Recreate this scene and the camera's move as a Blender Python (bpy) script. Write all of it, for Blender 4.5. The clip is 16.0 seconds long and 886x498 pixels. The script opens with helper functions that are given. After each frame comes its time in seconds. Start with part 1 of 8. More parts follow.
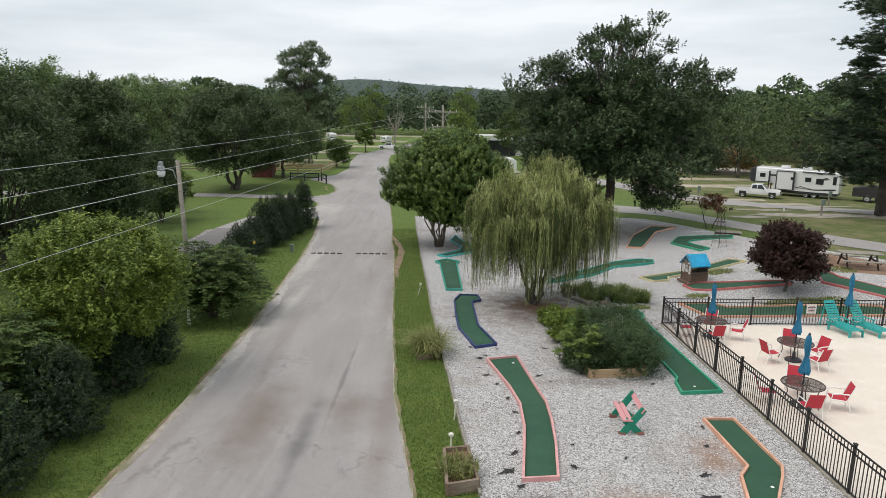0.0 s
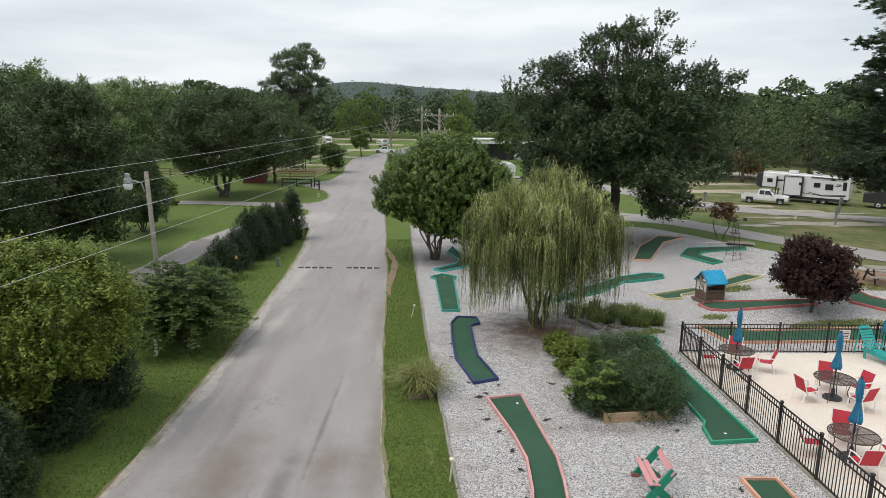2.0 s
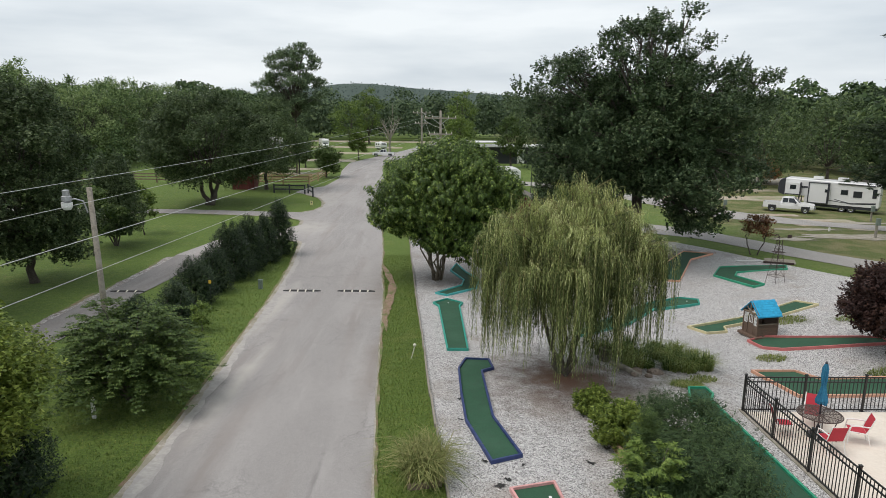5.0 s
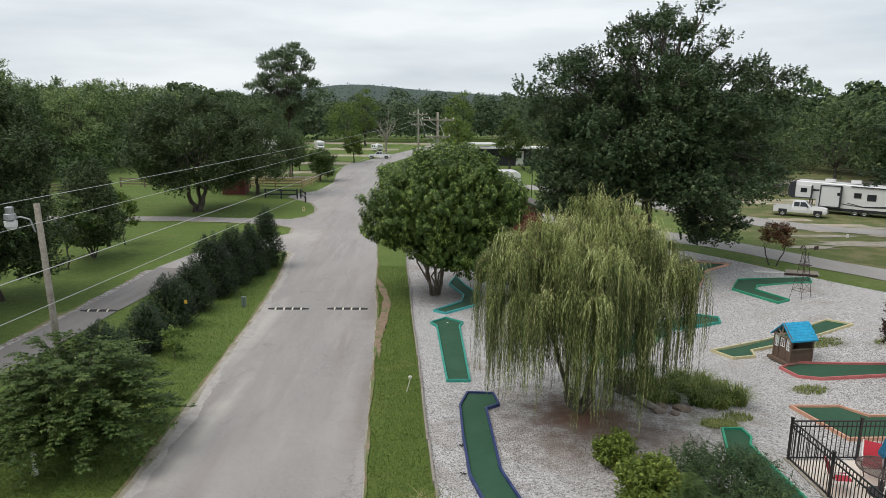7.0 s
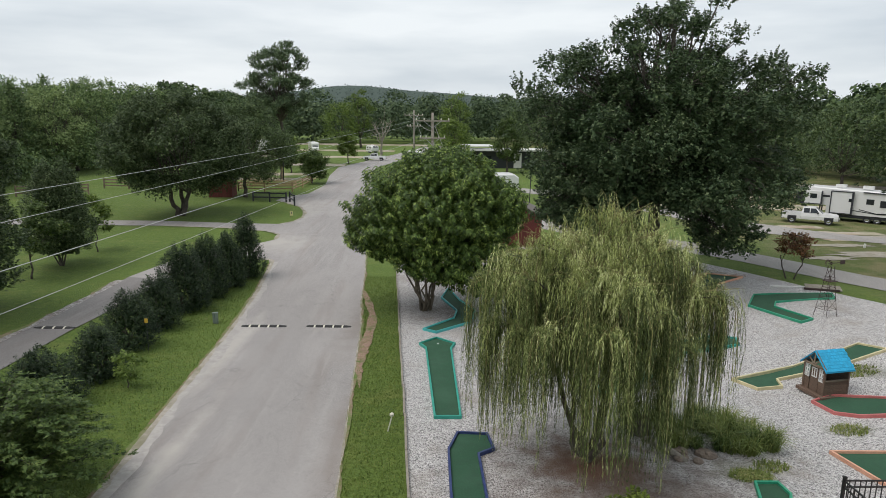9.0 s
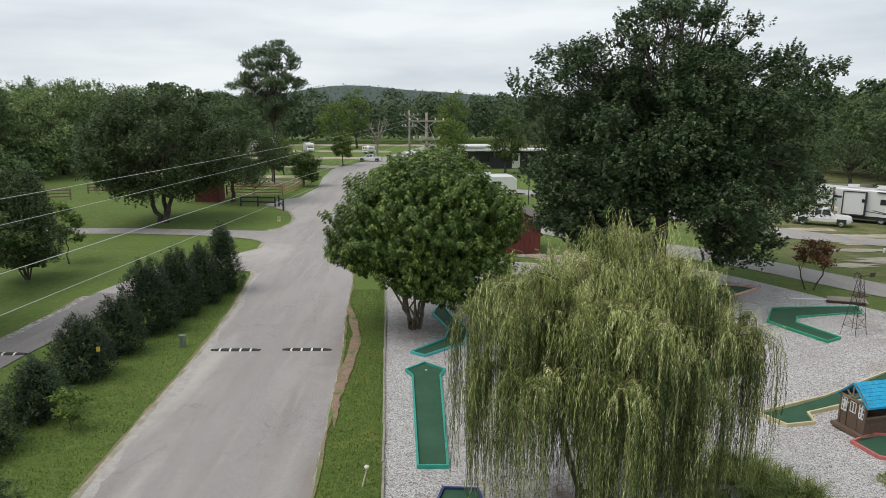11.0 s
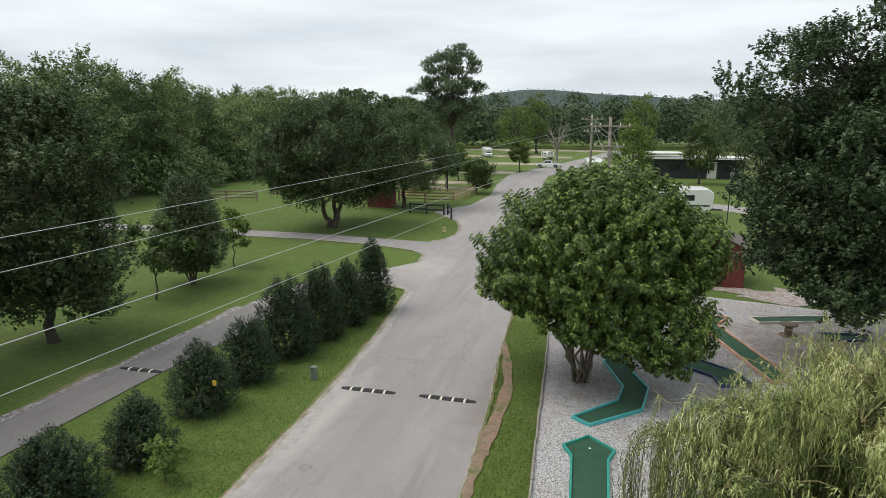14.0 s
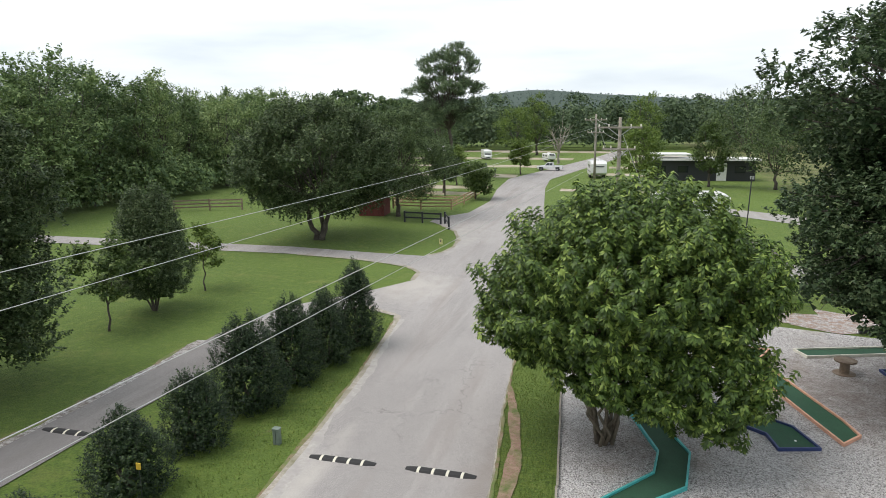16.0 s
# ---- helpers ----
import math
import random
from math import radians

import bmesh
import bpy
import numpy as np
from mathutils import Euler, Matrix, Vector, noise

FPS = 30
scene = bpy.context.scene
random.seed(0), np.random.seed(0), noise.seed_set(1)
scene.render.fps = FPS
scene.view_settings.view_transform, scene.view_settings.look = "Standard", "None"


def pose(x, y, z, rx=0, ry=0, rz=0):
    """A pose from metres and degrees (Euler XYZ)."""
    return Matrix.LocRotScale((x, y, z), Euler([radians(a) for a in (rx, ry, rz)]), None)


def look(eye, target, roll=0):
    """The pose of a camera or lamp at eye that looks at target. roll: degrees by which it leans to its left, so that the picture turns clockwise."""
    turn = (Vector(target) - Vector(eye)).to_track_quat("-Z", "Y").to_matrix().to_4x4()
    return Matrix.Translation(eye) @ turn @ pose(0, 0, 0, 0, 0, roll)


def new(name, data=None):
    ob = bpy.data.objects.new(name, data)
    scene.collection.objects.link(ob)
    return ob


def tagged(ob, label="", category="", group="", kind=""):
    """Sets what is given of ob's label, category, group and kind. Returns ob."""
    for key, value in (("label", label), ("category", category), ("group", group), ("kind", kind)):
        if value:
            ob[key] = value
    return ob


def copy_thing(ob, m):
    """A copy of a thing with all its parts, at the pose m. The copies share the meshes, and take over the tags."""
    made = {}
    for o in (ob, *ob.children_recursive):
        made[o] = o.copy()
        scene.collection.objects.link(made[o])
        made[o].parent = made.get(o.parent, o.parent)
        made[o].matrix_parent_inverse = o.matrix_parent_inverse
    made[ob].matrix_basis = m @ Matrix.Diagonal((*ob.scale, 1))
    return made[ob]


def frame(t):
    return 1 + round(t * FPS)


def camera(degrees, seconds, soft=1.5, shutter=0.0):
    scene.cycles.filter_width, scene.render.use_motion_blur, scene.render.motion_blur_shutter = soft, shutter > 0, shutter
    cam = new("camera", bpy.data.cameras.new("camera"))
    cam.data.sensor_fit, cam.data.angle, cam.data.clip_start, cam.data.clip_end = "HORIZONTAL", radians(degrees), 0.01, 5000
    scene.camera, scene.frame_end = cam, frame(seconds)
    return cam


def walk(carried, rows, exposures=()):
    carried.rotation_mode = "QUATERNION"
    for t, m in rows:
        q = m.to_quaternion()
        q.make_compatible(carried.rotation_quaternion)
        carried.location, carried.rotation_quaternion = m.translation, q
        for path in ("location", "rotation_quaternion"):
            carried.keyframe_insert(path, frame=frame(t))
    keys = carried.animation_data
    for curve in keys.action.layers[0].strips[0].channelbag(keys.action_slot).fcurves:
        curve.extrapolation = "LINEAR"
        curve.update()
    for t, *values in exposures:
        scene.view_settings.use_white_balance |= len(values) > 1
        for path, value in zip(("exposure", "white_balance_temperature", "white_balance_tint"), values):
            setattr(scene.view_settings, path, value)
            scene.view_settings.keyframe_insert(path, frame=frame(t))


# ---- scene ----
UNIT = 1.25  # metres to one unit of the plan below
cam = camera(67.8, 16.0, soft=0.85)
PATH = [
    (0, (0.769, -1.061, 6.954), (0.782, 0.894, 6.531), 0.7),
    (0.5, (0.796, -0.553, 6.959), (0.812, 1.402, 6.539), 0.7),
    (1, (0.836, -0.003, 6.997), (0.852, 1.953, 6.579), 0.7),
    (1.5, (0.86, 0.638, 7.054), (0.878, 2.594, 6.635), 0.7),
    (2, (0.867, 1.368, 7.073), (0.887, 3.324, 6.657), 0.6),
    (2.5, (0.867, 2.085, 7.099), (0.886, 4.042, 6.686), 0.5),
    (3, (0.832, 2.809, 7.121), (0.852, 4.766, 6.707), 0.5),
    (3.5, (0.789, 3.584, 7.097), (0.81, 5.541, 6.684), 0.6),
    (4, (0.749, 4.319, 7.078), (0.77, 6.276, 6.666), 0.6),
    (6.5, (0.623, 7.603, 7.152), (0.652, 9.561, 6.742), 0.5),
    (7, (0.669, 8.215, 7.168), (0.699, 10.173, 6.759), 0.4),
    (7.5, (0.714, 8.873, 7.156), (0.747, 10.831, 6.748), 0.5),
    (8, (0.783, 9.513, 7.149), (0.818, 11.471, 6.741), 0.6),
    (8.5, (0.865, 10.155, 7.118), (0.902, 12.113, 6.713), 0.7),
    (9, (0.97, 10.837, 7.073), (1.008, 12.795, 6.669), 0.7),
    (11.5, (1.499, 14.026, 7.139), (1.537, 15.984, 6.732), 0.2),
    (12, (1.537, 14.729, 7.111), (1.566, 16.687, 6.705), 0.2),
    (12.5, (1.501, 15.541, 7.09), (1.292, 17.489, 6.687), 0.2),
    (13, (1.676, 16.345, 7.09), (1.187, 18.244, 6.693), 0.3),
    (13.5, (1.657, 17.182, 7.123), (1.166, 19.08, 6.727), 0.1),
    (14, (1.515, 18.005, 7.148), (1.026, 19.903, 6.752), 0.1),
    (14.5, (1.376, 18.922, 7.156), (0.886, 20.82, 6.761), -0.1),
    (15, (1.23, 19.949, 7.174), (0.739, 21.847, 6.779), -0.4),
    (15.5, (1.0, 21.025, 7.185), (0.509, 22.923, 6.792), -0.5),
    (16, (0.692, 22.179, 7.176), (0.203, 24.078, 6.784), -0.4),
]
EXPOSURES = [(0.0, 0.29), (11.5, 0.22), (13.0, 0.23), (14.5, 0.37), (16.0, 0.6)]
walk(cam, [(t, look(Vector(eye) * UNIT, Vector(target) * UNIT, roll)) for t, eye, target, roll in PATH], EXPOSURES)

# ---- light ----
world = bpy.data.worlds.new("overcast_sky")
scene.world = world
world.use_nodes = True
wn, wl = world.node_tree.nodes, world.node_tree.links
sky = wn.new("ShaderNodeTexSky")
sky.sky_type = "NISHITA"
sky.sun_disc = False
sky.sun_elevation, sky.sun_rotation = radians(62), radians(253)
sky.air_density, sky.dust_density = 1.0, 4.0
tc = wn.new("ShaderNodeTexCoord")
mp = wn.new("ShaderNodeMapping")
mp.inputs["Scale"].default_value = (1.6, 1.6, 9.0)
nz = wn.new("ShaderNodeTexNoise")
nz.inputs["Scale"].default_value, nz.inputs["Detail"].default_value = 1.5, 5.0
ramp = wn.new("ShaderNodeValToRGB")
ramp.color_ramp.elements[0].position, ramp.color_ramp.elements[0].color = 0.30, (0.54, 0.60, 0.655, 1)
ramp.color_ramp.elements[1].position, ramp.color_ramp.elements[1].color = 0.62, (0.805, 0.845, 0.87, 1)
bg_sky, bg_cloud, mixw = wn.new("ShaderNodeBackground"), wn.new("ShaderNodeBackground"), wn.new("ShaderNodeMixShader")
bg_sky.inputs["Strength"].default_value = 0.10
bg_cloud.inputs["Strength"].default_value = 1.0
mixw.inputs[0].default_value = 0.9
wl.new(tc.outputs["Generated"], mp.inputs["Vector"])
wl.new(mp.outputs["Vector"], nz.inputs["Vector"])
wl.new(nz.outputs["Fac"], ramp.inputs["Fac"])
wl.new(ramp.outputs["Color"], bg_cloud.inputs["Color"])
wl.new(sky.outputs["Color"], bg_sky.inputs["Color"])
wl.new(bg_sky.outputs[0], mixw.inputs[1])
wl.new(bg_cloud.outputs[0], mixw.inputs[2])
wl.new(mixw.outputs[0], wn["World Output"].inputs["Surface"])
sun = new("sun", bpy.data.lights.new("sun", "SUN"))
sun.data.energy, sun.data.angle, sun.data.color = 1.5, radians(40), (1.0, 0.93, 0.885)
sun.matrix_world = look((-10, -3, 20), (0, 0, 0))


# ---- materials ----
def material(name, base, rough=0.85, grain=None, stains=None, bump=0.0, bump_scale=60.0, metal=0.0, vary=0.0, island=0.0, coat=0.0, trans=0.0):
    """Principled material. grain: (scale, colour); stains: (scale, colour, amount); vary: by object; island: by joined piece."""
    m = bpy.data.materials.new(name)
    m.use_nodes = True
    n, l = m.node_tree.nodes, m.node_tree.links
    b = n["Principled BSDF"]
    b.inputs["Roughness"].default_value, b.inputs["Metallic"].default_value = rough, metal
    b.inputs["Coat Weight"].default_value = coat
    if trans:
        b.inputs["Transmission Weight"].default_value = trans
    co = n.new("ShaderNodeTexCoord")
    geo = n.new("ShaderNodeNewGeometry")
    place = geo.outputs["Position"]
    col = n.new("ShaderNodeRGB")
    col.outputs[0].default_value = (*base, 1)
    cur = col.outputs[0]

    def mix(a, colour, fac, blend="MIX"):
        x = n.new("ShaderNodeMix")
        x.data_type, x.blend_type = "RGBA", blend
        l.new(fac, x.inputs[0])
        l.new(a, x.inputs[6])
        if isinstance(colour, tuple):
            x.inputs[7].default_value = (*colour, 1)
        else:
            l.new(colour, x.inputs[7])
        return x.outputs[2]

    def noise_fac(scale, lo, hi, detail=4.0, amount=1.0):
        t = n.new("ShaderNodeTexNoise")
        t.inputs["Scale"].default_value, t.inputs["Detail"].default_value = scale, detail
        l.new(place, t.inputs["Vector"])
        r = n.new("ShaderNodeMapRange")
        r.inputs["From Min"].default_value, r.inputs["From Max"].default_value = lo, hi
        r.inputs["To Max"].default_value = amount
        l.new(t.outputs["Fac"], r.inputs["Value"])
        return r.outputs[0]
    if grain:
        cur = mix(cur, grain[1], noise_fac(grain[0], 0.35, 0.65))
    for st in (stains if isinstance(stains, list) else [stains] if stains else []):
        cur = mix(cur, st[1], noise_fac(st[0], 0.45, 0.72, 6.0, st[2]))
    if vary or island:
        src = n.new("ShaderNodeObjectInfo").outputs["Random"] if vary else geo.outputs["Random Per Island"]
        hv = n.new("ShaderNodeHueSaturation")
        r1 = n.new("ShaderNodeMapRange")
        amt = vary or island
        r1.inputs["To Min"].default_value, r1.inputs["To Max"].default_value = 1 - amt, 1 + amt
        l.new(src, r1.inputs["Value"])
        l.new(r1.outputs[0], hv.inputs["Value"])
        l.new(cur, hv.inputs["Color"])
        cur = hv.outputs["Color"]
    l.new(cur, b.inputs["Base Color"])
    if bump:
        t = n.new("ShaderNodeTexNoise")
        t.inputs["Scale"].default_value, t.inputs["Detail"].default_value = bump_scale, 5.0
        l.new(place, t.inputs["Vector"])
        bp = n.new("ShaderNodeBump")
        bp.inputs["Strength"].default_value, bp.inputs["Distance"].default_value = bump, 1.0 / bump_scale
        l.new(t.outputs["Fac"], bp.inputs["Height"])
        l.new(bp.outputs[0], b.inputs["Normal"])
    return m


def leaf_material(name, dark, light, tip=None, gloss=0.45, by_object=0.0, patch=0.9):
    """Foliage: colour by leaf and by place in the crown, with some light through the blade."""
    m = bpy.data.materials.new(name)
    m.use_nodes = True
    n, l = m.node_tree.nodes, m.node_tree.links
    b, out = n["Principled BSDF"], n["Material Output"]
    geo = n.new("ShaderNodeNewGeometry")
    nt = n.new("ShaderNodeTexNoise")
    nt.inputs["Scale"].default_value, nt.inputs["Detail"].default_value = patch, 3.0
    l.new(geo.outputs["Position"], nt.inputs["Vector"])
    ad = n.new("ShaderNodeMath")
    ad.operation = "ADD"
    l.new(nt.outputs["Fac"], ad.inputs[0])
    l.new(geo.outputs["Random Per Island"], ad.inputs[1])
    if by_object:
        od = n.new("ShaderNodeMath")
        od.operation = "MULTIPLY_ADD"
        od.inputs[1].default_value, od.inputs[2].default_value = by_object, -by_object / 2
        l.new(n.new("ShaderNodeObjectInfo").outputs["Random"], od.inputs[0])
        a2 = n.new("ShaderNodeMath")
        a2.operation = "ADD"
        l.new(ad.outputs[0], a2.inputs[0])
        l.new(od.outputs[0], a2.inputs[1])
        ad = a2
    rp = n.new("ShaderNodeValToRGB")
    e = rp.color_ramp.elements
    e[0].position, e[0].color = 0.28, (*dark, 1)
    e[1].position, e[1].color = 0.75, (*light, 1)
    if tip:
        x = e.new(0.97)
        x.color = (*tip, 1)
    hf = n.new("ShaderNodeMath")
    hf.operation = "MULTIPLY"
    hf.inputs[1].default_value = 0.62
    l.new(ad.outputs[0], hf.inputs[0])
    l.new(hf.outputs[0], rp.inputs["Fac"])
    l.new(rp.outputs["Color"], b.inputs["Base Color"])
    b.inputs["Roughness"].default_value = gloss
    b.inputs["Specular IOR Level"].default_value = 0.36
    tr = n.new("ShaderNodeBsdfTranslucent")
    l.new(rp.outputs["Color"], tr.inputs["Color"])
    mx = n.new("ShaderNodeMixShader")
    mx.inputs[0].default_value = 0.22
    l.new(b.outputs[0], mx.inputs[1])
    l.new(tr.outputs[0], mx.inputs[2])
    l.new(mx.outputs[0], out.inputs["Surface"])
    return m


def layered(name, rough=0.92):
    """An empty node material with helpers to stack colours over one another."""
    m = bpy.data.materials.new(name)
    m.use_nodes = True
    n, l = m.node_tree.nodes, m.node_tree.links
    b = n["Principled BSDF"]
    b.inputs["Roughness"].default_value = rough
    pos = n.new("ShaderNodeNewGeometry").outputs["Position"]

    def scaled(sx, sy, sz):
        mp = n.new("ShaderNodeMapping")
        mp.inputs["Scale"].default_value = (sx, sy, sz)
        l.new(pos, mp.inputs["Vector"])
        return mp.outputs[0]

    def fac(scale, lo, hi, detail=4.0, vec=None, amount=1.0, rough_=0.55):
        t = n.new("ShaderNodeTexNoise")
        t.inputs["Scale"].default_value, t.inputs["Detail"].default_value, t.inputs["Roughness"].default_value = scale, detail, rough_
        l.new(vec or pos, t.inputs["Vector"])
        r = n.new("ShaderNodeMapRange")
        r.inputs["From Min"].default_value, r.inputs["From Max"].default_value, r.inputs["To Max"].default_value = lo, hi, amount
        l.new(t.outputs["Fac"], r.inputs["Value"])
        return r.outputs[0]

    def mix(a, c, f, blend="MIX"):
        x = n.new("ShaderNodeMix")
        x.data_type, x.blend_type = "RGBA", blend
        if isinstance(f, float):
            x.inputs[0].default_value = f
        else:
            l.new(f, x.inputs[0])
        for k, v in ((6, a), (7, c)):
            if isinstance(v, tuple):
                x.inputs[k].default_value = (*v, 1)
            else:
                l.new(v, x.inputs[k])
        return x.outputs[2]

    def spot(x, y, rx, ry, amount, scale=1.6):
        """A stain of that middle and half sizes, in metres, with a broken edge."""
        mp = n.new("ShaderNodeMapping")
        mp.inputs["Location"].default_value, mp.inputs["Scale"].default_value = (-x / rx, -y / ry, 0), (1 / rx, 1 / ry, 0)
        l.new(pos, mp.inputs["Vector"])
        ln = n.new("ShaderNodeVectorMath")
        ln.operation = "LENGTH"
        l.new(mp.outputs[0], ln.inputs[0])
        t = n.new("ShaderNodeTexNoise")
        t.inputs["Scale"].default_value, t.inputs["Detail"].default_value = scale, 6.0
        l.new(pos, t.inputs["Vector"])
        ad = n.new("ShaderNodeMath")
        ad.operation = "MULTIPLY_ADD"
        ad.inputs[1].default_value = -1.5
        l.new(t.outputs["Fac"], ad.inputs[0])
        l.new(ln.outputs["Value"], ad.inputs[2])
        r = n.new("ShaderNodeMapRange")
        r.inputs["From Min"].default_value, r.inputs["From Max"].default_value = 0.35, -0.65
        r.inputs["To Max"].default_value = amount
        l.new(ad.outputs[0], r.inputs["Value"])
        return r.outputs[0]

    def bump(h, strength, dist):
        bp = n.new("ShaderNodeBump")
        bp.inputs["Strength"].default_value, bp.inputs["Distance"].default_value = strength, dist
        l.new(h, bp.inputs["Height"])
        l.new(bp.outputs[0], b.inputs["Normal"])
    return m, n, l, b, pos, scaled, fac, mix, bump, spot


def gravel_material(name, litter=0.0, spots=()):
    m, n, l, b, pos, scaled, fac, mix, bump, spot = layered(name, 0.9)
    v = n.new("ShaderNodeTexVoronoi")
    v.inputs["Scale"].default_value = 31.0
    l.new(pos, v.inputs["Vector"])
    sep = n.new("ShaderNodeSeparateColor")
    l.new(v.outputs["Color"], sep.inputs[0])
    rp = n.new("ShaderNodeValToRGB")
    e = rp.color_ramp.elements
    e[0].position, e[0].color = 0.0, (0.11, 0.105, 0.10, 1)
    e[1].position, e[1].color = 1.0, (0.80, 0.78, 0.76, 1)
    for p, c in ((0.2, (0.34, 0.33, 0.325)), (0.5, (0.56, 0.545, 0.535)), (0.8, (0.70, 0.685, 0.67))):
        x = e.new(p)
        x.color = (*c, 1)
    l.new(sep.outputs[0], rp.inputs["Fac"])
    cur = mix(rp.outputs[0], (0.15, 0.14, 0.13), fac(9.0, 0.55, 0.75, 5.0, amount=0.65))
    cur = mix(cur, (0.34, 0.29, 0.245), fac(0.5, 0.52, 0.75, 5.0, amount=0.7))
    cur = mix(cur, (0.22, 0.175, 0.14), fac(1.7, 0.62, 0.8, 5.0, amount=0.6))
    if litter:
        cur = mix(cur, (0.125, 0.09, 0.07) if litter < 2 else (0.33, 0.20, 0.13), fac(16.0 / max(1.0, litter * 2), 0.36, 0.64, 6.0, amount=0.8 * min(1.0, litter)))
    for x, y, rx, ry, colour, amount in spots:
        cur = mix(cur, colour, spot(x, y, rx, ry, amount))
    l.new(cur, b.inputs["Base Color"])
    inv = n.new("ShaderNodeMath")
    inv.operation = "SUBTRACT"
    inv.inputs[0].default_value = 1.0
    l.new(v.outputs["Distance"], inv.inputs[1])
    bump(inv.outputs[0], 0.9, 0.05)
    return m


def asphalt_material(name, tone, crack=1.0, spots=()):
    m, n, l, b, pos, scaled, fac, mix, bump, spot = layered(name, 0.88)
    t = lambda k: tuple(v * k for v in tone)
    cur = mix(t(1.1), t(0.66), fac(42.0, 0.42, 0.60, 2.0))
    cur = mix(cur, t(1.45), fac(30.0, 0.60, 0.70, 2.0, None, 0.7))
    cur = mix(cur, t(0.5), fac(24.0, 0.62, 0.70, 2.0, None, 0.6))
    cur = mix(cur, t(1.18), fac(0.35, 0.45, 0.7, 5.0, scaled(1, 0.35, 1), 0.6))
    cur = mix(cur, tuple(v * k for v, k in zip(tone, (0.70, 0.64, 0.60))), fac(0.55, 0.52, 0.74, 6.0, scaled(1.6, 0.12, 1), 0.6))
    cur = mix(cur, t(1.25), fac(1.3, 0.56, 0.72, 5.0, scaled(1.4, 0.10, 1), 0.4))
    cur = mix(cur, t(0.78), fac(6.0, 0.55, 0.72, 6.0, None, 0.6))
    wob = n.new("ShaderNodeTexNoise")
    wob.inputs["Scale"].default_value, wob.inputs["Detail"].default_value = 1.3, 6.0
    l.new(pos, wob.inputs["Vector"])
    ad = n.new("ShaderNodeVectorMath")
    ad.operation = "MULTIPLY_ADD"
    ad.inputs[1].default_value = (1.5, 1.5, 0)
    l.new(wob.outputs["Color"], ad.inputs[0])
    l.new(scaled(1, 0.55, 1), ad.inputs[2])
    v = n.new("ShaderNodeTexVoronoi")
    v.feature = "DISTANCE_TO_EDGE"
    v.inputs["Scale"].default_value = 0.32
    l.new(ad.outputs[0], v.inputs["Vector"])
    r = n.new("ShaderNodeMapRange")
    r.inputs["From Min"].default_value, r.inputs["From Max"].default_value = 0.0, 0.010
    r.inputs["To Min"].default_value, r.inputs["To Max"].default_value = 0.42 * crack, 0.0
    l.new(v.outputs["Distance"], r.inputs["Value"])
    mm = n.new("ShaderNodeMath")
    mm.operation = "MULTIPLY"
    l.new(r.outputs[0], mm.inputs[0])
    l.new(fac(0.25, 0.42, 0.6, 3.0), mm.inputs[1])
    cur = mix(cur, t(0.3), mm.outputs[0])
    fine = n.new("ShaderNodeTexVoronoi")
    fine.feature = "DISTANCE_TO_EDGE"
    fine.inputs["Scale"].default_value = 4.5
    l.new(ad.outputs[0], fine.inputs["Vector"])
    r2 = n.new("ShaderNodeMapRange")
    r2.inputs["From Max"].default_value, r2.inputs["To Min"].default_value, r2.inputs["To Max"].default_value = 0.035, 0.55 * crack, 0.0
    l.new(fine.outputs["Distance"], r2.inputs["Value"])
    m2 = n.new("ShaderNodeMath")
    m2.operation = "MULTIPLY"
    l.new(r2.outputs[0], m2.inputs[0])
    l.new(fac(0.35, 0.56, 0.66, 4.0), m2.inputs[1])
    cur = mix(cur, t(0.4), m2.outputs[0])
    for x, y, rx, ry, colour, amount in spots:
        cur = mix(cur, colour, spot(x, y, rx, ry, amount, 0.9))
    l.new(cur, b.inputs["Base Color"])
    bump(fac(55.0, 0.2, 0.8, 3.0), 0.35, 0.02)
    return m


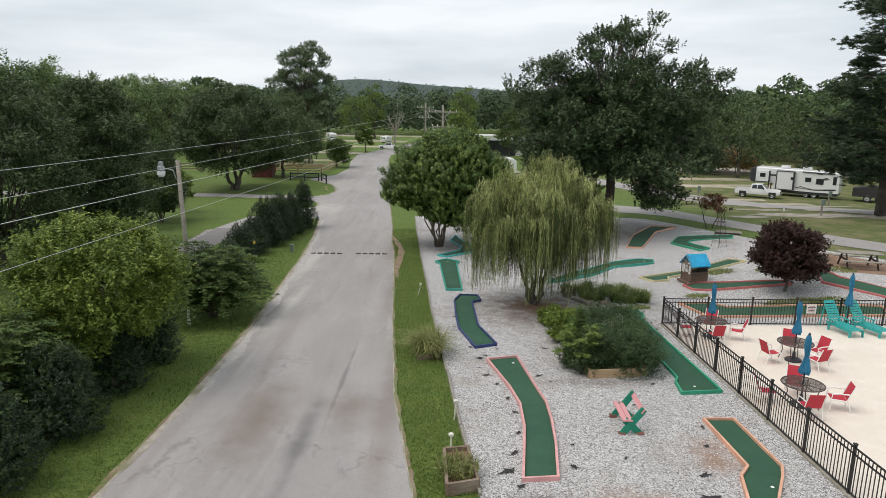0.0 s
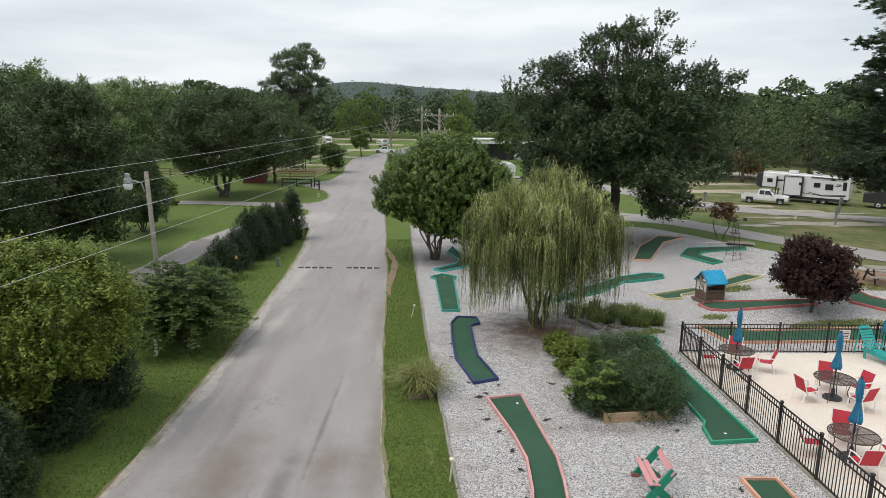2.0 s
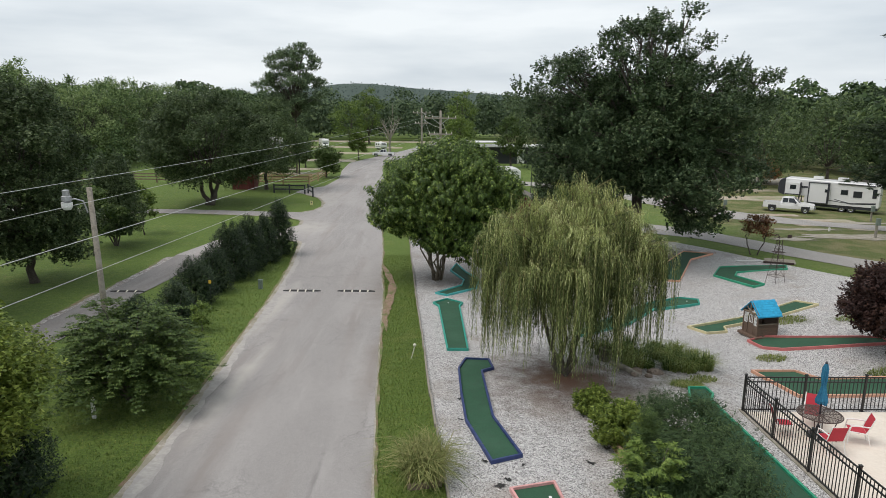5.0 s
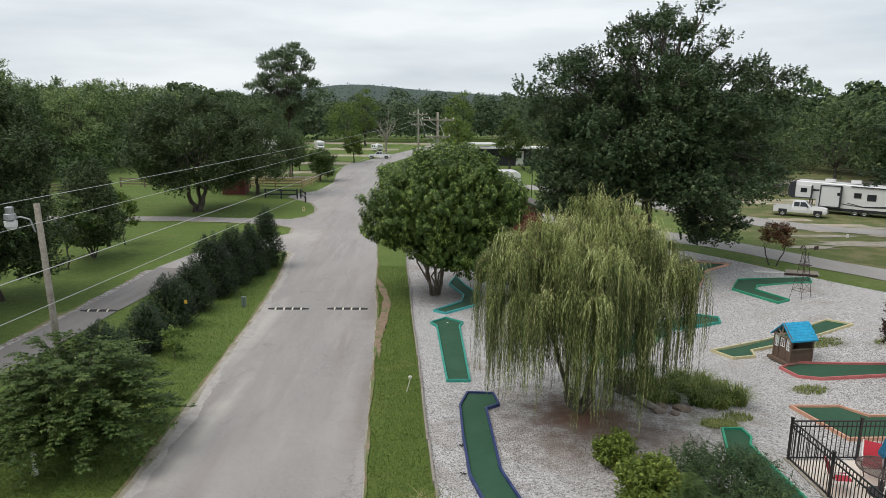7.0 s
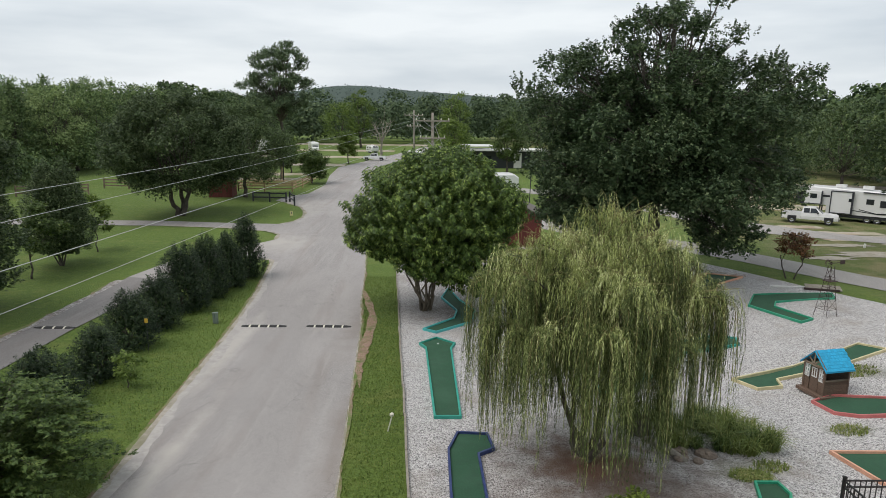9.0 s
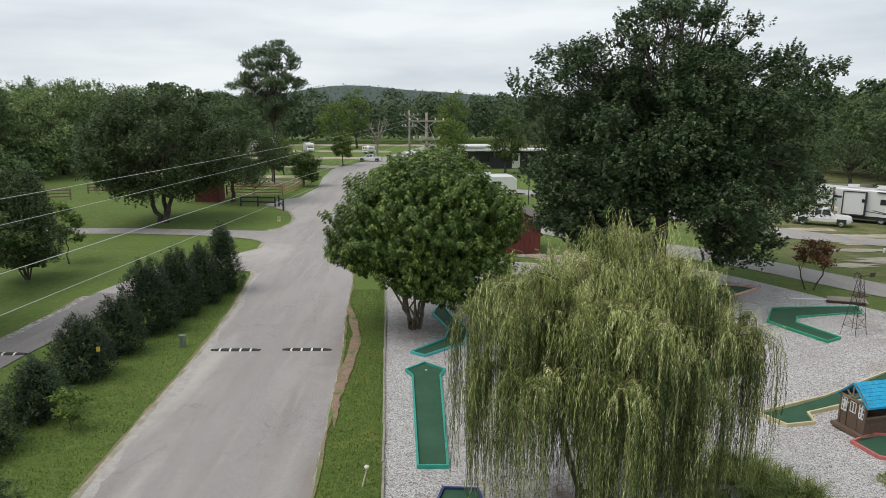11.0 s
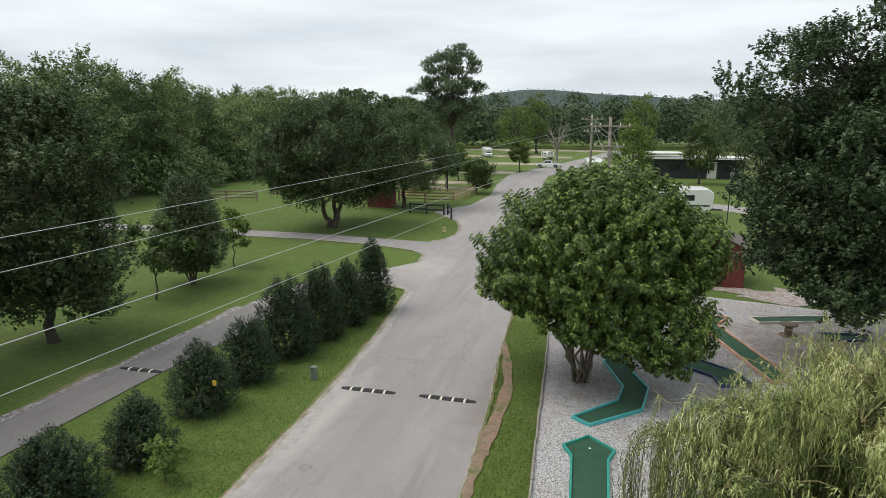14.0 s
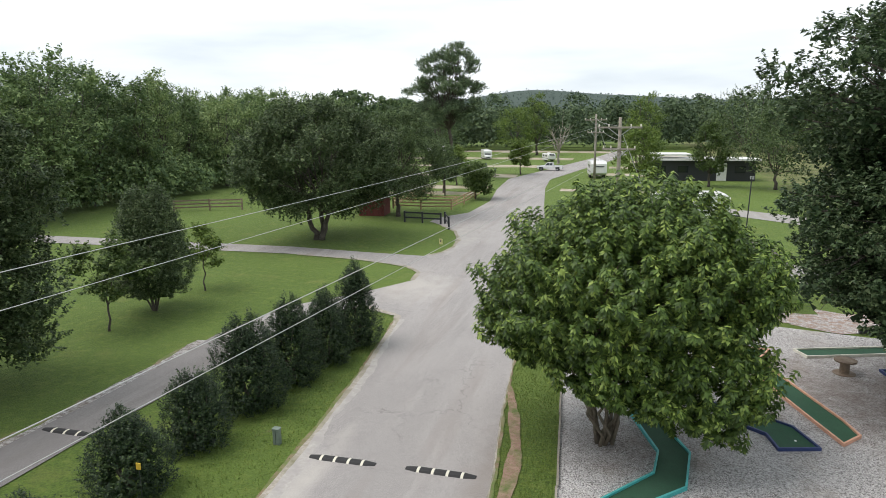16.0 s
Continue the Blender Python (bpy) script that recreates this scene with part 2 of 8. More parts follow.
def grass_material():
    m, n, l, b, pos, scaled, fac, mix, bump, spot = layered("mown_grass", 0.95)
    cur = mix((0.120, 0.188, 0.027), (0.068, 0.114, 0.017), fac(11.0, 0.42, 0.62, 6.0))
    cur = mix(cur, (0.164, 0.218, 0.040), fac(2.6, 0.5, 0.7, 6.0, None, 0.8))
    cur = mix(cur, (0.20, 0.215, 0.055), fac(0.5, 0.56, 0.78, 6.0, None, 0.6))
    cur = mix(cur, (0.124, 0.190, 0.030), fac(0.12, 0.45, 0.65, 4.0, None, 0.6))
    cur = mix(cur, (0.17, 0.13, 0.08), fac(0.9, 0.68, 0.8, 6.0, None, 0.7))
    sep = n.new("ShaderNodeSeparateXYZ")
    l.new(pos, sep.inputs[0])

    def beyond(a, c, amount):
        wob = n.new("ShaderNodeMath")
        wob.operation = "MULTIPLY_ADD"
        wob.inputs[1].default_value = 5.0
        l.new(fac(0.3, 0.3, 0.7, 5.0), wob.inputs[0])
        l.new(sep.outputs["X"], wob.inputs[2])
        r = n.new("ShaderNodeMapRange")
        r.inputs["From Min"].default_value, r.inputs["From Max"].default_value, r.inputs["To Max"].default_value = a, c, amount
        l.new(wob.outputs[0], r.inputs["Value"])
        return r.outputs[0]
    # western lawn tinted slightly darker: shade by the trees put into the grass colour
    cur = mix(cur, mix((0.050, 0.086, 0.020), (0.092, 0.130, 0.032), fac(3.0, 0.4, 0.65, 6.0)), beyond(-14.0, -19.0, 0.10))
    cur = mix(cur, mix((0.105, 0.125, 0.035), (0.22, 0.19, 0.095), fac(0.45, 0.45, 0.62, 7.0)), beyond(27.0, 33.0, 0.8))
    l.new(cur, b.inputs["Base Color"])
    bump(fac(16.0, 0.2, 0.8, 6.0), 1.0, 0.08)
    return m


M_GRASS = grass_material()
TYRE, OIL, SILT = (0.165, 0.128, 0.10), (0.125, 0.118, 0.115), (0.47, 0.44, 0.40)
M_ROAD = asphalt_material("worn_asphalt", (0.318, 0.300, 0.288), 1.0, [(-4.6, 17.5, 1.0, 3.4, TYRE, 0.75), (-1.9, 18.2, 0.9, 2.0, TYRE, 0.6), (-2.9, 15.5, 0.38, 4.2, OIL, 0.75), (-2.4, 20.5, 0.10, 4.5, OIL, 0.6), (-0.6, 19.0, 0.5, 9.0, TYRE, 0.5), (-1.6, 33.0, 0.7, 5.5, TYRE, 0.42), (-2.6, 46.0, 0.8, 6.0, TYRE, 0.35), (-6.6, 30.5, 0.5, 6.0, SILT, 0.6), (-7.9, 42.0, 0.6, 7.0, SILT, 0.6), (-12.0, 69.0, 3.5, 5.0, SILT, 0.55), (-13.5, 88.0, 3.0, 9.0, SILT, 0.5)])
M_SERVICE = asphalt_material("dark_lane_asphalt", (0.205, 0.193, 0.186), 0.5)
M_LANE = asphalt_material("pale_lane", (0.315, 0.30, 0.282), 0.4)
M_PAD = material("pale_gravel_pad", (0.46, 0.41, 0.33), 0.95, (3.0, (0.36, 0.31, 0.24)), [(0.22, (0.14, 0.17, 0.06), 1.0), (0.6, (0.30, 0.22, 0.15), 0.8)], 0.5, 20)
MULCH, CLAY = (0.13, 0.085, 0.062), (0.36, 0.20, 0.12)
M_GRAVEL = gravel_material("white_gravel", 0.0, [(6.5, 30.6, 4.6, 4.4, MULCH, 0.8), (6.1, 31.4, 1.9, 1.8, (0.17, 0.085, 0.05), 0.9), (5.8, 12.6, 1.7, 1.0, CLAY, 0.8), (8.6, 15.2, 0.8, 1.5, CLAY, 0.75), (3.6, 12.9, 0.9, 0.5, MULCH, 0.6), (6.6, 20.6, 2.2, 0.6, MULCH, 0.55), (19.4, 31.4, 2.2, 0.9, (0.13, 0.13, 0.06), 0.7), (18.6, 38.2, 1.2, 0.8, (0.13, 0.13, 0.06), 0.7), (10.5, 31.0, 1.2, 0.8, (0.12, 0.13, 0.05), 0.6), (21.2, 37.0, 1.6, 0.9, (0.14, 0.13, 0.07), 0.6), (15.3, 33.8, 0.9, 0.6, (0.13, 0.14, 0.06), 0.6)])
M_OLD = gravel_material("greyed_gravel", 0.35, [(13.0, 55.5, 7.5, 5.5, MULCH, 0.65), (2.0, 49.5, 3.0, 2.5, MULCH, 0.5), (19.5, 54.3, 2.4, 2.2, MULCH, 0.6)])
M_DECK = material("pool_deck_concrete", (0.72, 0.645, 0.55), 0.85, (9.0, (0.67, 0.595, 0.505)), [(0.4, (0.60, 0.53, 0.45), 0.5), (1.6, (0.77, 0.71, 0.62), 0.6)], 0.15, 80)
M_TURF = material("green_putting_carpet", (0.026, 0.088, 0.046), 0.97, (25.0, (0.021, 0.072, 0.038)), [(0.8, (0.038, 0.10, 0.058), 0.7), (3.0, (0.026, 0.06, 0.038), 0.4)], 0.3, 120)
M_BARK = material("grey_bark", (0.10, 0.085, 0.07), 0.95, (14.0, (0.055, 0.045, 0.038)), (2.0, (0.16, 0.145, 0.12), 0.6), 0.9, 25)
L_ROUND = leaf_material("broad_green_leaves", (0.027, 0.054, 0.012), (0.098, 0.165, 0.029), (0.31, 0.4, 0.088), 0.5)
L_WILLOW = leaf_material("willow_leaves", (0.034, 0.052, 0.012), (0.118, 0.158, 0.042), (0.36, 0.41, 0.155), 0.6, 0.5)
# paler copy of the willow leaves: light on the top put into colour
L_WILLOW_LIT = leaf_material("lit_willow_leaves", (0.17, 0.21, 0.055), (0.45, 0.5, 0.18), (0.74, 0.77, 0.4), 0.6, 0.5)
L_OAK = leaf_material("dark_oak_leaves", (0.027, 0.054, 0.022), (0.072, 0.118, 0.046), (0.18, 0.23, 0.11), 0.55)
L_DARK = leaf_material("dark_tree_leaves", (0.034, 0.062, 0.024), (0.098, 0.148, 0.052), (0.21, 0.27, 0.1), 0.6)
L_LAWNTREE = leaf_material("lawn_tree_leaves", (0.026, 0.05, 0.018), (0.082, 0.125, 0.044), (0.21, 0.26, 0.12), 0.55)
L_MID = leaf_material("mid_green_leaves", (0.036, 0.068, 0.016), (0.084, 0.136, 0.030), (0.16, 0.21, 0.055), 0.6)
L_LIGHT = leaf_material("light_green_leaves", (0.070, 0.120, 0.020), (0.150, 0.220, 0.040), (0.24, 0.31, 0.075), 0.6)
L_SHRUB = leaf_material("shrub_leaves", (0.062, 0.098, 0.014), (0.17, 0.23, 0.034), (0.33, 0.39, 0.08), 0.6)
L_HOLLY = leaf_material("holly_leaves", (0.01, 0.024, 0.01), (0.026, 0.052, 0.018), (0.085, 0.135, 0.042), 0.5)
L_RED = leaf_material("dark_red_leaves", (0.026, 0.014, 0.012), (0.055, 0.026, 0.021), (0.12, 0.06, 0.035), 0.6)
L_CRAPE = leaf_material("russet_leaves", (0.085, 0.045, 0.022), (0.22, 0.095, 0.045), (0.17, 0.15, 0.04), 0.6)
L_ORANGE = leaf_material("orange_brush_leaves", (0.2, 0.105, 0.045), (0.4, 0.23, 0.1), (0.42, 0.32, 0.13), 0.7)
L_FIR = leaf_material("dark_fir_needles", (0.022, 0.04, 0.02), (0.055, 0.088, 0.042), (0.11, 0.15, 0.075), 0.6)
L_EDGE = leaf_material("edge_tree_leaves", (0.066, 0.112, 0.046), (0.185, 0.265, 0.098), (0.32, 0.4, 0.17), 0.7, 0.75, 0.5)
L_PINE = leaf_material("pine_needles", (0.062, 0.1, 0.056), (0.16, 0.225, 0.115), (0.28, 0.35, 0.18), 0.6)
L_MIX = leaf_material("wood_edge_leaves", (0.026, 0.052, 0.02), (0.074, 0.122, 0.041), (0.165, 0.22, 0.078), 0.7, 0.0, 0.16)
L_WOODS = leaf_material("woods_leaves", (0.036, 0.064, 0.032), (0.078, 0.12, 0.055), (0.13, 0.175, 0.075), 0.7, 0.0, 0.08)
# bluish tone paints distance haze into the last ridge's leaves
L_HILL = leaf_material("hazy_hill_leaves", (0.06, 0.088, 0.078), (0.082, 0.114, 0.098), (0.105, 0.138, 0.115), 0.8, 0.0, 0.01)


# ---- ground shape ----
def ramp01(a, b, x):
    t = min(1.0, max(0.0, (x - a) / (b - a)))
    return t * t * (3 - 2 * t)


def ground_z(x, y):
    """The ground falls gently ahead, levels out, and rises a little towards the far side of the course."""
    z = -0.044 * min(y, 36.0)
    if y > 36:
        u = min(1.0, (y - 36) / 8)
        z -= 0.352 * (u - u * u / 2)
    return z + 0.9 * ramp01(11, 19, x) * (1 - ramp01(48, 62, y)) * ramp01(22.5, 27.5, y)


# ---- mesh helpers ----
class Geo:
    """Collects vertices and faces of one mesh."""

    def __init__(self):
        self.v, self.f = [], []

    def add(self, verts, faces):
        k = len(self.v)
        self.v.extend(tuple(p) for p in verts)
        self.f.extend(tuple(i + k for i in q) for q in faces)
        return self

    def box(self, cx, cy, cz, sx, sy, sz, rz=0.0, rx=0.0, ry=0.0, bevel=0.0):
        """A box by its middle and sizes; bevel chamfers the upright edges."""
        m = pose(cx, cy, cz, rx, ry, rz)
        hx, hy, hz = sx / 2, sy / 2, sz / 2
        b = min(bevel, hx * 0.9, hy * 0.9)
        ring = [(-hx + b, -hy), (hx - b, -hy), (hx, -hy + b), (hx, hy - b), (hx - b, hy), (-hx + b, hy), (-hx, hy - b), (-hx, -hy + b)] if b > 0 else [(-hx, -hy), (hx, -hy), (hx, hy), (-hx, hy)]
        n = len(ring)
        vs = [m @ Vector((x, y, -hz)) for x, y in ring] + [m @ Vector((x, y, hz)) for x, y in ring]
        fs = [tuple(range(n - 1, -1, -1)), tuple(range(n, 2 * n))] + [(i, (i + 1) % n, n + (i + 1) % n, n + i) for i in range(n)]
        return self.add(vs, fs)

    def beam(self, a, b, w, h):
        """A squared bar from a to b, w wide and h deep."""
        a, b = Vector(a), Vector(b)
        d = (b - a).normalized()
        s = d.cross(Vector((0, 0, 1)))
        s = s.normalized() if s.length > 1e-4 else Vector((1, 0, 0))
        u = s.cross(d)
        s, u = s * w / 2, u * h / 2
        vs = [p + k * s + q * u for p in (a, b) for k, q in ((-1, -1), (1, -1), (1, 1), (-1, 1))]
        return self.add(vs, [(3, 2, 1, 0), (4, 5, 6, 7)] + [(i, (i + 1) % 4, 4 + (i + 1) % 4, 4 + i) for i in range(4)])

    def tube(self, pts, radii, sides=8, cap=True):
        """A tapered round bar through pts."""
        pts = [Vector(p) for p in pts]
        rings = []
        side = None
        for i, p in enumerate(pts):
            d = (pts[min(i + 1, len(pts) - 1)] - pts[max(i - 1, 0)]).normalized()
            if side is None:
                side = d.orthogonal().normalized()
            side = (side - d * side.dot(d)).normalized()
            w = d.cross(side)
            r = radii[i] if isinstance(radii, (list, tuple)) else radii
            rings.append([p + (side * math.cos(6.2832 * k / sides) + w * math.sin(6.2832 * k / sides)) * r for k in range(sides)])
        vs = [q for ring in rings for q in ring]
        fs = [(i * sides + k, i * sides + (k + 1) % sides, (i + 1) * sides + (k + 1) % sides, (i + 1) * sides + k) for i in range(len(pts) - 1) for k in range(sides)]
        if cap:
            fs += [tuple(range(sides - 1, -1, -1)), tuple(range(len(vs) - sides, len(vs)))]
        return self.add(vs, fs)

    def lathe(self, cx, cy, profile, sides=16):
        """A turned shape: profile is (radius, z) from the bottom up."""
        vs = [(cx + r * math.cos(6.2832 * k / sides), cy + r * math.sin(6.2832 * k / sides), z) for r, z in profile for k in range(sides)]
        fs = [(i * sides + k, i * sides + (k + 1) % sides, (i + 1) * sides + (k + 1) % sides, (i + 1) * sides + k) for i in range(len(profile) - 1) for k in range(sides)]
        fs += [tuple(range(sides - 1, -1, -1)), tuple(range(len(vs) - sides, len(vs)))]
        return self.add(vs, fs)

    def prism(self, poly, z0, z1):
        """An upright prism over a flat outline, counter-clockwise; z0 and z1 may be functions of x, y."""
        n = len(poly)
        lo = [(x, y, z0(x, y) if callable(z0) else z0) for x, y in poly]
        hi = [(x, y, z1(x, y) if callable(z1) else z1) for x, y in poly]
        return self.add(lo + hi, [tuple(range(n - 1, -1, -1)), tuple(range(n, 2 * n))] + [(i, (i + 1) % n, n + (i + 1) % n, n + i) for i in range(n)])

    def mesh(self, name, mat, smooth=False):
        me = bpy.data.meshes.new(name)
        me.from_pydata(self.v, [], self.f)
        me.materials.append(mat)
        if smooth:
            me.shade_smooth()
        me.update()
        return me


def part(name, geo, mat, parent=None, label="", smooth=False):
    """Links a mesh as ONE object, under a thing or a part if given."""
    ob = new(name, geo.mesh(name, mat, smooth) if isinstance(geo, Geo) else geo)
    if parent is not None:
        ob.parent = parent
    return tagged(ob, label)


def thing(name, label, category, group="", x=0.0, y=0.0, z=None, rz=0.0, kind=""):
    """An empty at a thing's base, which parents its parts."""
    e = new(name)
    e.empty_display_size = 0.2
    e.matrix_basis = pose(x, y, ground_z(x, y) if z is None else z, 0, 0, rz)
    return tagged(e, label, category, group, kind)


def sheet(name, outline, height, mat, label, category, step=1.0):
    """A flat-lying surface of the setting that follows the ground, cut into a grid."""
    bm = bmesh.new()
    bm.faces.new([bm.verts.new((x, y, 0)) for x, y in outline])
    xs, ys = [p[0] for p in outline], [p[1] for p in outline]
    for axis, lo, hi in ((0, min(xs), max(xs)), (1, min(ys), max(ys))):
        k = math.ceil(lo / step) * step
        while k < hi:
            co, no = [0, 0, 0], [0, 0, 0]
            co[axis], no[axis] = k, 1
            bmesh.ops.bisect_plane(bm, geom=bm.verts[:] + bm.edges[:] + bm.faces[:], plane_co=co, plane_no=no)
            k += step
    for v in bm.verts:
        v.co.z = ground_z(v.co.x, v.co.y) + height
    bmesh.ops.recalc_face_normals(bm, faces=bm.faces[:])
    if bm.faces[:] and bm.faces[0].normal.z < 0:
        bmesh.ops.reverse_faces(bm, faces=bm.faces[:])
    me = bpy.data.meshes.new(name)
    bm.to_mesh(me)
    bm.free()
    me.materials.append(mat)
    return tagged(new(name, me), label, category, kind="structure")


# ---- ground, roads, course ----
def ground_axis(lo, hi, fine_lo, fine_hi):
    a = list(np.arange(fine_lo, fine_hi + 0.5, 1.0))
    k, s = fine_lo, 1.5
    while k > lo:
        k, s = k - s, s * 1.35
        a.insert(0, k)
    k, s = fine_hi, 1.5
    while k < hi:
        k, s = k + s, s * 1.35
        a.append(k)
    return a


gx, gy = ground_axis(-2500, 2500, -26, 44), ground_axis(-400, 3500, -6, 76)
me = bpy.data.meshes.new("ground")
me.from_pydata([(x, y, ground_z(x, y)) for y in gy for x in gx], [], [(j * len(gx) + i, j * len(gx) + i + 1, (j + 1) * len(gx) + i + 1, (j + 1) * len(gx) + i) for j in range(len(gy) - 1) for i in range(len(gx) - 1)])
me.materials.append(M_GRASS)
me.shade_smooth()
tagged(new("ground", me), "mown green lawn with paler dry patches", "ground", kind="structure")

ROAD_L = [(-5.7, -40), (-5.74, 10), (-5.75, 15.5), (-6.0, 21.7), (-6.5, 28.6), (-7.05, 36), (-7.7, 43), (-8.57, 49.8), (-10.44, 50.8), (-12.3, 48.5), (-13.0, 45.0), (-15.2, 45.4), (-14.3, 50.0), (-11.6, 53.4), (-9.9, 56.3), (-10.1, 58.3), (-11.2, 59.6), (-14.7, 60.9), (-20, 61.6), (-60, 61.2), (-60, 63.8), (-21, 63.9), (-15.5, 63.2), (-10.9, 62.8), (-10.2, 64.2), (-9.9, 66.2), (-10.2, 69.1), (-11.3, 72.6), (-13.4, 75.6), (-14.6, 77.0), (-14.3, 79.6), (-12.4, 83.0), (-12.0, 92), (-13.3, 104), (-14, 118), (-9.5, 140), (-4.5, 165), (1.5, 200)]
ROAD_R = [(0.6, -40), (0.31, 10.4), (-0.05, 13), (-0.4, 15.5), (-1.0, 23.4), (-1.88, 37), (-2.3, 41), (-2.7, 47), (-3.7, 58), (-4.1, 72), (-6.0, 90), (-7.5, 106), (-8, 118), (-4.0, 140), (1.0, 165), (6.5, 200)]
sheet("road", ROAD_L + ROAD_R[::-1], 0.03, M_ROAD, "worn grey asphalt road with pale dusty edges", "road", 2.0)
sheet("service_lane", [(-12.2, 14), (-12.9, 26), (-13.3, 36), (-13.0, 45.0), (-15.2, 45.4), (-15.1, 36), (-14.7, 26), (-13.9, 14), (-13.5, -20), (-11.6, -20)], 0.03, M_SERVICE, "narrow grey asphalt service lane with gravelly edge", "road", 2.0)
EDGE = [(2.3, -10), (1.63, 10.4), (1.34, 13.5), (1.04, 17.3), (0.55, 23.5), (-0.28, 36.8), (-0.85, 45.5), (-1.2, 51.5)]
sheet("gravel_court", EDGE + [(5, 52.6), (14.0, 50.6), (16.1, 47.6), (18.7, 41.3), (20.4, 38.0), (23.0, 33.2), (25.6, 28.5), (27, 22.4), (9.25, 22.4), (8.46, -10)], 0.02, M_GRAVEL, "white and grey crushed stone course ground", "gravel")
sheet("greyed_gravel", [(-0.33, 37.5), (1.5, 36.6), (4, 37.6), (7, 36.2), (9.5, 37.4), (12, 38.8), (13.2, 41), (16.6, 44.4), (13.9, 49.9), (5, 52.5), (-1.15, 51.4), (-0.83, 45.5)], 0.0225, M_OLD, "older greyed gravel with leaf litter", "gravel")
sheet("pool_deck", [(8.48, -10), (9.28, 22.48), (26, 22.55), (26, -10)], 0.05, M_DECK, "pale sandy concrete pool deck", "pool deck", 2.0)
sheet("camp_lane", [(35, 26), (27.4, 37.3), (26.0, 39.8), (23.3, 43.3), (22.0, 45.5), (20.1, 48.6), (17.4, 56.5), (11, 66), (4, 72), (-4.0, 74), (-4.0, 70.5), (3, 68.5), (9, 63), (13.6, 55.8), (15.9, 51), (18.9, 45.4), (20.7, 42.4), (22.1, 40.3), (24.0, 36.4), (25.4, 34.2), (32, 23.5)][::-1], 0.03, M_LANE, "grey asphalt campground lane", "road", 2.0)
sheet("trailer_lane", [(9, 88), (18, 79.5), (22.5, 68), (24.1, 63.6), (29.4, 57.2), (33.7, 50.0), (45, 35), (48, 38), (36.9, 54.8), (35.0, 57.6), (31.5, 61.6), (26.5, 67.8), (20, 84), (10, 92)], 0.03, M_LANE, "pale gravel lane past the trailers", "road", 2.0)
def pad_outline(x0, x1, y0, y1, seed):
    """A long pad with wavering edges."""
    q, n = random.Random(seed), 12
    low = [(x0 + (x1 - x0) * i / n, y0 + q.uniform(-0.12, 0.12) * (y1 - y0) - 0.02 * (x1 - x0) * i / n) for i in range(n + 1)]
    return low + [(x, y1 + q.uniform(-0.12, 0.12) * (y1 - y0)) for x, y in low[::-1]]


for k, (x0, x1, y0, y1) in enumerate([(-26, -15, 97, 100), (-34, -14.6, 104, 107.5), (-40, -13.5, 121, 125.5), (-40, -10.5, 141, 146), (-44, -7.5, 163, 169), (-50, 0, 191, 200), (-5.5, 9, 103, 106), (-3, 12, 126, 130), (0, 16, 140, 145), (4, 20, 156, 162), (6, 24, 174, 181), (24, 44, 74, 77), (26, 50, 82, 84.5), (28.5, 36, 60, 61.6), (29, 35.5, 55.6, 57.2), (31, 40, 52.0, 53.6), (27, 33, 63.2, 64.4)]):
    sheet("camping_pad", pad_outline(x0, x1, y0, y1, k), 0.02, M_PAD, "pale gravel camping pad between grass strips", "gravel pad", 4.0)


# ---- trees ----
def leaf_mesh(name, rng, centre, normal, size, aspect, mat, droop=0.15, way=None, tri=False):
    """Many small folded leaves in one mesh: a leaf is a bent rhombus at each centre."""
    n = len(centre)
    nrm = normal / np.maximum(np.linalg.norm(normal, axis=1, keepdims=True), 1e-6)
    r = rng.normal(size=(n, 3)) * (0.45 if way is not None else 1.0)
    if way is not None:
        r = r + way
    along = r - nrm * np.sum(r * nrm, axis=1, keepdims=True)
    along /= np.maximum(np.linalg.norm(along, axis=1, keepdims=True), 1e-6)
    side = np.cross(nrm, along)
    sz = (size * rng.uniform(0.65, 1.35, n))[:, None]
    a = centre - along * sz * 0.5
    b = centre + along * sz * 0.5 - nrm * sz * droop
    c = centre + side * sz * aspect * 0.5 - nrm * sz * droop * 0.6 - along * sz * 0.05
    d = centre - side * sz * aspect * 0.5 - nrm * sz * droop * 0.6 - along * sz * 0.05
    if tri:
        w = side * sz * aspect * 0.62
        return quads_mesh(name, np.stack([a + w, b, a - w], axis=1).reshape(-1, 3), mat, 3)
    v = np.stack([a, c, b, d], axis=1).reshape(-1, 3)
    return quads_mesh(name, v, mat)


def quads_mesh(name, v, mat, k=4):
    """Loose faces of k corners each in one mesh."""
    n = len(v) // k
    me = bpy.data.meshes.new(name)
    me.vertices.add(k * n)
    me.vertices.foreach_set("co", v.astype(np.float32).ravel())
    me.loops.add(k * n)
    me.loops.foreach_set("vertex_index", np.arange(k * n, dtype=np.int32))
    me.polygons.add(n)
    me.polygons.foreach_set("loop_start", np.arange(0, k * n, k, dtype=np.int32))
    me.materials.append(mat)
    me.update(calc_edges=True)
    return me


def unit(rng, n):
    v = rng.normal(size=(n, 3))
    return v / np.linalg.norm(v, axis=1, keepdims=True)


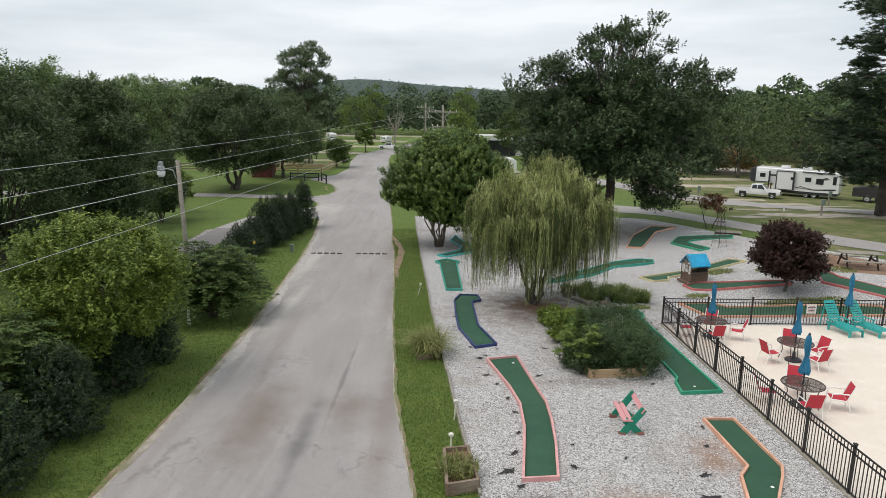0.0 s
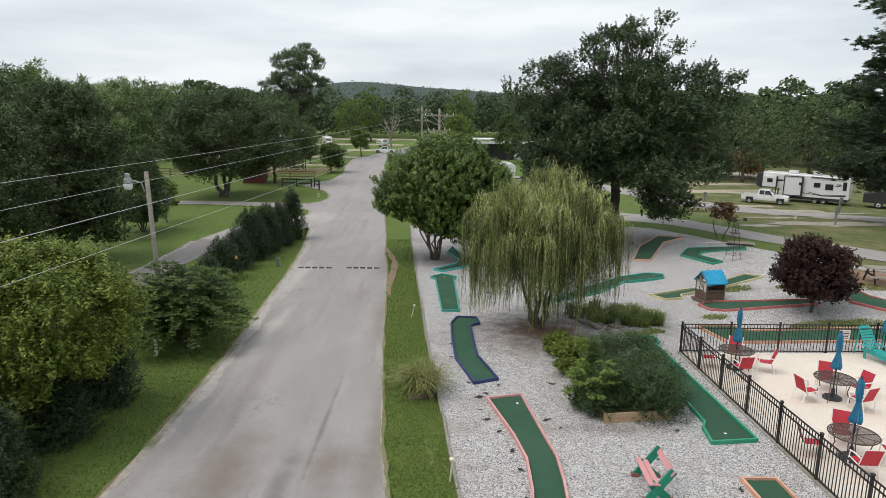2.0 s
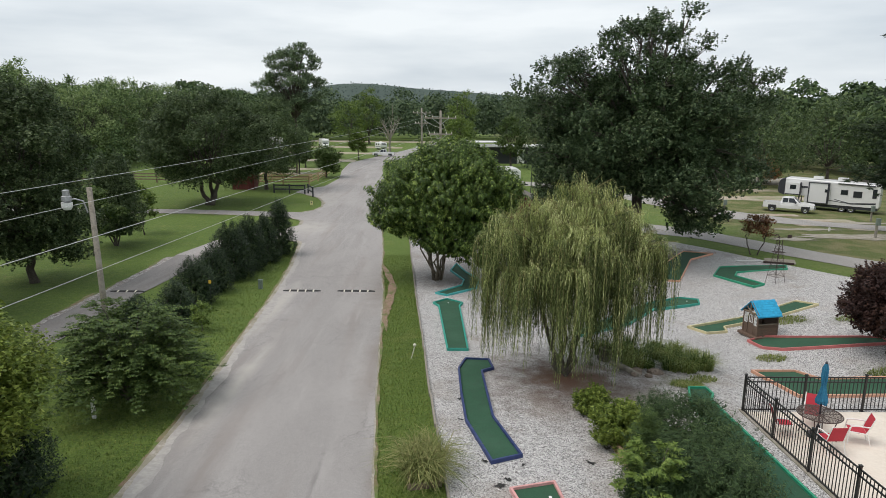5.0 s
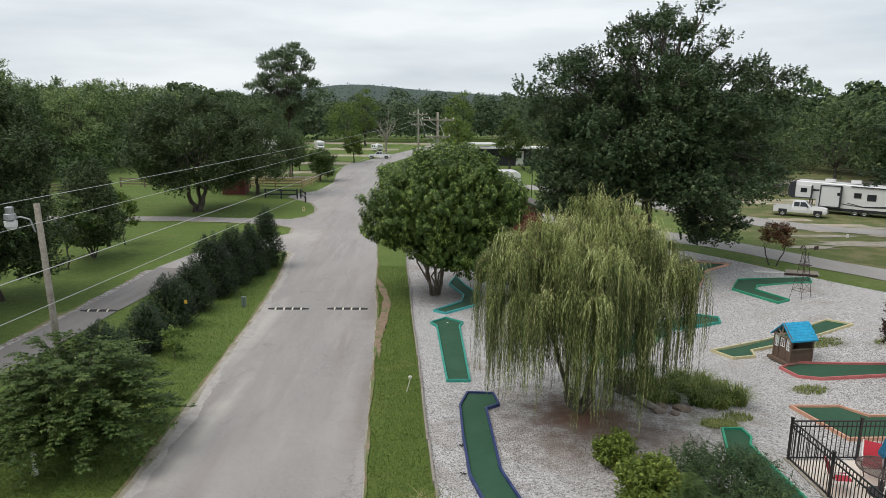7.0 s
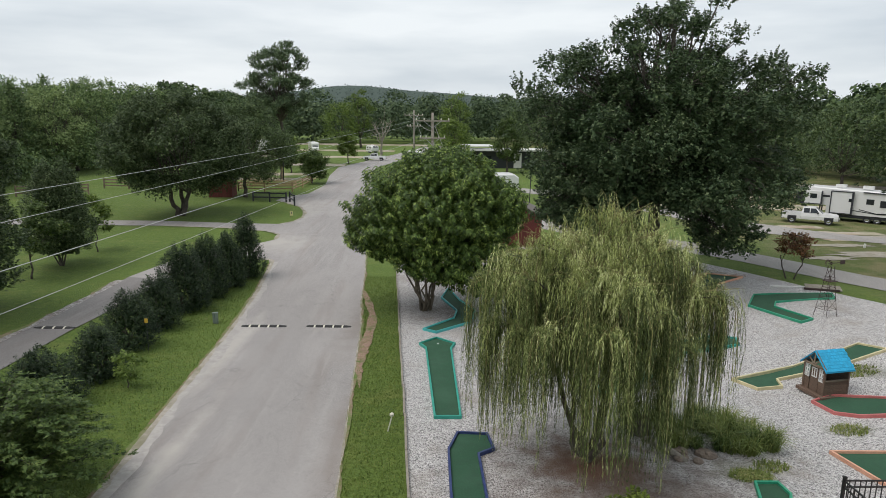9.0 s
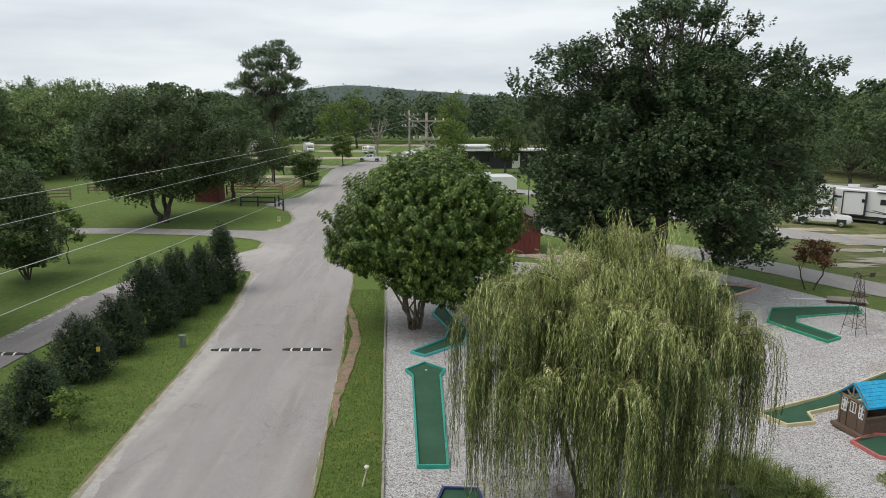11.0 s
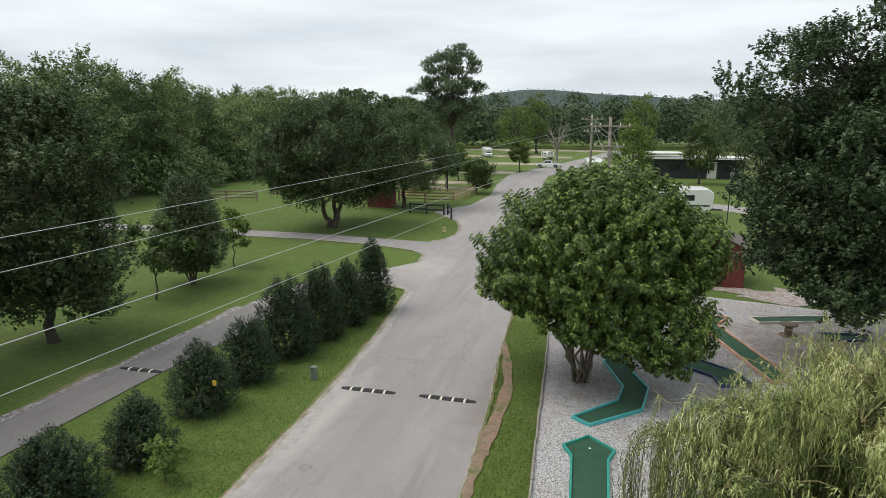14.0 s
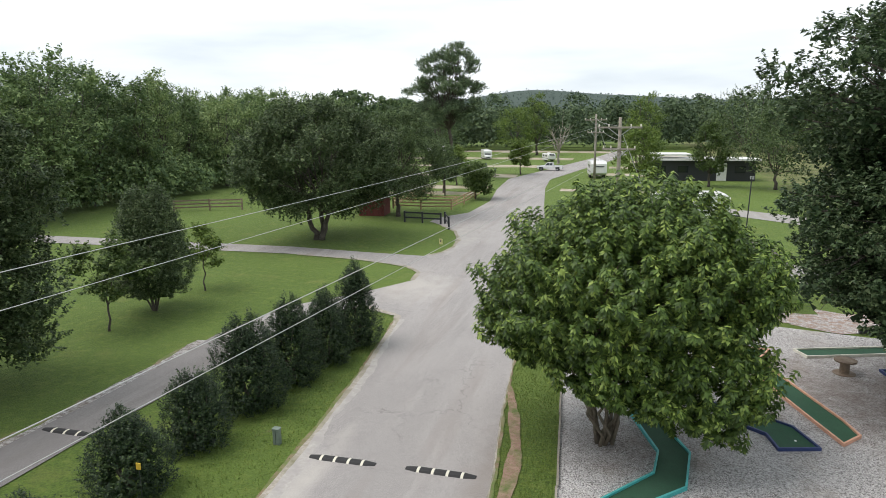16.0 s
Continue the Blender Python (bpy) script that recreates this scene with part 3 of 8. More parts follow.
def crown_lobes(rng, rx, ry, z0, z1, count, size, shape="round"):
    """Sub-crowns inside an envelope, so that the outline bulges and gaps open: rows of x, y, z, radius."""
    out = []
    for i in range(count):
        u = (i + 0.5) / count
        a = i * 2.39996 + rng.uniform(-0.4, 0.4)
        h = u
        if shape == "round":
            w = math.sqrt(max(0.05, 1 - (2 * h - 0.85) ** 2 / 1.35))
        elif shape == "dome":
            w = (0.75 if h < 0.1 else 1.0) * (1.0 - 0.72 * h ** 1.7)
        elif shape == "cone":
            w = 1.0 - 0.85 * h
        elif shape == "vase":
            w = 0.45 + 0.55 * math.sin(min(1.0, h * 1.25) * math.pi * 0.62)
        else:
            w = math.sin(math.pi * min(1, 0.18 + 0.8 * h)) ** 0.6
        rr = w * (0.30 + 0.52 * math.sqrt(rng.uniform(0.05, 1)))
        s = size * rng.uniform(0.7, 1.2) * (0.62 + 0.38 * w)
        out.append((rx * rr * math.cos(a), ry * rr * math.sin(a), z0 + (z1 - z0) * (0.1 + 0.82 * h), s))
    return np.array(out)


def crown_masses(rng, masses):
    """Sub-crowns filling several leaders: each mass is x, y, z, half width, half height, count, size."""
    out = []
    for x, y, z, rx, rz, count, size in masses:
        for i in range(count):
            z_ = 1 - 2 * (i + 0.5) / count
            a_, s_ = i * 2.39996, math.sqrt(1 - z_ * z_)
            d = np.array([math.cos(a_) * s_, math.sin(a_) * s_, z_]) * rng.uniform(0.45, 1.0) + rng.normal(size=3) * 0.07
            out.append((x + d[0] * rx, y + d[1] * rx, z + d[2] * rz, size * rng.uniform(0.7, 1.25)))
    return np.array(out)


def crown_leaves(rng, lobes, clumps, per, leaf, clump_r=0.35, flat=0.8, tuft=False, up=0.45, stray=0.08, fill=0.18):
    """Leaf centres, facings, ways and sizes: short leafy shoots on the skins of the lobes, and coarser leaves within."""
    w = lobes[:, 3] ** 2
    idx = rng.choice(len(lobes), clumps, p=w / w.sum())
    d = unit(rng, clumps)
    d[:, 2] = np.where(d[:, 2] < -0.4, -d[:, 2] * 0.6, d[:, 2])
    rad = rng.uniform(0.66, 1.02, clumps)
    rad = np.where(rng.random(clumps) < stray, rng.uniform(1.0, 1.22, clumps), rad)
    cc = lobes[idx, :3] + d * (lobes[idx, 3] * rad)[:, None] * np.array([1, 1, flat])
    m = clumps * per
    if tuft:
        az = rng.uniform(0, 6.2832, m)
        out = np.stack([np.cos(az), np.sin(az), rng.uniform(-1.5, 0.1, m)], 1) + np.repeat(d, per, axis=0) * 0.5
        out /= np.linalg.norm(out, axis=1, keepdims=True)
        c = np.repeat(cc, per, axis=0) + out * leaf * rng.uniform(0.4, 0.85, (m, 1)) + np.array([0, 0, 1]) * rng.uniform(-0.7, 0.3, (m, 1)) * leaf
        nr = np.stack([-np.cos(az) * out[:, 2], -np.sin(az) * out[:, 2], np.sqrt(np.maximum(0.02, 1 - out[:, 2] ** 2))], 1) + rng.normal(size=(m, 3)) * 0.25
        way = out * 4
    else:
        axis = d * 0.8 + np.array([0, 0, up]) + rng.normal(size=(clumps, 3)) * 0.35
        axis /= np.linalg.norm(axis, axis=1, keepdims=True)
        ax = np.repeat(axis, per, axis=0)
        side = np.cross(ax, unit(rng, m))
        side /= np.maximum(np.linalg.norm(side, axis=1, keepdims=True), 1e-6)
        t = np.tile(np.linspace(-0.5, 1.0, per), clumps)[:, None] + rng.normal(size=(m, 1)) * 0.08
        way = ax * 0.7 + side * 0.9
        c = np.repeat(cc, per, axis=0) + ax * t * clump_r + side * (clump_r * 0.42 * (1.15 - 0.7 * np.maximum(0, t))) * rng.uniform(0.3, 1.0, (m, 1))
        nr = ax * 0.35 + np.array([0, 0, 0.75]) + rng.normal(size=(m, 3)) * 0.45
        way = way * 3
    size = np.full(m, float(leaf))
    k = int(m * fill)
    i2 = rng.choice(len(lobes), k, p=w / w.sum())
    u2 = unit(rng, k)
    c2 = lobes[i2, :3] + u2 * (lobes[i2, 3] * rng.uniform(0.2, 0.8, k))[:, None] * np.array([1, 1, flat])
    return np.concatenate([c, c2]), np.concatenate([nr, u2 + rng.normal(size=(k, 3)) * 0.5]), np.concatenate([way, rng.normal(size=(k, 3))]), np.concatenate([size, np.full(k, leaf * 1.5)])


def limb_path(rng, a, b, n=5, sag=0.15):
    a, b = np.array(a, float), np.array(b, float)
    L = np.linalg.norm(b - a)
    pts = []
    for i in range(n):
        t = i / (n - 1)
        p = a + (b - a) * t
        p[2] += math.sin(math.pi * t) * sag * L * 0.3
        if 0 < i < n - 1:
            p += rng.normal(size=3) * 0.035 * L
        pts.append(p)
    return pts


def tree(name, label, category, x, y, height, radius, bottom, leaves, seed, lobes=16, lobe=None, clumps=1200, per=22, leaf=0.16, aspect=0.55, clump_r=0.35, shape="round",
         trunk=0.18, stems=1, bark=None, squash=1.0, group="", spread=0.3, shift=(0.0, 0.0), tri=True, masses=None, tuft=False, twigs=3, up=0.45, stray=0.08, fill=0.18):
    """A tree: tapered trunk with limbs to each sub-crown, and a crown of single leaves in clumps."""
    rng = np.random.default_rng(seed)
    t = thing(name, label, category, group, x, y)
    lb = crown_masses(rng, masses) if masses else crown_lobes(rng, radius, radius * squash, bottom, height, lobes, lobe or radius * 0.42, shape)
    lb[:, 0] += shift[0]
    lb[:, 1] += shift[1]
    g = Geo()
    fork = bottom + (height - bottom) * 0.12
    tops = []
    for s in range(stems):
        a = 6.2832 * s / stems + seed
        foot = np.array([math.cos(a), math.sin(a), 0]) * (0.0 if stems == 1 else spread * 0.5)
        top = np.array([math.cos(a) * spread * (stems > 1) * 2.2, math.sin(a) * spread * (stems > 1) * 2.2, fork * rng.uniform(0.9, 1.15)])
        pts = limb_path(rng, foot - np.array([0, 0, 0.15]), top, 6, 0.0)
        g.tube(pts, [trunk * 1.45, trunk * 1.05] + [trunk * (0.95 - 0.09 * k) for k in range(4)], 9)
        tops.append((top, pts))
    for i, q in enumerate(lb):
        top, pts = tops[i % stems]
        st = pts[4] if i % 3 == 0 else top
        L = limb_path(rng, st, q[:3], 5, 0.4)
        r0 = trunk * 0.34 / (1 + 0.25 * (i % 3))
        g.tube(L, [r0, r0 * 0.8, r0 * 0.6, r0 * 0.4, r0 * 0.18], 6)
        for k in range(twigs):
            tip = q[:3] + unit(rng, 1)[0] * q[3] * 0.8
            g.tube(limb_path(rng, L[3], tip, 4, 0.2), [r0 * 0.35, r0 * 0.25, r0 * 0.16, r0 * 0.06], 4, False)
    part("trunk", g, bark or M_BARK, t, smooth=True)
    c, nr, way, size = crown_leaves(rng, lb, clumps, per, leaf, clump_r, tuft=tuft, up=up, stray=stray, fill=fill)
    keep = c[:, 2] > 0.05
    part("crown", leaf_mesh("crown", rng, c[keep], nr[keep], size[keep], aspect, leaves, 0.2, way[keep], tri), leaves, t)
    return t


def broadleaf_tree(x, y, masses, leaves, seed):
    """A many-stemmed tree with a full crown: drooping rosettes of broad leaves on short upright shoots over a bulging outline.
    Each mass is a middle, three half widths (x, y, up) and the half height downwards."""
    rng = np.random.default_rng(seed)
    t = thing("round_tree", "multi-stemmed broad-leaved tree with dense bright green crown", "tree", "", x, y)
    g = Geo()
    for k in range(12):
        a = 6.2832 * k / 12 + rng.uniform(-0.2, 0.2)
        w = 0.2 + 0.08 * (k % 3)
        top = (math.cos(a) * w * 3.2, math.sin(a) * w * 3.2, 2.7 + 0.3 * (k % 2))
        P = limb_path(rng, (math.cos(a) * w * 0.6, math.sin(a) * w * 0.6, -0.15), top, 6, -0.03)
        g.tube(P, [0.062, 0.05, 0.044, 0.04, 0.036, 0.032], 8)
        for b in range(6):
            m = masses[0] if b < 5 else masses[1 + k % 3]
            d = unit(rng, 1)[0]
            d[2] = abs(d[2]) * 0.8
            e = np.array(m[:3]) + d * np.array(m[3:6]) * 0.82
            g.tube(limb_path(rng, P[4] if b % 2 else P[5], e, 5, 0.12), [0.03, 0.025, 0.02, 0.016, 0.006], 5, False)
    part("trunk", g, M_STEM, t, smooth=True)
    tops, axes = [], []
    for i, (cx, cy, cz, rx, ry, up, down) in enumerate(masses):
        n = int(118 * (rx * ry + rx * up + ry * up) / 3)
        for layer, keep in ((1.0, 1.0), (0.86, 0.6), (0.70, 0.35)):
            d = unit(rng, int(n * keep))
            bulge = 1 + 0.09 * np.sin(d[:, 0] * 8 + i) * np.sin(d[:, 1] * 7 + 2 * i) + 0.07 * np.sin(d[:, 2] * 10 + d[:, 0] * 6 + i)
            r = np.stack([d[:, 0] * rx, d[:, 1] * ry, np.where(d[:, 2] > 0, d[:, 2] * up, d[:, 2] * down)], 1) * (bulge * layer * rng.uniform(0.90, 1.05, len(d)))[:, None]
            p = r + np.array([cx, cy, cz])
            ok = np.ones(len(p), bool)
            for j, q in enumerate(masses):
                if j != i:
                    v = (p - np.array(q[:3])) / np.stack([np.full(len(p), q[3]), np.full(len(p), q[4]), np.where(p[:, 2] > q[2], q[5], q[6])], 1)
                    ok &= np.sum(v * v, axis=1) > 0.62
            tops.append(p[ok])
            axes.append((d * 0.75 + np.array([0, 0, 0.75]))[ok])
    p, ax = np.concatenate(tops), np.concatenate(axes)
    ax += rng.normal(size=ax.shape) * 0.2
    ax /= np.linalg.norm(ax, axis=1, keepdims=True)
    n, tiers, ring = len(p), 4, 7
    m = n * tiers * ring
    P, A = np.repeat(p, tiers * ring, axis=0), np.repeat(ax, tiers * ring, axis=0)
    tier = np.tile(np.repeat(np.arange(tiers), ring), n)
    az = np.tile(np.arange(tiers * ring) * 2.39996, n) + np.repeat(rng.uniform(0, 6.28, n), tiers * ring)
    s1 = np.cross(A, np.array([0.3, 0.9, 0.2]))
    s1 /= np.linalg.norm(s1, axis=1, keepdims=True)
    s2 = np.cross(A, s1)
    side = s1 * np.cos(az)[:, None] + s2 * np.sin(az)[:, None]
    sink = (0.15 + 0.28 * tier + rng.uniform(-0.1, 0.15, m))[:, None]
    way = side + np.array([0, 0, -1.0]) * sink + A * (0.5 - 0.15 * tier)[:, None]
    way /= np.linalg.norm(way, axis=1, keepdims=True)
    L = 0.15
    c = P - A * (tier * 0.085)[:, None] + way * L * 0.62
    nr = A * 0.7 + np.array([0, 0, 0.5]) + side * 0.35 + rng.normal(size=(m, 3)) * 0.16
    k2 = int(m * 0.16)
    i2, u2 = rng.integers(0, n, k2), unit(rng, k2)
    mid = np.array(masses[0][:3])
    c2 = mid + (p[i2] - mid) * rng.uniform(0.35, 0.8, (k2, 1))
    c, nr, way = np.concatenate([c, c2]), np.concatenate([nr, u2]), np.concatenate([way * 4, rng.normal(size=(k2, 3))])
    size = np.concatenate([np.full(m, L), np.full(k2, 0.22)])
    part("crown", leaf_mesh("crown", rng, c, nr, size, 0.44, leaves, 0.22, way), leaves, t)
    return t


def willow(x, y, height, radius, seed):
    """A weeping willow: forked stems, arching boughs, bundles of long hanging strands with narrow leaves, and plumes on top."""
    rng = np.random.default_rng(seed)
    t = thing("willow_tree", "weeping willow with pale green hanging strands over gravel", "tree", "", x, y)
    g, twigs = Geo(), Geo()
    forks = []
    for k in range(7):
        a = 0.6 + k * 0.9
        q = 0.55 + 0.25 * (k % 3)
        top = (math.cos(a) * q, math.sin(a) * q, 2.3 + 0.35 * (k % 3))
        P = limb_path(rng, (math.cos(a) * 0.09, math.sin(a) * 0.09, -0.15), top, 7, -0.25)
        g.tube(P, [0.11, 0.085, 0.07, 0.062, 0.055, 0.05, 0.045], 8)
        forks.append((a, np.array(top)))
    # crown of several leaders, the middle one highest
    heads = []
    for cx, cy, top, wide, count in ((0.45, 0.1, 1.03, 0.52, 15), (-1.5, -0.2, 0.92, 0.46, 10), (1.75, 0.2, 0.91, 0.42, 9), (0.1, -1.6, 0.88, 0.44, 9), (0.0, 1.6, 0.90, 0.42, 7), (-0.5, 0.3, 0.96, 0.35, 5)):
        for i in range(count):
            a, q = i * 2.39996 + cx, math.sqrt((i + 0.4) / count)
            heads.append((cx + math.cos(a) * q * wide * radius, cy + math.sin(a) * q * wide * radius, height * (top - 0.20 * q ** 2) * rng.uniform(0.94, 1.03)))
    for i in range(17):
        a = 6.2832 * i / 17 + rng.uniform(-0.12, 0.12)
        q = radius * rng.uniform(0.76, 0.93)
        heads.append((math.cos(a) * q, math.sin(a) * q, height * (0.70 + 0.08 * math.sin(3 * a + 1)) * rng.uniform(0.86, 1.1)))
    for hx, hy, hz in heads:
        r0, a0 = math.hypot(hx, hy), math.atan2(hy, hx)
        if r0 > radius * 0.93:
            hx, hy, r0 = hx * radius * 0.93 / r0, hy * radius * 0.93 / r0, radius * 0.93
        f = min(forks, key=lambda v: abs(math.remainder(v[0] - a0, 6.2832)))[1]
        L = limb_path(rng, f, (hx * 0.8, hy * 0.8, hz - 0.15), 6, 0.7) + [np.array((hx, hy, hz - 0.05))]
        g.tube(L, [0.045, 0.038, 0.03, 0.024, 0.019, 0.013, 0.006], 5, False)
        # young takes the paler lit-top colour: sprays and one strand per bundle
        lock, young = [], []

        def strand(p0, a, reach, drop, lift, leafy, into):
            n = max(8, int(drop * leafy))
            s = np.linspace(0, 1, n)
            u = np.minimum(1, s * drop / 0.75)
            ph, sw = rng.uniform(0, 6.28), rng.uniform(0.02, 0.06)
            arc = 1 - (1 - u) ** 2
            px = p0[0] + math.cos(a) * reach * arc + sw * np.sin(s * 7 + ph) * s
            py = p0[1] + math.sin(a) * reach * arc + sw * np.cos(s * 6 + ph) * s
            pz = p0[2] + lift * np.sin(u * math.pi * 0.75) - drop * np.maximum(0, s - 0.06)
            c = np.stack([px, py, pz], 1)
            d = rng.normal(size=(n, 3)) * np.array([1, 1, 0.3])
            d /= np.linalg.norm(d, axis=1, keepdims=True)
            ln = rng.uniform(0.07, 0.125, (n, 1))
            hang = np.minimum(1.0, 0.25 + 1.6 * s)[:, None]
            w = np.cross(d, np.array([0, 0, 1.0])) * 0.0074
            tip = c + d * ln * (0.85 - 0.45 * hang) + np.array([0, 0, -1]) * ln * 0.9 * hang
            into.append(np.stack([c + w, tip, c - w], 1).reshape(-1, 3))
            return c
        for b in range(9):
            a = a0 + rng.normal() * (0.7 + 0.9 * (1 - r0 / radius))
            at = rng.uniform(0.55, 1.0)
            p0 = L[3] + (L[6] - L[3]) * at if rng.random() < 0.5 else L[6]
            reach = rng.uniform(0.15, 0.6) * (0.5 + 0.5 * r0 / radius)
            edge = (r0 + reach) / radius
            low = rng.uniform(0.1, 1.0) if rng.random() < 0.55 else rng.uniform(1.0, 3.0)
            low += 1.3 * max(0.0, 0.62 - edge) + 0.45 * max(0, hx / radius - 0.3)
            full = max(0.8, p0[2] - low)
            for k in range(9):
                q0 = p0 + rng.normal(size=3) * np.array([0.05, 0.05, 0.03])
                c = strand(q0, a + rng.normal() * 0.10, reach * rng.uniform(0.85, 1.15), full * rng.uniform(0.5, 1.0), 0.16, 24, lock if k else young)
                if k == 0:
                    idx = np.linspace(0, len(c) - 1, 6).astype(int)
                    twigs.tube([c[m] for m in idx], [0.009, 0.008, 0.007, 0.006, 0.005, 0.003], 3, False)
        # short drooping sprays along the bough's upper side, coloured paler as if lit
        high = hz > height * 0.76
        for b in range(9 if high else 4):
            p0 = L[6] + rng.normal(size=3) * np.array([0.25, 0.25, 0.05])
            a, rise = rng.uniform(0, 6.2832), rng.uniform(0.05, 0.55 if high else 0.25)
            e = p0 + np.array([math.cos(a) * 0.35, math.sin(a) * 0.35, rise])
            P = limb_path(rng, L[5], e, 5, 0.3)
            twigs.tube(P, [0.010, 0.008, 0.006, 0.005, 0.003], 3, False)
            for k in range(7):
                p = P[1] + (P[4] - P[1]) * rng.uniform(0.15, 1.0)
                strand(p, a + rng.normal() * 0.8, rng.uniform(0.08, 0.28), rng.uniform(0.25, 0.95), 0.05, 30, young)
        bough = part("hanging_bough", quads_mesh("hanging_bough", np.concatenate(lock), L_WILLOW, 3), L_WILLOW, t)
        part("leaf_spray", quads_mesh("leaf_spray", np.concatenate(young), L_WILLOW_LIT, 3), L_WILLOW_LIT, bough, "leaf spray coloured paler as if lit from above")
    part("trunk", g, M_BARK, t, smooth=True)
    part("branchwork", twigs, M_TWIG, t)
    return t


def pine(name, label, x, y, height, seed, radius, bare, leaves=None, tiers=16, tufts=26, group=""):
    """A tall pine: straight trunk, drooping limbs in tiers with needle sprays, more open towards the top."""
    rng = np.random.default_rng(seed)
    t = thing(name, label, "tree", group, x, y)
    g = Geo()
    top = lambda h: np.array([0.15 * (h / height) ** 2, 0.1 * (h / height) ** 2, h])
    g.tube([top(height * k / 8) - np.array([0, 0, 0.2 * (k == 0)]) for k in range(9)], [0.02 * height * (1.15 - k / 8) for k in range(9)], 9)
    cs, ns, ws = [], [], []
    for i in range(tiers * 3):
        u = (i + rng.uniform(0, 1)) / (tiers * 3)
        h = height * (bare + (1 - bare) * u)
        w = radius * (1.0 - 0.52 * u) * rng.uniform(0.5, 1.1)
        a = i * 2.39996 + rng.uniform(-0.3, 0.3)
        e = top(h) + np.array([math.cos(a) * w, math.sin(a) * w, w * rng.uniform(-0.25, 0.22) + 0.2 * u * w])
        L = limb_path(rng, top(h), e, 5, 0.25)
        r = 0.032 * height / 14
        g.tube(L, [r * 1.6, r * 1.2, r, r * 0.7, r * 0.3], 5, False)
        q0 = 0.25 + 0.4 * min(1.0, u * 1.6)
        for k in range(int(tufts * (1.0 - 0.75 * u))):
            q = rng.uniform(q0, 1.05)
            p = top(h) + (e - top(h)) * q + rng.normal(size=3) * np.array([0.42, 0.42, 0.30]) * (0.3 + 0.16 * w)
            m = 24
            off = unit(rng, m) * np.array([1, 1, 0.55])
            cs.append(p + off * 0.2)
            ns.append(np.cross(off, unit(rng, m)) + np.array([0, 0, 0.6]))
            ws.append(off * 5)
    part("trunk", g, M_BARK, t, smooth=True)
    part("crown", leaf_mesh("crown", rng, np.concatenate(cs), np.concatenate(ns), 0.26, 0.2, leaves or L_PINE, 0.05, np.concatenate(ws), True), leaves or L_PINE, t)
    return t


def holly(x, y, height, radius, seed, label="dense dark green holly bush beside the road", name="holly_bush", category="bush", group="hollies along the road", leaves=None, leaf=0.05, lift=0.0, power=0.9, per=14, dense=100):
    """A dense upright evergreen bush, leafy to the ground, with uneven leaders and short leafy shoots."""
    rng = np.random.default_rng(seed)
    t = thing(name, label, category, group, x, y)
    leaves = leaves or L_HOLLY
    g = Geo()
    for k in range(5):
        a = k * 1.257 + seed
        g.tube(limb_path(rng, (math.cos(a) * 0.06, math.sin(a) * 0.06, -0.1), (math.cos(a) * radius * 0.5, math.sin(a) * radius * 0.5, height * 0.75), 5), [0.05, 0.04, 0.03, 0.02, 0.01], 5, False)
    part("stem", g, M_BARK, t)
    n = int(dense * 5.0 * height * radius) + 200
    h = rng.uniform(0.02, 1.0, n) ** 0.9
    az = rng.uniform(0, 6.2832, n)
    lump = 0.13 * np.sin(az * 3 + seed) * np.sin(h * 7 + seed) + 0.09 * np.sin(az * 5 + h * 11 + seed * 2) + 0.05 * np.sin(az * 11 + h * 23)
    prof = np.minimum(1, 0.66 + 1.5 * h) * np.sqrt(np.maximum(0.0, 1 - np.maximum(0, h - 0.22) / 0.78)) ** power
    rr = radius * (prof * (1 + lump) + 0.04) * np.where(rng.random(n) < 0.75, rng.uniform(0.86, 1.04, n), rng.uniform(0.5, 0.9, n))
    cc = np.stack([np.cos(az) * rr, np.sin(az) * rr, lift + (height - lift) * h * (1 + 0.07 * np.sin(az * 2 + seed) + 0.04 * np.sin(az * 5 + seed))], 1)
    axis = np.stack([np.cos(az) * (1 - 0.6 * h), np.sin(az) * (1 - 0.6 * h), 0.55 + 0.7 * h], 1) + rng.normal(size=(n, 3)) * 0.3
    axis /= np.linalg.norm(axis, axis=1, keepdims=True)
    reach = leaf * rng.uniform(2.4, 4.2, n) * np.where(rng.random(n) < 0.05, 1.9, 1.0)
    m = n * per
    ax = np.repeat(axis, per, axis=0)
    s = np.tile(np.linspace(-0.4, 1.0, per), n)[:, None]
    side = np.cross(ax, unit(rng, m))
    side /= np.maximum(np.linalg.norm(side, axis=1, keepdims=True), 1e-6)
    c = np.repeat(cc, per, axis=0) + ax * s * np.repeat(reach, per)[:, None] + side * leaf * 0.8 * (1.1 - 0.6 * np.maximum(0, s))
    nr = ax * 0.4 + np.array([0, 0, 0.6]) + rng.normal(size=(m, 3)) * 0.5
    way = (ax * 0.8 + side * 0.8) * 3
    k2 = n
    i2 = rng.integers(0, n, k2)
    c2 = cc[i2] * np.array([0.72, 0.72, 0.96]) * rng.uniform(0.75, 1.0, (k2, 1))
    c, nr, way = np.concatenate([c, c2]), np.concatenate([nr, unit(rng, k2)]), np.concatenate([way, rng.normal(size=(k2, 3))])
    size = np.concatenate([np.full(m, leaf), np.full(k2, leaf * 3.2)])
    k = c[:, 2] > 0.02
    part("crown", leaf_mesh("crown", rng, c[k], nr[k], size[k], 0.5, leaves, 0.15, way[k], True), leaves, t)
    return t


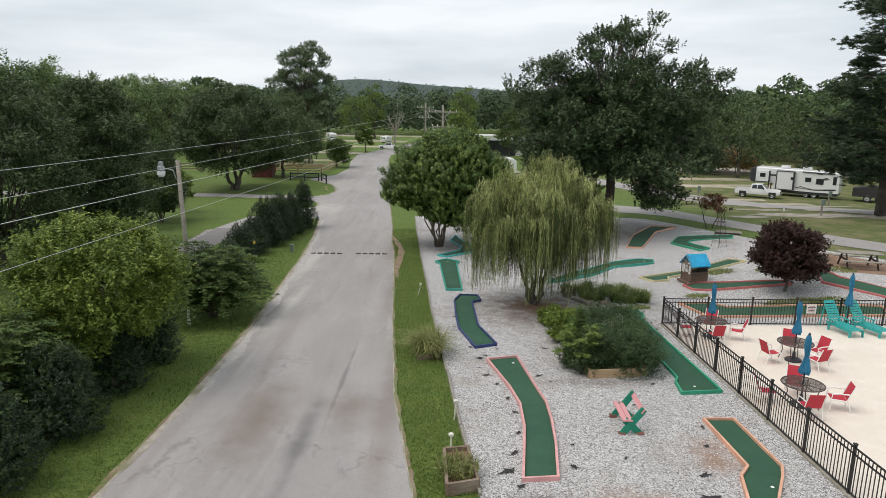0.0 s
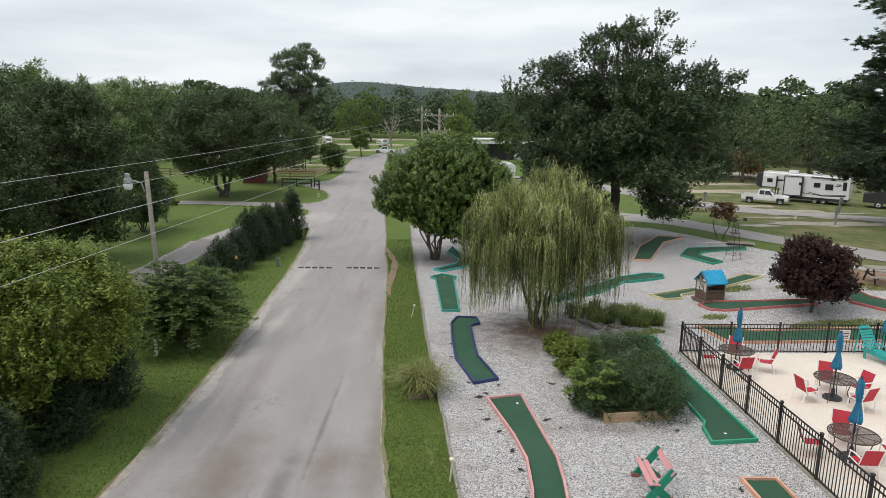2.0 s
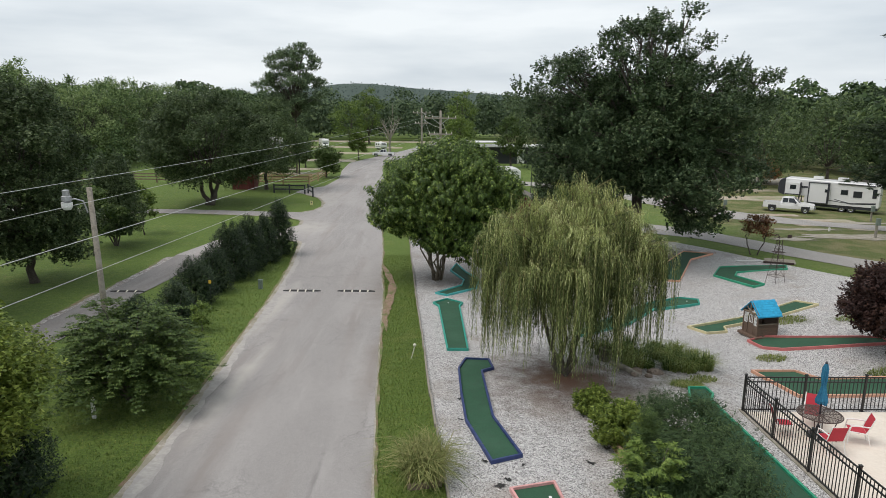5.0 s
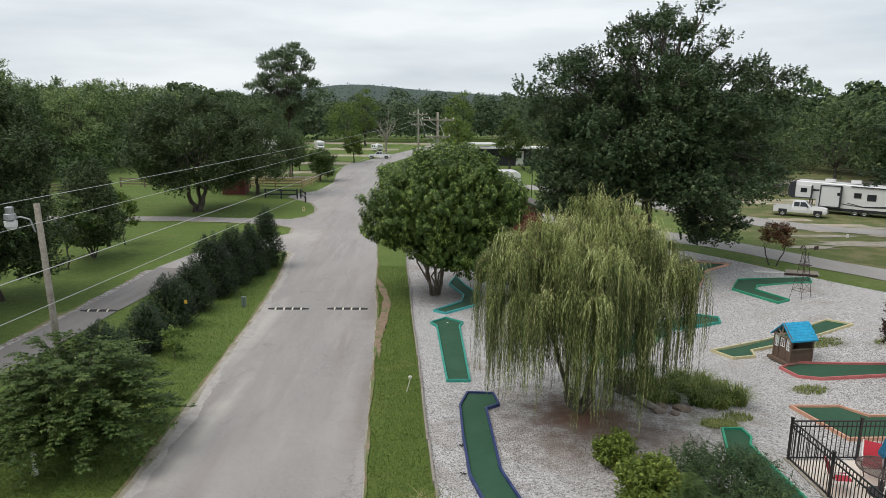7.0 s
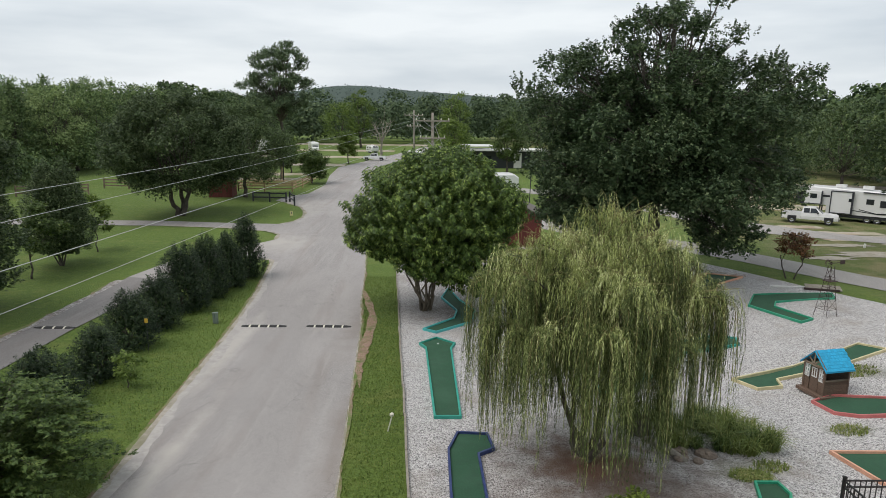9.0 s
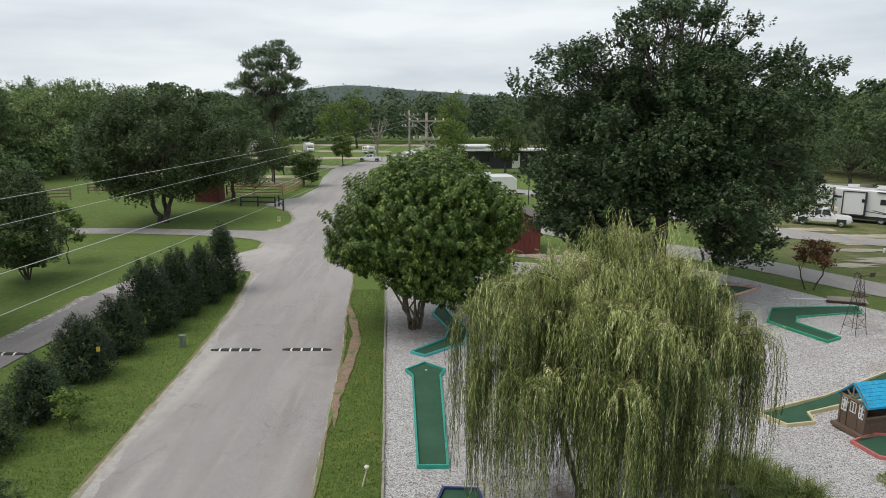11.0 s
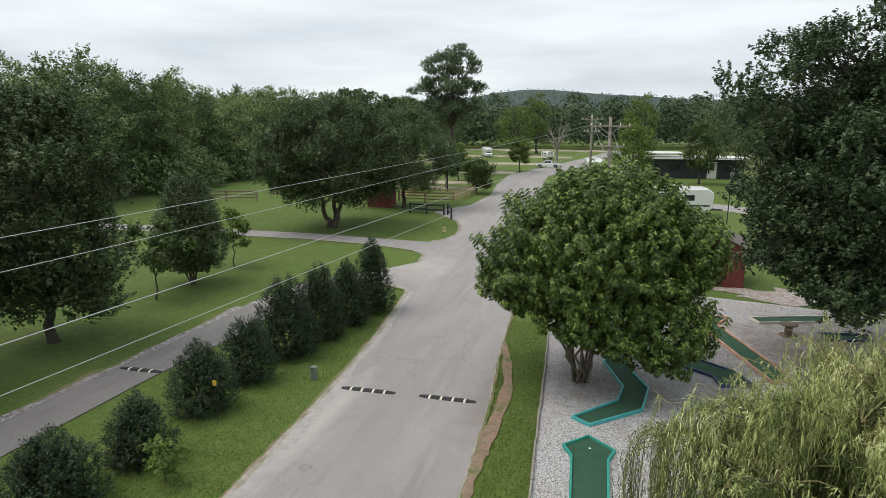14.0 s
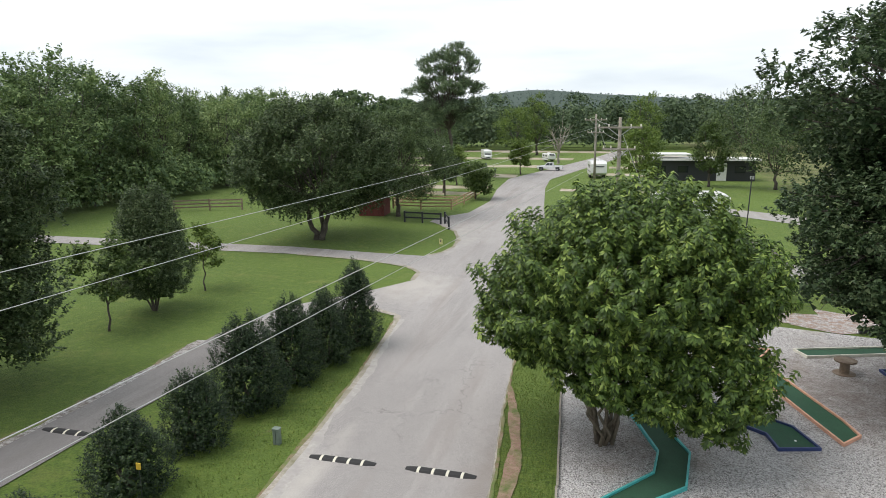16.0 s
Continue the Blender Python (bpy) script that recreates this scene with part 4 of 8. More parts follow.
def arching_shrub(x, y, height, radius, seed, label, leaves, stems=230, name="arching_shrub", category="shrub", group="arching shrubs", z=None):
    """A wide shrub of arching stems with flat, layered side sprays of small leaves."""
    rng = np.random.default_rng(seed)
    t = thing(name, label, category, group, x, y, z)
    g = Geo()
    cs, ns, ws = [], [], []
    for i in range(stems):
        a = i * 2.39996 + rng.uniform(-0.3, 0.3)
        q = math.sqrt((i + 0.5) / stems)
        R, H = radius * (0.25 + 0.85 * q) * rng.uniform(0.85, 1.1), height * (1.02 - 0.72 * q ** 2.2) * rng.uniform(0.88, 1.05)
        s = np.linspace(0, 1, 9)
        P = np.stack([math.cos(a) * (0.1 + R * s ** 1.25), math.sin(a) * (0.1 + R * s ** 1.25), H * (1 - (1 - s) ** 2.0) - 0.16 * R * s ** 4], 1)
        if i % 4 == 0:
            g.tube(list(P), [0.03, 0.026, 0.022, 0.018, 0.015, 0.012, 0.009, 0.006, 0.003], 4, False)
        d = np.array([math.cos(a), math.sin(a), 0.15])
        sd = np.array([-math.sin(a), math.cos(a), 0.0])
        for u in np.linspace(0.3, 1.0, 14):
            p = np.array([np.interp(u, s, P[:, k]) for k in range(3)])
            for sg in (-1, 1):
                if rng.random() < 0.12:
                    continue
                w = d * rng.uniform(0.5, 1.0) + sd * sg * rng.uniform(0.4, 1.0) + np.array([0, 0, rng.uniform(-0.1, 0.25)])
                w /= np.linalg.norm(w)
                ln = rng.uniform(0.18, 0.42) * (1.15 - 0.5 * u)
                m = 9
                v = np.linspace(0.1, 1, m)[:, None]
                o = np.cross(w, [0, 0, 1.0])
                alt = np.where(np.arange(m) % 2, 1.0, -1.0)[:, None]
                cs.append(p + w * v * ln + o * alt * 0.03 + np.array([0, 0, -0.12]) * v * v * ln)
                ns.append(np.array([0, 0, 1.0]) + rng.normal(size=(m, 3)) * 0.35)
                ws.append((w * 0.7 + o * alt * 0.8) * 4)
    part("stem", g, M_BARK, t)
    c, nr, w = np.concatenate(cs), np.concatenate(ns), np.concatenate(ws)
    k = c[:, 2] > 0.03
    part("crown", leaf_mesh("crown", rng, c[k], nr[k], 0.085, 0.45, leaves, 0.15, w[k], True), leaves, t)
    return t


M_STEM = material("smooth_tan_bark", (0.17, 0.14, 0.10), 0.9, (9.0, (0.11, 0.09, 0.065)), (2.0, (0.23, 0.20, 0.16), 0.6), 0.5, 25)
M_TWIG = material("yellow_twigs", (0.20, 0.18, 0.07), 0.8)

# trees of the course
broadleaf_tree(0.75, 39.6, [(0.5, 0.4, 4.5, 3.7, 3.5, 2.5, 2.1), (2.3, -0.9, 2.6, 1.85, 1.7, 1.4, 1.45), (0.6, -1.3, 2.95, 2.1, 1.6, 1.3, 1.2), (-1.6, 0.2, 3.6, 2.0, 2.1, 1.7, 1.0), (0.7, 0.4, 6.0, 2.4, 2.3, 1.4, 1.0), (3.1, 0.6, 4.6, 1.5, 1.6, 1.4, 1.2)], L_ROUND, 3)
willow(4.85, 25.6, 5.85, 2.85, 5)
tree("oak_tree", "large dark green oak with open top at the gravel court", "tree", 12.8, 45.0, 15.6, 8.4, 3.2, L_OAK, 8, clumps=12300, per=26, leaf=0.115, aspect=0.7, clump_r=0.30, trunk=0.36, up=0.7, stray=0.16, fill=0.12, twigs=2,
     masses=[(0.0, 0.0, 7.0, 6.4, 3.1, 90, 1.3), (-4.5, 0.2, 9.5, 2.7, 2.6, 24, 0.9), (4.9, 0.0, 9.6, 2.8, 2.5, 26, 0.9), (0.2, 0.3, 12.0, 3.3, 3.0, 36, 0.78), (0.3, -3.6, 9.4, 2.4, 2.0, 16, 0.9), (-1.0, 3.6, 9.6, 2.6, 2.2, 16, 0.9), (2.6, -2.4, 3.1, 1.9, 1.1, 13, 0.8), (-3.2, -2.6, 3.1, 2.3, 1.1, 18, 0.85), (-4.4, 0.8, 3.9, 1.8, 1.2, 10, 0.85), (0.8, -4.4, 5.0, 3.0, 1.0, 14, 0.95), (-4.6, -0.5, 5.6, 2.0, 1.6, 12, 0.95), (5.6, 0.2, 5.8, 2.0, 1.8, 12, 0.95), (-3.2, -2.8, 5.0, 1.8, 1.2, 14, 0.95), (-5.0, -1.9, 3.8, 1.3, 0.9, 9, 0.85)])
tree("red_maple", "small dark purple-red maple on gravel", "tree", 15.7, 26.3, 2.95, 1.5, 0.5, L_RED, 11, lobes=26, lobe=0.6, clumps=2000, per=24, leaf=0.072, aspect=0.7, clump_r=0.18, trunk=0.07, shape="round")
tree("crape_myrtle", "small russet-leaved crape myrtle with two stems", "tree", 19.0, 42.6, 2.3, 0.9, 1.0, L_CRAPE, 12, lobes=7, lobe=0.42, clumps=170, per=12, leaf=0.10, clump_r=0.2, trunk=0.035, stems=2, spread=0.25)
# row along the lawn
tree("lawn_tree", "broad dark green tree on the lawn", "tree", -19.65, 38.3, 10.2, 3.6, 0.4, L_LAWNTREE, 21, lobes=44, lobe=1.2, clumps=3600, per=28, leaf=0.095, aspect=0.7, clump_r=0.28, trunk=0.2, up=0.8)
tree("lawn_tree", "tall dark green tree on the lawn", "tree", -21.0, 31.2, 9.8, 4.0, 0.1, L_LAWNTREE, 22, lobes=40, lobe=1.35, clumps=2700, per=26, leaf=0.095, aspect=0.7, clump_r=0.28, trunk=0.2, up=0.8)
tree("lawn_tree", "tall feathery dark green tree", "tree", -19.8, 24.0, 10.8, 4.2, 0.1, L_LAWNTREE, 23, lobes=36, lobe=1.4, clumps=2300, per=26, leaf=0.095, aspect=0.6, clump_r=0.28, trunk=0.2, up=0.8)
tree("lawn_tree", "tall feathery dark green tree", "tree", -17.5, 15.0, 10.0, 4.5, 0.1, L_LAWNTREE, 24, lobes=30, lobe=1.6, clumps=1500, per=24, leaf=0.095, aspect=0.6, clump_r=0.28, trunk=0.2, up=0.8)
tree("young_tree", "slender young tree with sparse light crown", "tree", -20.0, 44.9, 4.0, 1.6, 1.3, L_MID, 25, lobes=9, lobe=0.6, clumps=300, per=14, leaf=0.14, clump_r=0.3, trunk=0.05)
holly(-20.1, 48.0, 5.5, 1.75, 26, "dense egg-shaped dark green tree on the lawn", "pear_tree", "tree", "", L_LAWNTREE, 0.09, 0.8, 0.8, 15, 48)
tree("young_tree", "small light green tree on the lawn", "tree", -20.0, 51.9, 3.6, 1.3, 1.1, L_LIGHT, 27, lobes=8, lobe=0.5, clumps=220, per=14, leaf=0.14, clump_r=0.28, trunk=0.04)
tree("island_tree", "wide low dark green tree with forked trunk on the grass island", "tree", -20.4, 67.0, 10.4, 6.3, 1.4, L_LAWNTREE, 31, lobes=46, lobe=1.7, clumps=4200, per=27, leaf=0.12, aspect=0.7, clump_r=0.40, trunk=0.2, stems=3, spread=0.42, up=1.0)
tree("shed_tree", "dark green tree beside the red shed", "tree", -18.3, 79.5, 9.8, 5.0, 1.2, L_DARK, 32, lobes=30, lobe=1.6, clumps=2400, per=24, leaf=0.12, clump_r=0.45, trunk=0.2, up=1.0)
tree("tall_pine", "tall pine with rounded cloud-like crown above bare trunk", "tree", -23.2, 119.0, 19.6, 6.6, 8.2, L_PINE, 41, fill=0.08, clumps=3000, per=22, leaf=0.28, aspect=0.25, clump_r=0.42, up=0.5, trunk=0.3,
     masses=[(0.0, 0.0, 16.6, 4.4, 2.4, 24, 0.95), (-0.5, 0.0, 13.2, 6.3, 1.7, 28, 1.0), (0.6, 0.0, 10.2, 5.8, 1.3, 20, 0.95), (-0.6, 0.0, 8.4, 4.2, 0.9, 10, 0.9)])
pine("near_pine", "large dark pine with spreading boughs by the trailers", 34.7, 49.0, 17.5, 42, 6.6, 0.15, L_FIR, tiers=26, tufts=125)

# big shrub and hollies along the verge
tree("flowering_shrub", "large bright green many-stemmed shrub at the verge", "shrub", -8.7, 16.5, 4.7, 2.5, 1.0, L_SHRUB, 51, lobes=60, lobe=0.6, clumps=3600, per=18, leaf=0.085, aspect=0.5, clump_r=0.26, trunk=0.05, stems=6, spread=0.5, up=1.1, stray=0.22, fill=0.12)
for x, y, hh, rr, sd in ((-7.8, 23.1, 2.9, 2.05, 52), (-9.5, 13.2, 2.9, 1.8, 53)):
    arching_shrub(x, y, hh, rr, sd, "feathery mid-green arching shrub beside the road", L_MID)
for k, (x, y, h, r) in enumerate([(-8.95, 45.6, 3.3, 1.1), (-9.35, 43.6, 2.7, 1.05), (-9.7, 41.6, 2.9, 1.2), (-10.0, 39.3, 2.9, 1.35), (-10.0, 36.6, 2.1, 1.05), (-10.0, 34.0, 2.0, 1.15), (-9.6, 30.8, 1.65, 0.95), (-10.0, 28.5, 1.6, 1.25), (-8.0, 18.0, 2.0, 0.95), (-7.9, 15.7, 1.6, 0.85), (-7.9, 12.9, 2.1, 1.05), (-8.1, 10.5, 2.3, 1.2)]):
    holly(x, y, h * 0.97, r * (0.87 if k < 8 else 0.92), 60 + k)
tree("sapling", "thin yellow-green sapling by the hollies", "shrub", -8.3, 30.0, 1.2, 0.45, 0.15, L_LIGHT, 80, lobes=6, lobe=0.25, clumps=90, per=10, leaf=0.08, clump_r=0.15, trunk=0.02)


def woods(name, label, spots, seed, leaves, per=520, size=1.0):
    """Far woodland as one mass of leafy crowns."""
    rng = np.random.default_rng(seed)
    cs, ns, sz = [], [], []
    for x, y, h, r in spots:
        lb = crown_lobes(rng, r * 0.8, r * 0.8, h * 0.02, h, 18, r * 0.5, "round")
        n = per
        i = rng.integers(0, len(lb), n)
        d = unit(rng, n)
        d[:, 2] = np.abs(d[:, 2]) * 0.9 - 0.15
        c = lb[i, :3] + d * (lb[i, 3] * rng.uniform(0.6, 1.05, n))[:, None]
        c += np.array([x, y, ground_z(x, y)])
        cs.append(c)
        ns.append(d + np.array([0, 0, 0.4]) + rng.normal(size=(n, 3)) * 0.3)
        sz.append(np.full(n, (0.75 + r * 0.06) * size))
    return tagged(new(name, leaf_mesh(name, rng, np.concatenate(cs), np.concatenate(ns), np.concatenate(sz), 0.75, leaves, 0.2, None, True)), label, "woods", kind="stuff")


wr = random.Random(9)
spots = []
for x in range(-190, 230, 9):
    for row in range(3):
        spots.append((x + wr.uniform(-3, 3), 212 + row * 15 + wr.uniform(-5, 5) - abs(x - 10) * 0.2, wr.uniform(10.5, 14.5) + row, wr.uniform(6, 8.5)))
woods("far_woods", "distant mixed woodland edge behind the campsites", spots, 91, L_WOODS, 1050, 0.65)
kinds = []
for k, (hh, rr, shp) in enumerate(((13.0, 4.4, "round"), (14.0, 3.8, "cone"), (12.0, 4.8, "round"), (14.4, 4.2, "dome"))):
    kinds.append((hh, tree("edge_tree", "mixed green woodland tree at the lawn's edge", "tree", -50.0 - (k % 2) * 4, 64.0 + k * 3.4, hh, rr, 0.6, L_EDGE, 200 + k, lobes=24, lobe=rr * 0.36, clumps=720, per=11, leaf=0.21, aspect=0.6, clump_r=0.42, up=0.8, fill=0.2, trunk=0.2, shape=shp, group="woodland edge", twigs=0)))
for k in range(36):
    x, y = -51.0 - (k % 3) * 6 + wr.uniform(-1.6, 1.6) + 0.05 * k, 74.0 + k * 1.9 + wr.uniform(-1, 1)
    hh, ob = kinds[wr.randrange(4)]
    s = (15.8 if y < 93 else 14.0) * wr.uniform(0.84, 1.03) * (1.0 + 0.05 * (k % 3)) / hh
    copy_thing(ob, pose(x, y, ground_z(x, y), rz=wr.uniform(0, 360)) @ Matrix.Diagonal((s * 1.05, s * 1.05, s, 1)))
spots = []
for k in range(44):
    spots.append((-48.5 + wr.uniform(-2.5, 2.0) - 2.5 * (k % 2), 50 + k * 1.95 + wr.uniform(-1, 1), wr.uniform(3.0, 6.5), wr.uniform(2.2, 3.4)))
woods("wood_edge", "leafy undergrowth along the woodland edge", spots, 92, L_EDGE, 900, 0.34)
spots = []
for k in range(16):
    spots.append((-48 + wr.uniform(-4, 4) - k * 0.6, 132 + k * 6 + wr.uniform(-2, 2), wr.uniform(10, 15), wr.uniform(5, 6.5)))
for k in range(22):
    for row in range(2):
        spots.append((64 + row * 10 + wr.uniform(-3, 3) - k * 0.5, 60 + k * 7 + wr.uniform(-2, 2), wr.uniform(10, 14.5) + row, wr.uniform(5, 6.5)))
woods("side_woods", "mixed woodland round the campground", spots, 93, L_MIX, 1500, 0.62)


def hills():
    """The last wooded ridges, far away: a swelling of the land under a cover of crowns."""
    rng = np.random.default_rng(17)

    def top(a, d0, h):
        swell = math.exp(-((a + 0.12) / 0.13) ** 2) if d0 > 900 else 0.0
        return h * (0.78 + 0.5 * swell + 0.07 * math.sin(a * 4.2 + d0 * 0.9) + 0.06 * math.sin(a * 11 + d0) + 0.03 * math.sin(a * 37))
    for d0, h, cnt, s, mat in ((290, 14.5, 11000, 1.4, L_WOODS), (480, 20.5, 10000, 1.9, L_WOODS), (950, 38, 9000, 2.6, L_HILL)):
        cs, ns = [], []
        a = rng.uniform(-0.95, 0.95, cnt)
        u = rng.uniform(0, 1, cnt) ** 0.7
        ridge = np.array([top(v, d0, h) for v in a])
        r = d0 * (0.9 + 0.16 * u)
        c = np.stack([np.sin(a) * r, np.cos(a) * r, -2 + ridge * u + rng.uniform(-0.05, 0.005, cnt) * h], 1)
        nr = np.stack([-np.sin(a) * 0.6, -np.cos(a) * 0.6, np.full(cnt, 0.8)], 1) + rng.normal(size=(cnt, 3)) * 0.35
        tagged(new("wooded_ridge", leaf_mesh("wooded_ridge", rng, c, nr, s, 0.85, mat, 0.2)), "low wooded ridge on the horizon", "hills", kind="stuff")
        g = Geo()
        n = 80
        for k in range(n + 1):
            v = -0.95 + 1.9 * k / n
            for q in range(5):
                w = q / 4
                rr = d0 * (0.91 + 0.16 * w)
                g.v.append((math.sin(v) * rr, math.cos(v) * rr, -3 + top(v, d0, h) * w * 0.97))
        g.f = [(k * 5 + q, (k + 1) * 5 + q, (k + 1) * 5 + q + 1, k * 5 + q + 1) for k in range(n) for q in range(4)]
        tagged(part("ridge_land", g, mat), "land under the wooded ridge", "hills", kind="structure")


hills()

# ---- putting greens ----
RIM = {"pink": (0.64, 0.33, 0.315), "navy": (0.025, 0.045, 0.15), "teal": (0.035, 0.33, 0.255), "cyan": (0.065, 0.42, 0.41), "orange": (0.66, 0.36, 0.24), "green": (0.025, 0.30, 0.17), "yellow": (0.62, 0.55, 0.32), "white": (0.66, 0.64, 0.54), "red": (0.52, 0.15, 0.14)}
M_RIM = {k: material(k + "_painted_wood", c, 0.6, (25.0, tuple(v * 0.8 for v in c)), (3.0, tuple(min(1, v * 1.15 + 0.03) for v in c), 0.6), 0.3, 40) for k, c in RIM.items()}
M_CUP = material("white_cup_rim", (0.75, 0.75, 0.72), 0.5)


def putting_green(outline, rim, label, cup=None, width=0.055, height=0.12):
    """A flat green carpet inside a rim of painted boards, one board to each side."""
    area = sum(a[0] * b[1] - b[0] * a[1] for a, b in zip(outline, outline[1:] + outline[:1]))
    poly = outline if area > 0 else outline[::-1]
    cx, cy = sum(p[0] for p in poly) / len(poly), sum(p[1] for p in poly) / len(poly)
    t = thing("putting_green", label, "putting green", "miniature golf holes", cx, cy)
    z0 = ground_z(cx, cy)
    loc = [(x - cx, y - cy) for x, y in poly]
    gz = lambda x, y: ground_z(x + cx, y + cy) - z0
    bm = bmesh.new()
    bm.faces.new([bm.verts.new((x, y, 0)) for x, y in loc])
    xs, ys = [p[0] for p in loc], [p[1] for p in loc]
    for axis, lo, hi in ((0, min(xs), max(xs)), (1, min(ys), max(ys))):
        k = lo + 0.7
        while k < hi:
            co, no = [0, 0, 0], [0, 0, 0]
            co[axis], no[axis] = k, 1
            bmesh.ops.bisect_plane(bm, geom=bm.verts[:] + bm.edges[:] + bm.faces[:], plane_co=co, plane_no=no)
            k += 0.7
    for v in bm.verts:
        v.co.z = gz(v.co.x, v.co.y) + 0.06
    me = bpy.data.meshes.new("carpet")
    bm.to_mesh(me)
    bm.free()
    me.materials.append(M_TURF)
    part("carpet", me, M_TURF, t, "dark green carpet")
    n = len(loc)
    P = [Vector(p) for p in loc]
    inner = []
    for i in range(n):
        a, b, c = P[i - 1], P[i], P[(i + 1) % n]
        d1, d2 = (b - a).normalized(), (c - b).normalized()
        n1, n2 = Vector((-d1.y, d1.x)), Vector((-d2.y, d2.x))
        m = n1 + n2
        m = m / max(0.3, m.length_squared / 2) if m.length > 1e-3 else n1
        inner.append(b + m * width)
    for i in range(n):
        j = (i + 1) % n
        a, b, c, d = P[i], P[j], inner[j], inner[i]
        g = Geo()
        segs = max(1, int((b - a).length / 1.5))
        for s in range(segs):
            u, w = s / segs, (s + 1) / segs
            quad = [a.lerp(b, u), a.lerp(b, w), d.lerp(c, w), d.lerp(c, u)]
            g.prism([tuple(q) for q in quad], lambda x, y: gz(x, y) - 0.02, lambda x, y: gz(x, y) + height)
        part("rim_board", g, M_RIM[rim], t)
    if cup:
        ux, uy = cup[0] - cx, cup[1] - cy
        g = Geo().lathe(ux, uy, [(0.038, gz(ux, uy) + 0.05), (0.038, gz(ux, uy) + 0.066), (0.026, gz(ux, uy) + 0.068)], 12)
        part("cup", g, M_CUP, t, "small white hole rim")
    return t


GREENS = [
    ([(2.28, 18.3), (3.3, 18.6), (3.54, 15.95), (3.65, 14.95), (3.61, 13.83), (3.5, 12.62), (3.28, 11.05), (2.5, 10.96), (2.66, 12.1), (2.84, 13.45), (2.9, 14.8), (2.75, 16.0)], "pink", "curved green putting lane with pink rim", (3.1, 18.0)),
    ([(1.43, 25.75), (1.7, 26.75), (2.51, 26.67), (2.6, 25.8), (2.21, 25.5), (2.27, 22.0), (2.76, 19.8), (1.99, 19.45), (1.49, 21.75), (1.43, 23.8)], "navy", "bent green putting lane with navy rim", None),
    ([(0.56, 34.47), (1.22, 35.24), (1.95, 34.48), (1.78, 33.88), (1.87, 27.7), (1.1, 27.7), (0.81, 33.9)], "teal", "arrow-shaped green putting lane with teal rim", (1.28, 34.5)),
    ([(3.02, 39.4), (2.74, 37.5), (1.23, 35.95), (0.67, 36.4), (1.98, 38.1), (2.15, 39.3), (1.5, 41.6), (1.9, 43.4), (2.4, 41.2)], "cyan", "zigzag green putting lane with cyan rim", None),
    ([(6.09, 29.9), (8.85, 33.0), (10.5, 34.8), (12.2, 35.6), (12.85, 34.95), (12.63, 34.2), (10.34, 33.5), (8.61, 31.2), (6.2, 29.4)], "teal", "long bent green putting lane with teal rim", (12.3, 34.9)),
    ([(12.5, 39.3), (13.9, 42.7), (15.7, 44.7), (16.9, 43.2), (15.4, 42.6), (13.33, 38.6)], "orange", "bent green putting lane with orange rim", None),
    ([(15.1, 38.8), (16.0, 40.2), (16.6, 40.0), (19.2, 39.4), (18.8, 38.5), (16.3, 38.7), (15.95, 38.1), (16.35, 35.9), (15.75, 35.7)], "green", "angled green putting lane with green rim", None),
    ([(10.77, 30.8), (13.2, 31.6), (16.1, 32.75), (16.6, 31.85), (14.2, 31.0), (12.2, 30.6), (12.05, 30.0), (11.2, 29.9)], "yellow", "green putting lane with cream rim under the playhouse", None),
    ([(12.24, 28.8), (12.95, 29.1), (15.7, 27.75), (16.25, 27.4), (16.3, 26.8), (12.9, 27.55), (12.37, 27.9)], "red", "long green putting lane with red rim", None),
    ([(18.2, 28.5), (18.75, 28.2), (18.6, 27.2), (20.6, 25.3), (20.2, 24.5), (18.1, 26.0), (17.5, 26.7)], "red", "bent green putting lane with red rim", None),
    ([(10.92, 25.7), (12.3, 25.6), (12.7, 24.9), (18.7, 24.4), (18.5, 23.55), (11.3, 23.55)], "orange", "long green putting lane with orange rim behind the fence", None),
    ([(8.3, 24.2), (8.85, 24.2), (8.87, 23.65), (8.63, 23.2), (8.62, 18.5), (8.63, 16.95), (8.62, 15.8), (7.42, 15.65), (7.54, 16.5), (7.7, 16.8), (7.75, 19.0), (7.9, 23.0)], "green", "long green putting lane with green rim by the fence", (8.0, 16.2)),
    ([(7.35, 14.0), (8.15, 14.0), (8.13, 11.6), (7.94, 11.2), (7.46, 10.4), (7.0, 9.6), (6.6, 9.8), (7.02, 11.2), (7.34, 11.6)], "orange", "green putting lane with pale orange rim", (7.5, 10.8)),
    ([(4.0, 42.1), (3.98, 43.0), (4.6, 43.1), (5.43, 42.3), (6.06, 41.8), (6.45, 40.5), (5.31, 40.2), (5.18, 41.1)], "navy", "short green putting lane with navy rim", (5.9, 40.9)),
    ([(5.56, 48.7), (6.85, 48.65), (6.2, 47.4), (7.6, 42.6), (7.75, 41.6), (7.1, 40.9), (5.68, 46.2)], "orange", "long straight green putting lane with orange rim", None),
    ([(7.7, 48.9), (11.2, 50.0), (11.1, 49.1), (8.0, 48.1)], "white", "green putting lane with white rim", None),
    ([(10.1, 47.3), (12.0, 47.4), (11.9, 46.6), (10.2, 46.4)], "navy", "green putting lane with navy rim under the oak", None),
    ([(9.3, 44.2), (10.15, 44.2), (10.3, 41.9), (10.0, 38.6), (9.1, 38.5), (9.5, 41.9)], "red", "green putting lane with red rim", None),
]
for o, rim, label, cup in GREENS:
    putting_green(o, rim, label, cup)

